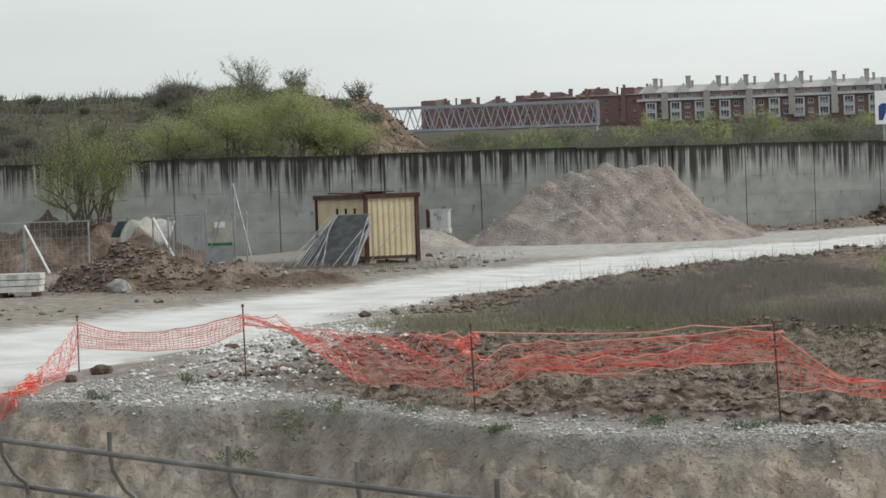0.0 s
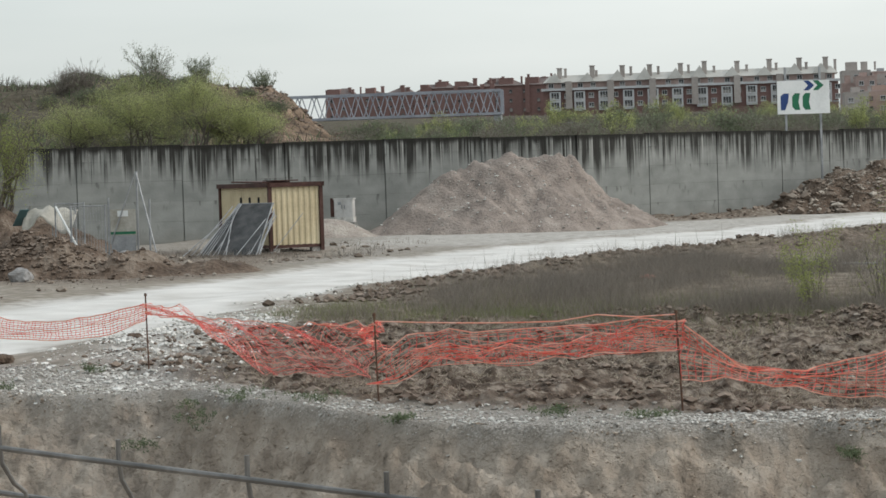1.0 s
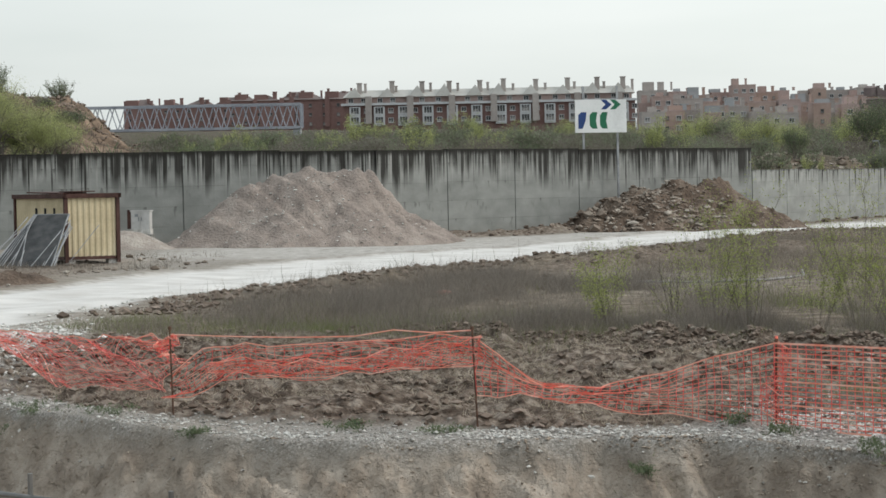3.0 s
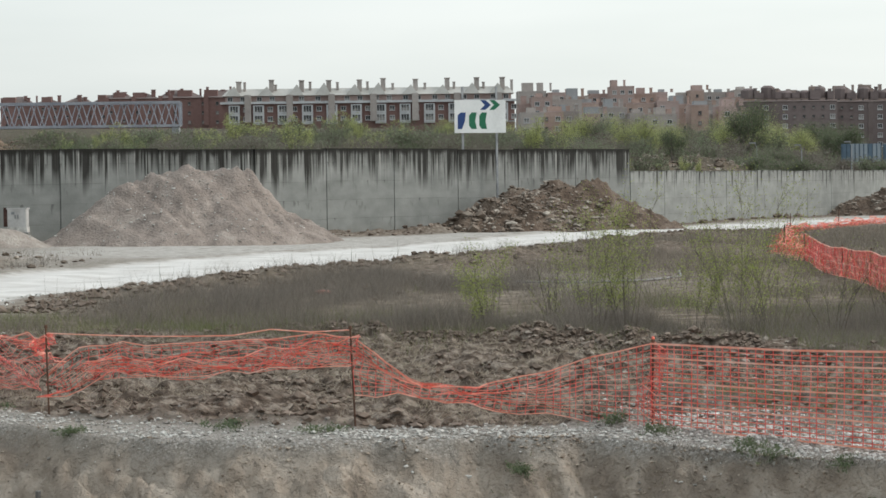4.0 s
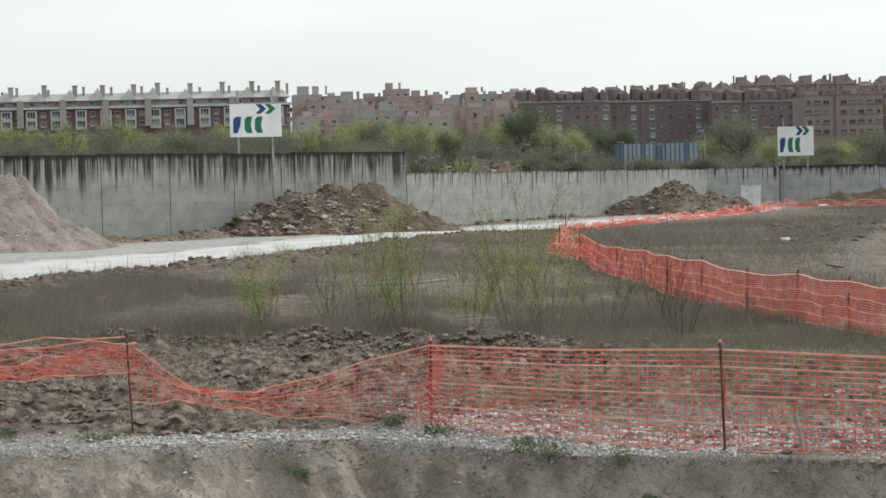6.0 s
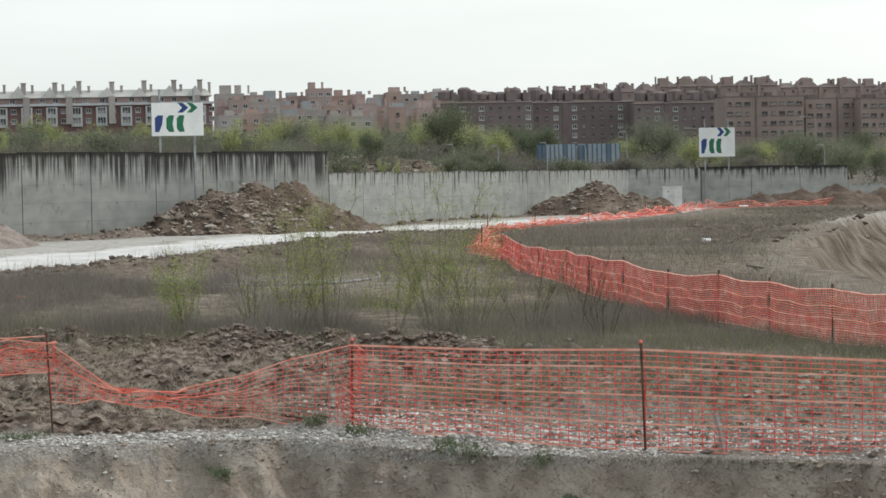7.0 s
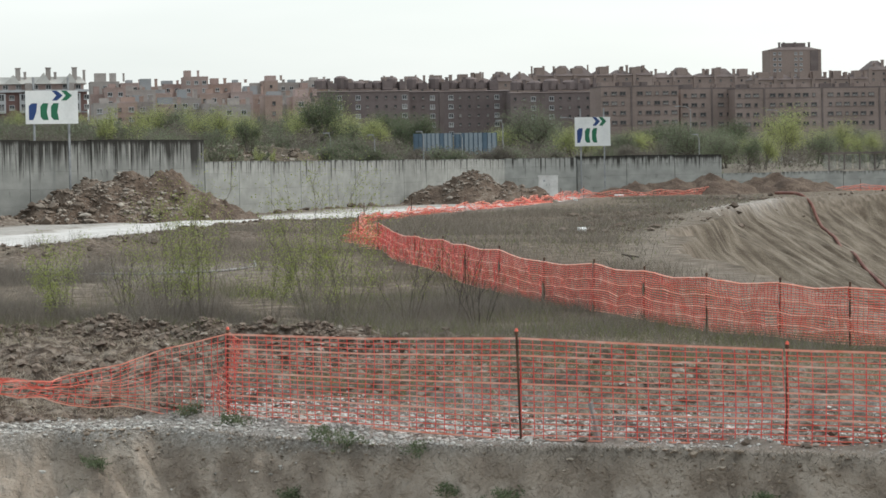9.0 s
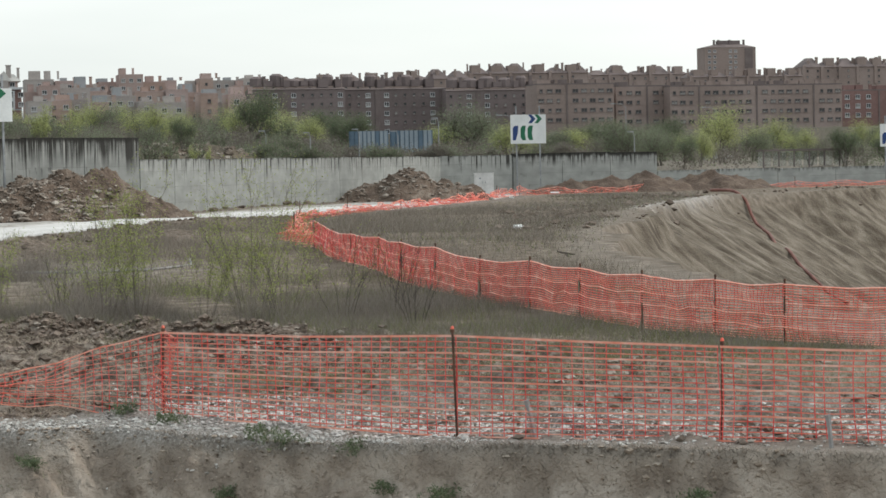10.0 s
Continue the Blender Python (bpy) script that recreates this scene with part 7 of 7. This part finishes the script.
def window_meshes(name, w, h, frame_mat, lights=2):
    """A window for an opening: a frame with its mullions in one piece, the pane set back in it, and a sill."""
    t, m = 0.13, 0.05
    xs = [-w / 2, -w / 2 + t]
    for i in range(1, lights):
        xs += [-w / 2 + w * i / lights - m, -w / 2 + w * i / lights + m]
    xs += [w / 2 - t, w / 2]
    zs = [-h / 2, -h / 2 + t, h / 2 - t, h / 2]
    nx, s = len(xs), Shape()
    v = [(x, y, z) for y in (-0.09, 0.03) for z in zs for x in xs]
    solid = {(i, j) for j in range(3) for i in range(nx - 1) if j != 1 or i % 2 == 0}
    f, k = [], nx * 4
    for i, j in solid:
        a, b, c, d = j * nx + i, j * nx + i + 1, (j + 1) * nx + i + 1, (j + 1) * nx + i
        f += [(a, b, c, d), (d + k, c + k, b + k, a + k)]
        for (p, q), near in (((a, b), (i, j - 1)), ((b, c), (i + 1, j)), ((c, d), (i, j + 1)), ((d, a), (i - 1, j))):
            if near not in solid:
                f.append((q, p, p + k, q + k))
    frame_mesh = s.add(v, f).mesh(name, frame_mat)
    pane = Shape().box((0, 0, 0), (w - 0.04, 0.03, h - 0.04)).mesh("pane", M_PANE)
    sill = Shape().box((0, -0.08, -h / 2 - 0.06), (w + 0.2, 0.26, 0.10)).mesh("sill", frame_mat)
    return frame_mesh, pane, sill


WIN_BROWN = window_meshes("window_brown", 1.9, 1.25, M_SLATE)
WIN_SMALL = window_meshes("window_small", 1.05, 1.2, M_SLATE, 1)
WIN_WHITE = window_meshes("window_white", 1.6, 1.5, M_OFFWHITE)
WIN_BAY = window_meshes("window_bay", 2.6, 2.2, M_OFFWHITE, 3)


def chimney(parent, x, y, z, w, h, material):
    part("chimney", Shape().box((x, y, z + h / 2), (w, w, h)).box((x, y, z + h + 0.12), (w * 1.25, w * 1.25, 0.25)), material, parent)


def window_at(parent, mesh, x, y, z):
    ob = new("window", mesh[0])
    ob.parent = parent
    ob.location = (x, y - 0.05, z)
    for name, data in (("pane", mesh[1]), ("sill", mesh[2])):
        new(name, data).parent = ob
    return ob


K = 1.45  # how much farther the town lies than first laid out


def apartment_block(style, x0, x1, d, eave, ridge, seed):
    rng = random.Random(seed)
    x0, x1, y, eave, ridge = x0 * K, x1 * K, d * K, 2.5 + (eave - 2.5) * K, 2.5 + (ridge - 2.5) * K
    w, cx = x1 - x0, (x0 + x1) / 2
    foot = float(ground(cx, y)) - 2.0
    wall, trim, roof, label = {
        "red": (M_RED, M_RED, M_SLATE, "dark red brick houses with sloping roofs and chimneys"),
        "white": (M_RED, M_OFFWHITE, M_ZINC, "red brick apartment block with white bays and a pale zinc roof"),
        "beige": (M_BEIGE, M_BEIGE, M_BEIGE, "beige and grey apartment block with rooftop volumes"),
        "orange": (M_ORANGE, M_BEIGE, M_ROSE, "orange brick apartment block"),
        "rose": (M_ROSE, M_BEIGE, M_ROSE, "rose and grey rendered apartment block with balconies"),
        "dark": (M_DARKBRICK, M_SLATE, M_SLATE, "dark brown brick apartment block with an overhanging roof"),
        "tan": (M_TAN, M_TAN, M_SLATE, "long tan brick apartment block with rows of windows"),
        "rust": (M_RED, M_OFFWHITE, M_SLATE, "rust red brick apartment block with white corner"),
        "sky": (M_TAN, M_TAN, M_SLATE, "brown brick houses stepping up the ridge"),
        "tower": (M_TAN, M_SLATE, M_SLATE, "tall brown brick apartment tower on the ridge"),
    }[style]
    b = thing("apartment_block", (0, 0, 0), label=label, category="building", group="buildings of the town")
    deep = 14.0
    part("wall", Shape().box((cx, y + deep / 2, (eave + foot) / 2), (w, deep, eave - foot)), wall, b)
    floor_h = 3.0
    floors = int((eave - max(foot + 2, eave - 17)) / floor_h)
    if style == "white":
        part("cornice", Shape().box((cx, y - 0.5, eave - 0.2), (w + 1, 1.6, 0.7)), M_OFFWHITE, b)
        part("top_storey", Shape().box((cx, y + 6, eave + 1.0), (w - 2, 10, 2.0)), M_ROSE, b)
        n = int(w / 9)
        top = eave + 2.0
        part("roof", Shape().add([(x0, y - 0.2, top), (x1, y - 0.2, top), (x1, y + 13, top), (x0, y + 13, top), (x0 + 2, y + 4, ridge - 1.2), (x1 - 2, y + 4, ridge - 1.2), (x1 - 2, y + 9, ridge - 1.2), (x0 + 2, y + 9, ridge - 1.2)],
                                 [(0, 1, 5, 4), (1, 2, 6, 5), (2, 3, 7, 6), (3, 0, 4, 7), (4, 5, 6, 7), (3, 2, 1, 0)]), M_ZINC, b)
        for i in range(n):
            a, c = x0 + w * i / n, x0 + w * (i + 1) / n
            hi = ridge + rng.uniform(-0.6, 0.5)
            m = a + rng.uniform(2.5, 5.0)
            part("gable", Shape().add([(m - 2.6, y - 0.1, top), (m + 2.6, y - 0.1, top), (m + 0.4, y + 1.0, hi), (m - 2.6, y + 8, top), (m + 2.6, y + 8, top), (m + 0.4, y + 8, hi)],
                                      [(0, 1, 2), (5, 4, 3), (0, 2, 5, 3), (1, 4, 5, 2), (0, 3, 4, 1)]), M_ZINC, b)
            chimney(b, m + 1.8, y + 2.5, top + 0.4, 1.5, ridge - top + rng.uniform(0.3, 1.2), M_BEIGE)
            chimney(b, m + rng.uniform(3, 5), y + 3.0, top + 0.4, 0.8, ridge - top + rng.uniform(-0.6, 0.4), M_BEIGE)
            window_at(b, WIN_WHITE, a + 2.5, y + 0.95, eave + 1.0)
            window_at(b, WIN_WHITE, a + 6.5, y + 0.95, eave + 1.0)
        n = int(w / 7.4)
        for i in range(n):
            x = x0 + w * (i + 0.5) / n
            part("bay", Shape().box((x, y - 0.5, eave - 1.0 - floors * 1.5), (3.4, 1.2, floors * 3.0)), M_OFFWHITE, b)
            for f in range(floors):
                window_at(b, WIN_BAY, x, y - 1.12, eave - 2.2 - floor_h * f)
                window_at(b, WIN_WHITE, x + 3.6, y, eave - 2.2 - floor_h * f)
        for i in range(7):
            x = x0 + w * (i + 0.62) / 7
            part("stair_tower", Shape().box((x, y - 0.35, eave - 2.0), (2.0, 2.5, 8.5)), M_BEIGE, b)
        return b
    if style in ("red", "sky"):
        n = max(2, int(w / 9))
        for i in range(n):
            a, c = x0 + w * i / n, x0 + w * (i + 1) / n
            hi = eave + (ridge - eave) * rng.uniform(0.35, 0.9)
            m = (a + c) / 2 + rng.uniform(-1, 1)
            part("roof", Shape().add([(a - 0.3, y - 0.6, eave), (c + 0.3, y - 0.6, eave), (c + 0.3, y + 14, eave), (a - 0.3, y + 14, eave), (m - 1, y + 5, hi), (m + 1.5, y + 5, hi), (m + 1.5, y + 9, hi), (m - 1, y + 9, hi)],
                                     [(0, 1, 5, 4), (1, 2, 6, 5), (2, 3, 7, 6), (3, 0, 4, 7), (4, 5, 6, 7), (3, 2, 1, 0)]), M_SLATE, b)
            if rng.random() < 0.75:
                part("roof_room", Shape().box((a + rng.uniform(2, 6), y + 3, eave + (ridge - eave) * 0.3), (rng.uniform(2.5, 5.5), 5, (ridge - eave) * rng.uniform(0.6, 1.1))), wall, b)
            for _ in range(3):
                chimney(b, rng.uniform(a, c), y + rng.uniform(1, 5), eave, rng.uniform(0.6, 1.4), (ridge - eave) * rng.uniform(0.45, 0.85), wall)
            part("pier", Shape().box((a + 0.8, y - 0.35, eave - 4), (1.5, 0.8, 8.4 + rng.uniform(0, 1.5))), wall, b)
        step = 4.5 if style == "red" else 5.5
        for i in range(int(w / step)):
            for f in range(min(floors, 3)):
                window_at(b, WIN_SMALL, x0 + step * (i + 0.5), y, eave - 1.9 - floor_h * f)
        return b
    if style == "tower":
        part("roof", Shape().add([(x0 - 0.2, y - 0.2, eave), (x1 + 0.2, y - 0.2, eave), (x1 + 0.2, y + 15, eave), (x0 - 0.2, y + 15, eave), (cx - 5, y + 5, eave + 2.2), (cx + 6, y + 5, eave + 2.2), (cx + 6, y + 9, eave + 2.2), (cx - 5, y + 9, eave + 2.2)],
                                 [(0, 1, 5, 4), (1, 2, 6, 5), (2, 3, 7, 6), (3, 0, 4, 7), (4, 5, 6, 7), (3, 2, 1, 0)]), M_SLATE, b)
        part("roof_room", Shape().box((cx + 1, y + 7, eave + 2.2), (12, 6, 3.4)), M_DARKBRICK, b)
        for x in (cx - 8, cx - 5.5, cx + 1, cx + 9):
            chimney(b, x, y + 4, eave + 0.5, 1.0, ridge - eave + 0.3, M_DARKBRICK)
        # The recess is a dark slab on the flat wall, its shade given by colour.
        part("recess_shade", Shape().box((cx + 10.5, y - 0.05, eave - 9), (4.5, 0.3, 17)), M_SLATE, b)
        for f in range(7):
            for x in (-12, -9, 0, 3):
                window_at(b, WIN_WHITE, cx + x, y, eave - 2.0 - 3.0 * f)
        return b
    # flat blocks: overhanging roof, rooms on the roof, rows of windows
    if style == "dark":
        part("roof", Shape().add([(x0, y - 0.4, eave), (x1, y - 0.4, eave), (x1, y + 14, eave), (x0, y + 14, eave), (x0, y + 4, eave + 0.5), (x1, y + 4, eave + 0.5), (x1, y + 9, eave + 0.5), (x0, y + 9, eave + 0.5)],
                                 [(0, 1, 5, 4), (1, 2, 6, 5), (2, 3, 7, 6), (3, 0, 4, 7), (4, 5, 6, 7), (3, 2, 1, 0)]), M_SLATE, b)
        for i in range(int(w / 6)):
            x = x0 + 2 + 6 * i + rng.uniform(0, 2)
            hh = rng.uniform(2.2, 4.2)
            part("roof_room", Shape().tube([(x, y + 6, ridge), (x, y + 6, ridge + hh - 0.7), (x, y + 6, ridge + hh)], [rng.uniform(1.8, 2.8)] * 2 + [1.3], 10), M_DARKBRICK, b)
            part("roof_room", Shape().box((x + 3, y + 5, ridge + 0.9), (rng.uniform(1.5, 3.5), 4, rng.uniform(1.6, 3.0))), M_DARKBRICK, b)
            chimney(b, x + rng.uniform(1.5, 4.4), y + 4, ridge, rng.uniform(0.6, 1.0), rng.uniform(2.0, 3.6), M_DARKBRICK)
    else:
        part("roof", Shape().box((cx, y + deep / 2 + 0.1, eave + 0.2), (w + 0.1, deep + 0.3, 0.4)), roof, b)
        for i in range(max(1, int(w / 5.5))):
            x = min(x0 + 2.5 + 5.5 * i + rng.uniform(-1, 2), x1 - 2)
            hh = max(1.2, (ridge - eave) * rng.uniform(0.6, 1.25))
            part("roof_room", Shape().box((x, y + 5, eave + 0.4 + hh / 2), (rng.uniform(1.6, 4.6), 5, hh)), rng.choice((roof, wall, M_GREYBLUE if style in ("beige", "rose", "orange") else wall)), b)
            chimney(b, x + 4, y + 3, eave + 0.4, rng.uniform(0.7, 1.2), hh * 0.9, wall)
    pitch = {"dark": 3.0, "tan": 2.6, "beige": 3.2, "orange": 3.2, "rose": 3.0, "rust": 3.6}[style]
    n = max(1, int(w / pitch))
    for i in range(n):
        x = x0 + w * (i + 0.5) / n
        if i % 7 == 3:
            # dark strip for an upright joint, with the shade of a recess painted in
            part("joint_recess_strip", Shape().box((x, y - 0.06, (eave + foot) / 2), (0.5 if style != "dark" else 1.6, 0.3, eave - foot)), M_SLATE, b)
            continue
        for f in range(floors):
            if style in ("beige", "orange", "rose") and rng.random() < 0.2:
                continue
            mesh = {"dark": WIN_WHITE if (i % 7 in (2, 4)) else WIN_SMALL, "tan": WIN_BROWN if (i + f) % 3 else WIN_SMALL, "beige": WIN_WHITE, "orange": WIN_WHITE if i % 3 == 1 else WIN_SMALL, "rose": WIN_WHITE, "rust": WIN_WHITE}[style]
            window_at(b, mesh, x, y, eave - 2.0 - floor_h * f)
    if style == "rust":
        part("corner_pier", Shape().box((x1 - 8, y - 0.4, eave - 6), (3.0, 1.2, 12)), M_OFFWHITE, b)
    return b


TOWN = [
    ("red", -97.0, -66.0, 650, 24.3, 27.0),
    ("red", -66.5, -47.0, 615, 24.2, 26.6),
    ("red", -46.5, -30.8, 560, 22.3, 25.0),
    ("white", -33.5, 29.5, 542, 20.5, 24.3),
    ("dark", 81.4, 102.7, 560, 19.9, 20.7),
    ("dark", 103.6, 127.3, 565, 19.8, 20.6),
    ("dark", 126.2, 147.5, 560, 19.1, 19.9),
    ("tan", 137.0, 154.1, 520, 18.9, 19.6),
    ("tan", 156.1, 168.1, 525, 18.4, 19.2),
    ("tan", 166.8, 206.2, 520, 18.1, 18.6),
    ("rust", 214.1, 234.8, 540, 17.2, 18.3),
    ("sky", 111.4, 130.6, 760, 27.6, 30.4),
    ("sky", 134.0, 157.5, 780, 28.3, 32.6),
    ("sky", 161.6, 188.0, 800, 30.1, 33.8),
    ("sky", 192.7, 233.9, 820, 32.3, 36.5),
    ("sky", 239.6, 276.5, 840, 32.1, 36.1),
    ("sky", 263.3, 303.2, 800, 29.5, 32.9),
    ("sky", 314.6, 361.0, 830, 33.5, 37.7),
    ("tower", 302.6, 322.6, 900, 44.0, 46.2),
]
# the mixed middle of the town: three ranks of narrow blocks with uneven tops
mix = random.Random(9)
for rank, d, low, high in ((0, 520, 0.0255, 0.0295), (1, 590, 0.0295, 0.0340), (2, 680, 0.0325, 0.0372)):
    a = 0.056
    while a < 0.150:
        wide = mix.uniform(0.005, 0.014)
        eave = 2.5 + d * mix.uniform(low, high)
        TOWN.append((mix.choice(("orange", "beige", "orange", "beige", "rose")), a * d, min(a + wide, 0.1515) * d, d + mix.uniform(-12, 12), eave, eave + mix.uniform(0.5, 2.2)))
        a += wide * mix.uniform(0.92, 1.08)
for n, row in enumerate(TOWN):
    apartment_block(*row, 500 + n)


# ---- between the wall and the town ----
def hoarding(x0, x1, y, top, low):
    h = thing("metal_hoarding", (0, 0, 0), label="blue and pale grey metal panels on posts behind the wall", category="hoarding")
    n = 9
    for i in range(n):
        x = x0 + (x1 - x0) * (i + 0.5) / n
        part("panel", Shape().box((x, y, (top + low) / 2), ((x1 - x0) / n - 0.12, 0.08, top - low)), M_PANELBLUE if i in (0, 1, 6) else M_PANELGREY, h)
    for i in range(n + 1):
        x = x0 + (x1 - x0) * i / n
        g = float(ground(x, y))
        part("post", Shape().box((x, y + 0.1, (top + g) / 2), (0.14, 0.14, top - g)), M_PANELBLUE, h)
    return h


M_PANELBLUE = mat("blue_grey_panel", (0.11, 0.16, 0.21), (0.15, 0.21, 0.27), scale=0.5, fine=4.0, bump=0.0)
M_PANELGREY = mat("pale_grey_panel", (0.26, 0.31, 0.35), (0.34, 0.39, 0.43), scale=0.5, fine=4.0, bump=0.0)
hoarding(46.3, 50.2, 250.0, 5.95, 3.6)
hoarding(50.6, 54.9, 250.5, 5.95, 3.7)


def street_lamp(x, y, h, arm=1.0):
    s = thing("street_lamp", (x, y, float(ground(x, y))), label="slim grey street lamp behind the wall", category="lamp", group="street lamps")
    part("pole", Shape().tube([(0, 0, -0.2), (0, 0, h)], [0.07, 0.04], 8), M_STEEL, s)
    part("arm", Shape().tube([(0, 0, h - 0.05), (-0.5 * arm, 0, h + 0.3), (-1.2 * arm, 0, h + 0.35)], 0.025, 6), M_STEEL, s)
    part("lamp_head", Shape().box((-1.4 * arm, 0, h + 0.35), (0.55, 0.2, 0.10)), M_STEEL, s)
    return s


for a, y, zt in ((-0.049, 205, 0.018), (0.055, 215, 0.023), (0.151, 215, 0.013), (0.189, 215, 0.013), (0.222, 215, 0.017), (0.205, 215, 0.012), (0.253, 250, 0.018), (0.3015, 260, 0.022), (0.305, 215, 0.010), (0.3405, 270, 0.020), (0.169, 215, 0.012)):
    street_lamp(a * y, y, 2.5 + zt * y - float(ground(a * y, y)), 1 if a in (0.253, 0.3015, 0.3405) else 0.25)


def parked_car(x, y, turn, paint, label):
    c = thing("car", (x, y, float(ground(x, y)) + 0.02), turn, label=label, category="car", group="parked cars")
    prof = [(-2.1, 0.35), (-2.1, 0.75), (-1.9, 0.88), (-1.0, 0.95), (-0.45, 1.40), (0.95, 1.43), (1.65, 0.98), (2.05, 0.85), (2.1, 0.35)]
    n = len(prof)
    part("body", Shape().add([(a, -0.85, b) for a, b in prof] + [(a, 0.85, b) for a, b in prof], [tuple(range(n)), tuple(range(2 * n - 1, n - 1, -1))] + [(i, i + n, (i + 1) % n + n, (i + 1) % n) for i in range(n)]), paint, c)
    part("side_window", Shape().add([(-0.85, -0.865, 0.98), (1.4, -0.865, 0.98), (0.9, -0.865, 1.34), (-0.4, -0.865, 1.34), (-0.85, -0.855, 0.98), (1.4, -0.855, 0.98), (0.9, -0.855, 1.34), (-0.4, -0.855, 1.34)],
                                    [(0, 1, 2, 3), (7, 6, 5, 4), (0, 4, 5, 1), (1, 5, 6, 2), (2, 6, 7, 3), (3, 7, 4, 0)]), M_PANE, c)
    for a in (-1.3, 1.3):
        for s in (-0.8, 0.8):
            part("wheel", Shape().tube([(a, s - 0.1, 0.32), (a, s + 0.1, 0.32)], 0.32, 14), M_BLACK, c)
    return c


parked_car(121.5, 356, 0.1, M_OFFWHITE, "white parked car on the road behind the low wall")
parked_car(64.5, 330, 0.2, M_OFFWHITE, "white parked car among the trees")
parked_car(101.0, 340, 0.1, M_GREYBLUE, "grey parked car among the trees")


M_CLEAR = mat("clear_glass", (0.75, 0.80, 0.80), rough=0.05, bump=0.0)
M_CLEAR.node_tree.nodes["Principled BSDF"].inputs["Transmission Weight"].default_value = 0.95


def shelter():
    s = thing("glazed_shelter", (0, 0, 0), label="long dark flat-roofed shelter behind the low wall", category="shelter")
    x0, x1, y, top, low = 86.3, 96.2, 240.0, 3.15, float(ground(91, 240.0))
    part("roof", Shape().box(((x0 + x1) / 2, y, top), (x1 - x0, 2.2, 0.16)), M_SLATE, s)
    for i in range(7):
        x = x0 + 0.1 + (x1 - x0 - 0.2) * i / 6
        part("post", Shape().box((x, y - 0.9, (top + low) / 2), (0.12, 0.12, top - low)), M_SLATE, s)
    for i in range(6):
        x = x0 + (x1 - x0) * (i + 0.5) / 6
        part("pane", Shape().box((x, y + 0.95, (top + low) / 2), (1.4, 0.04, (top - low) * 0.8)), M_CLEAR, s)
    return s


shelter()
sign_board((85.5, 203.0, 0), 3.0, 1.95, 3.2, -0.05, SIGN)
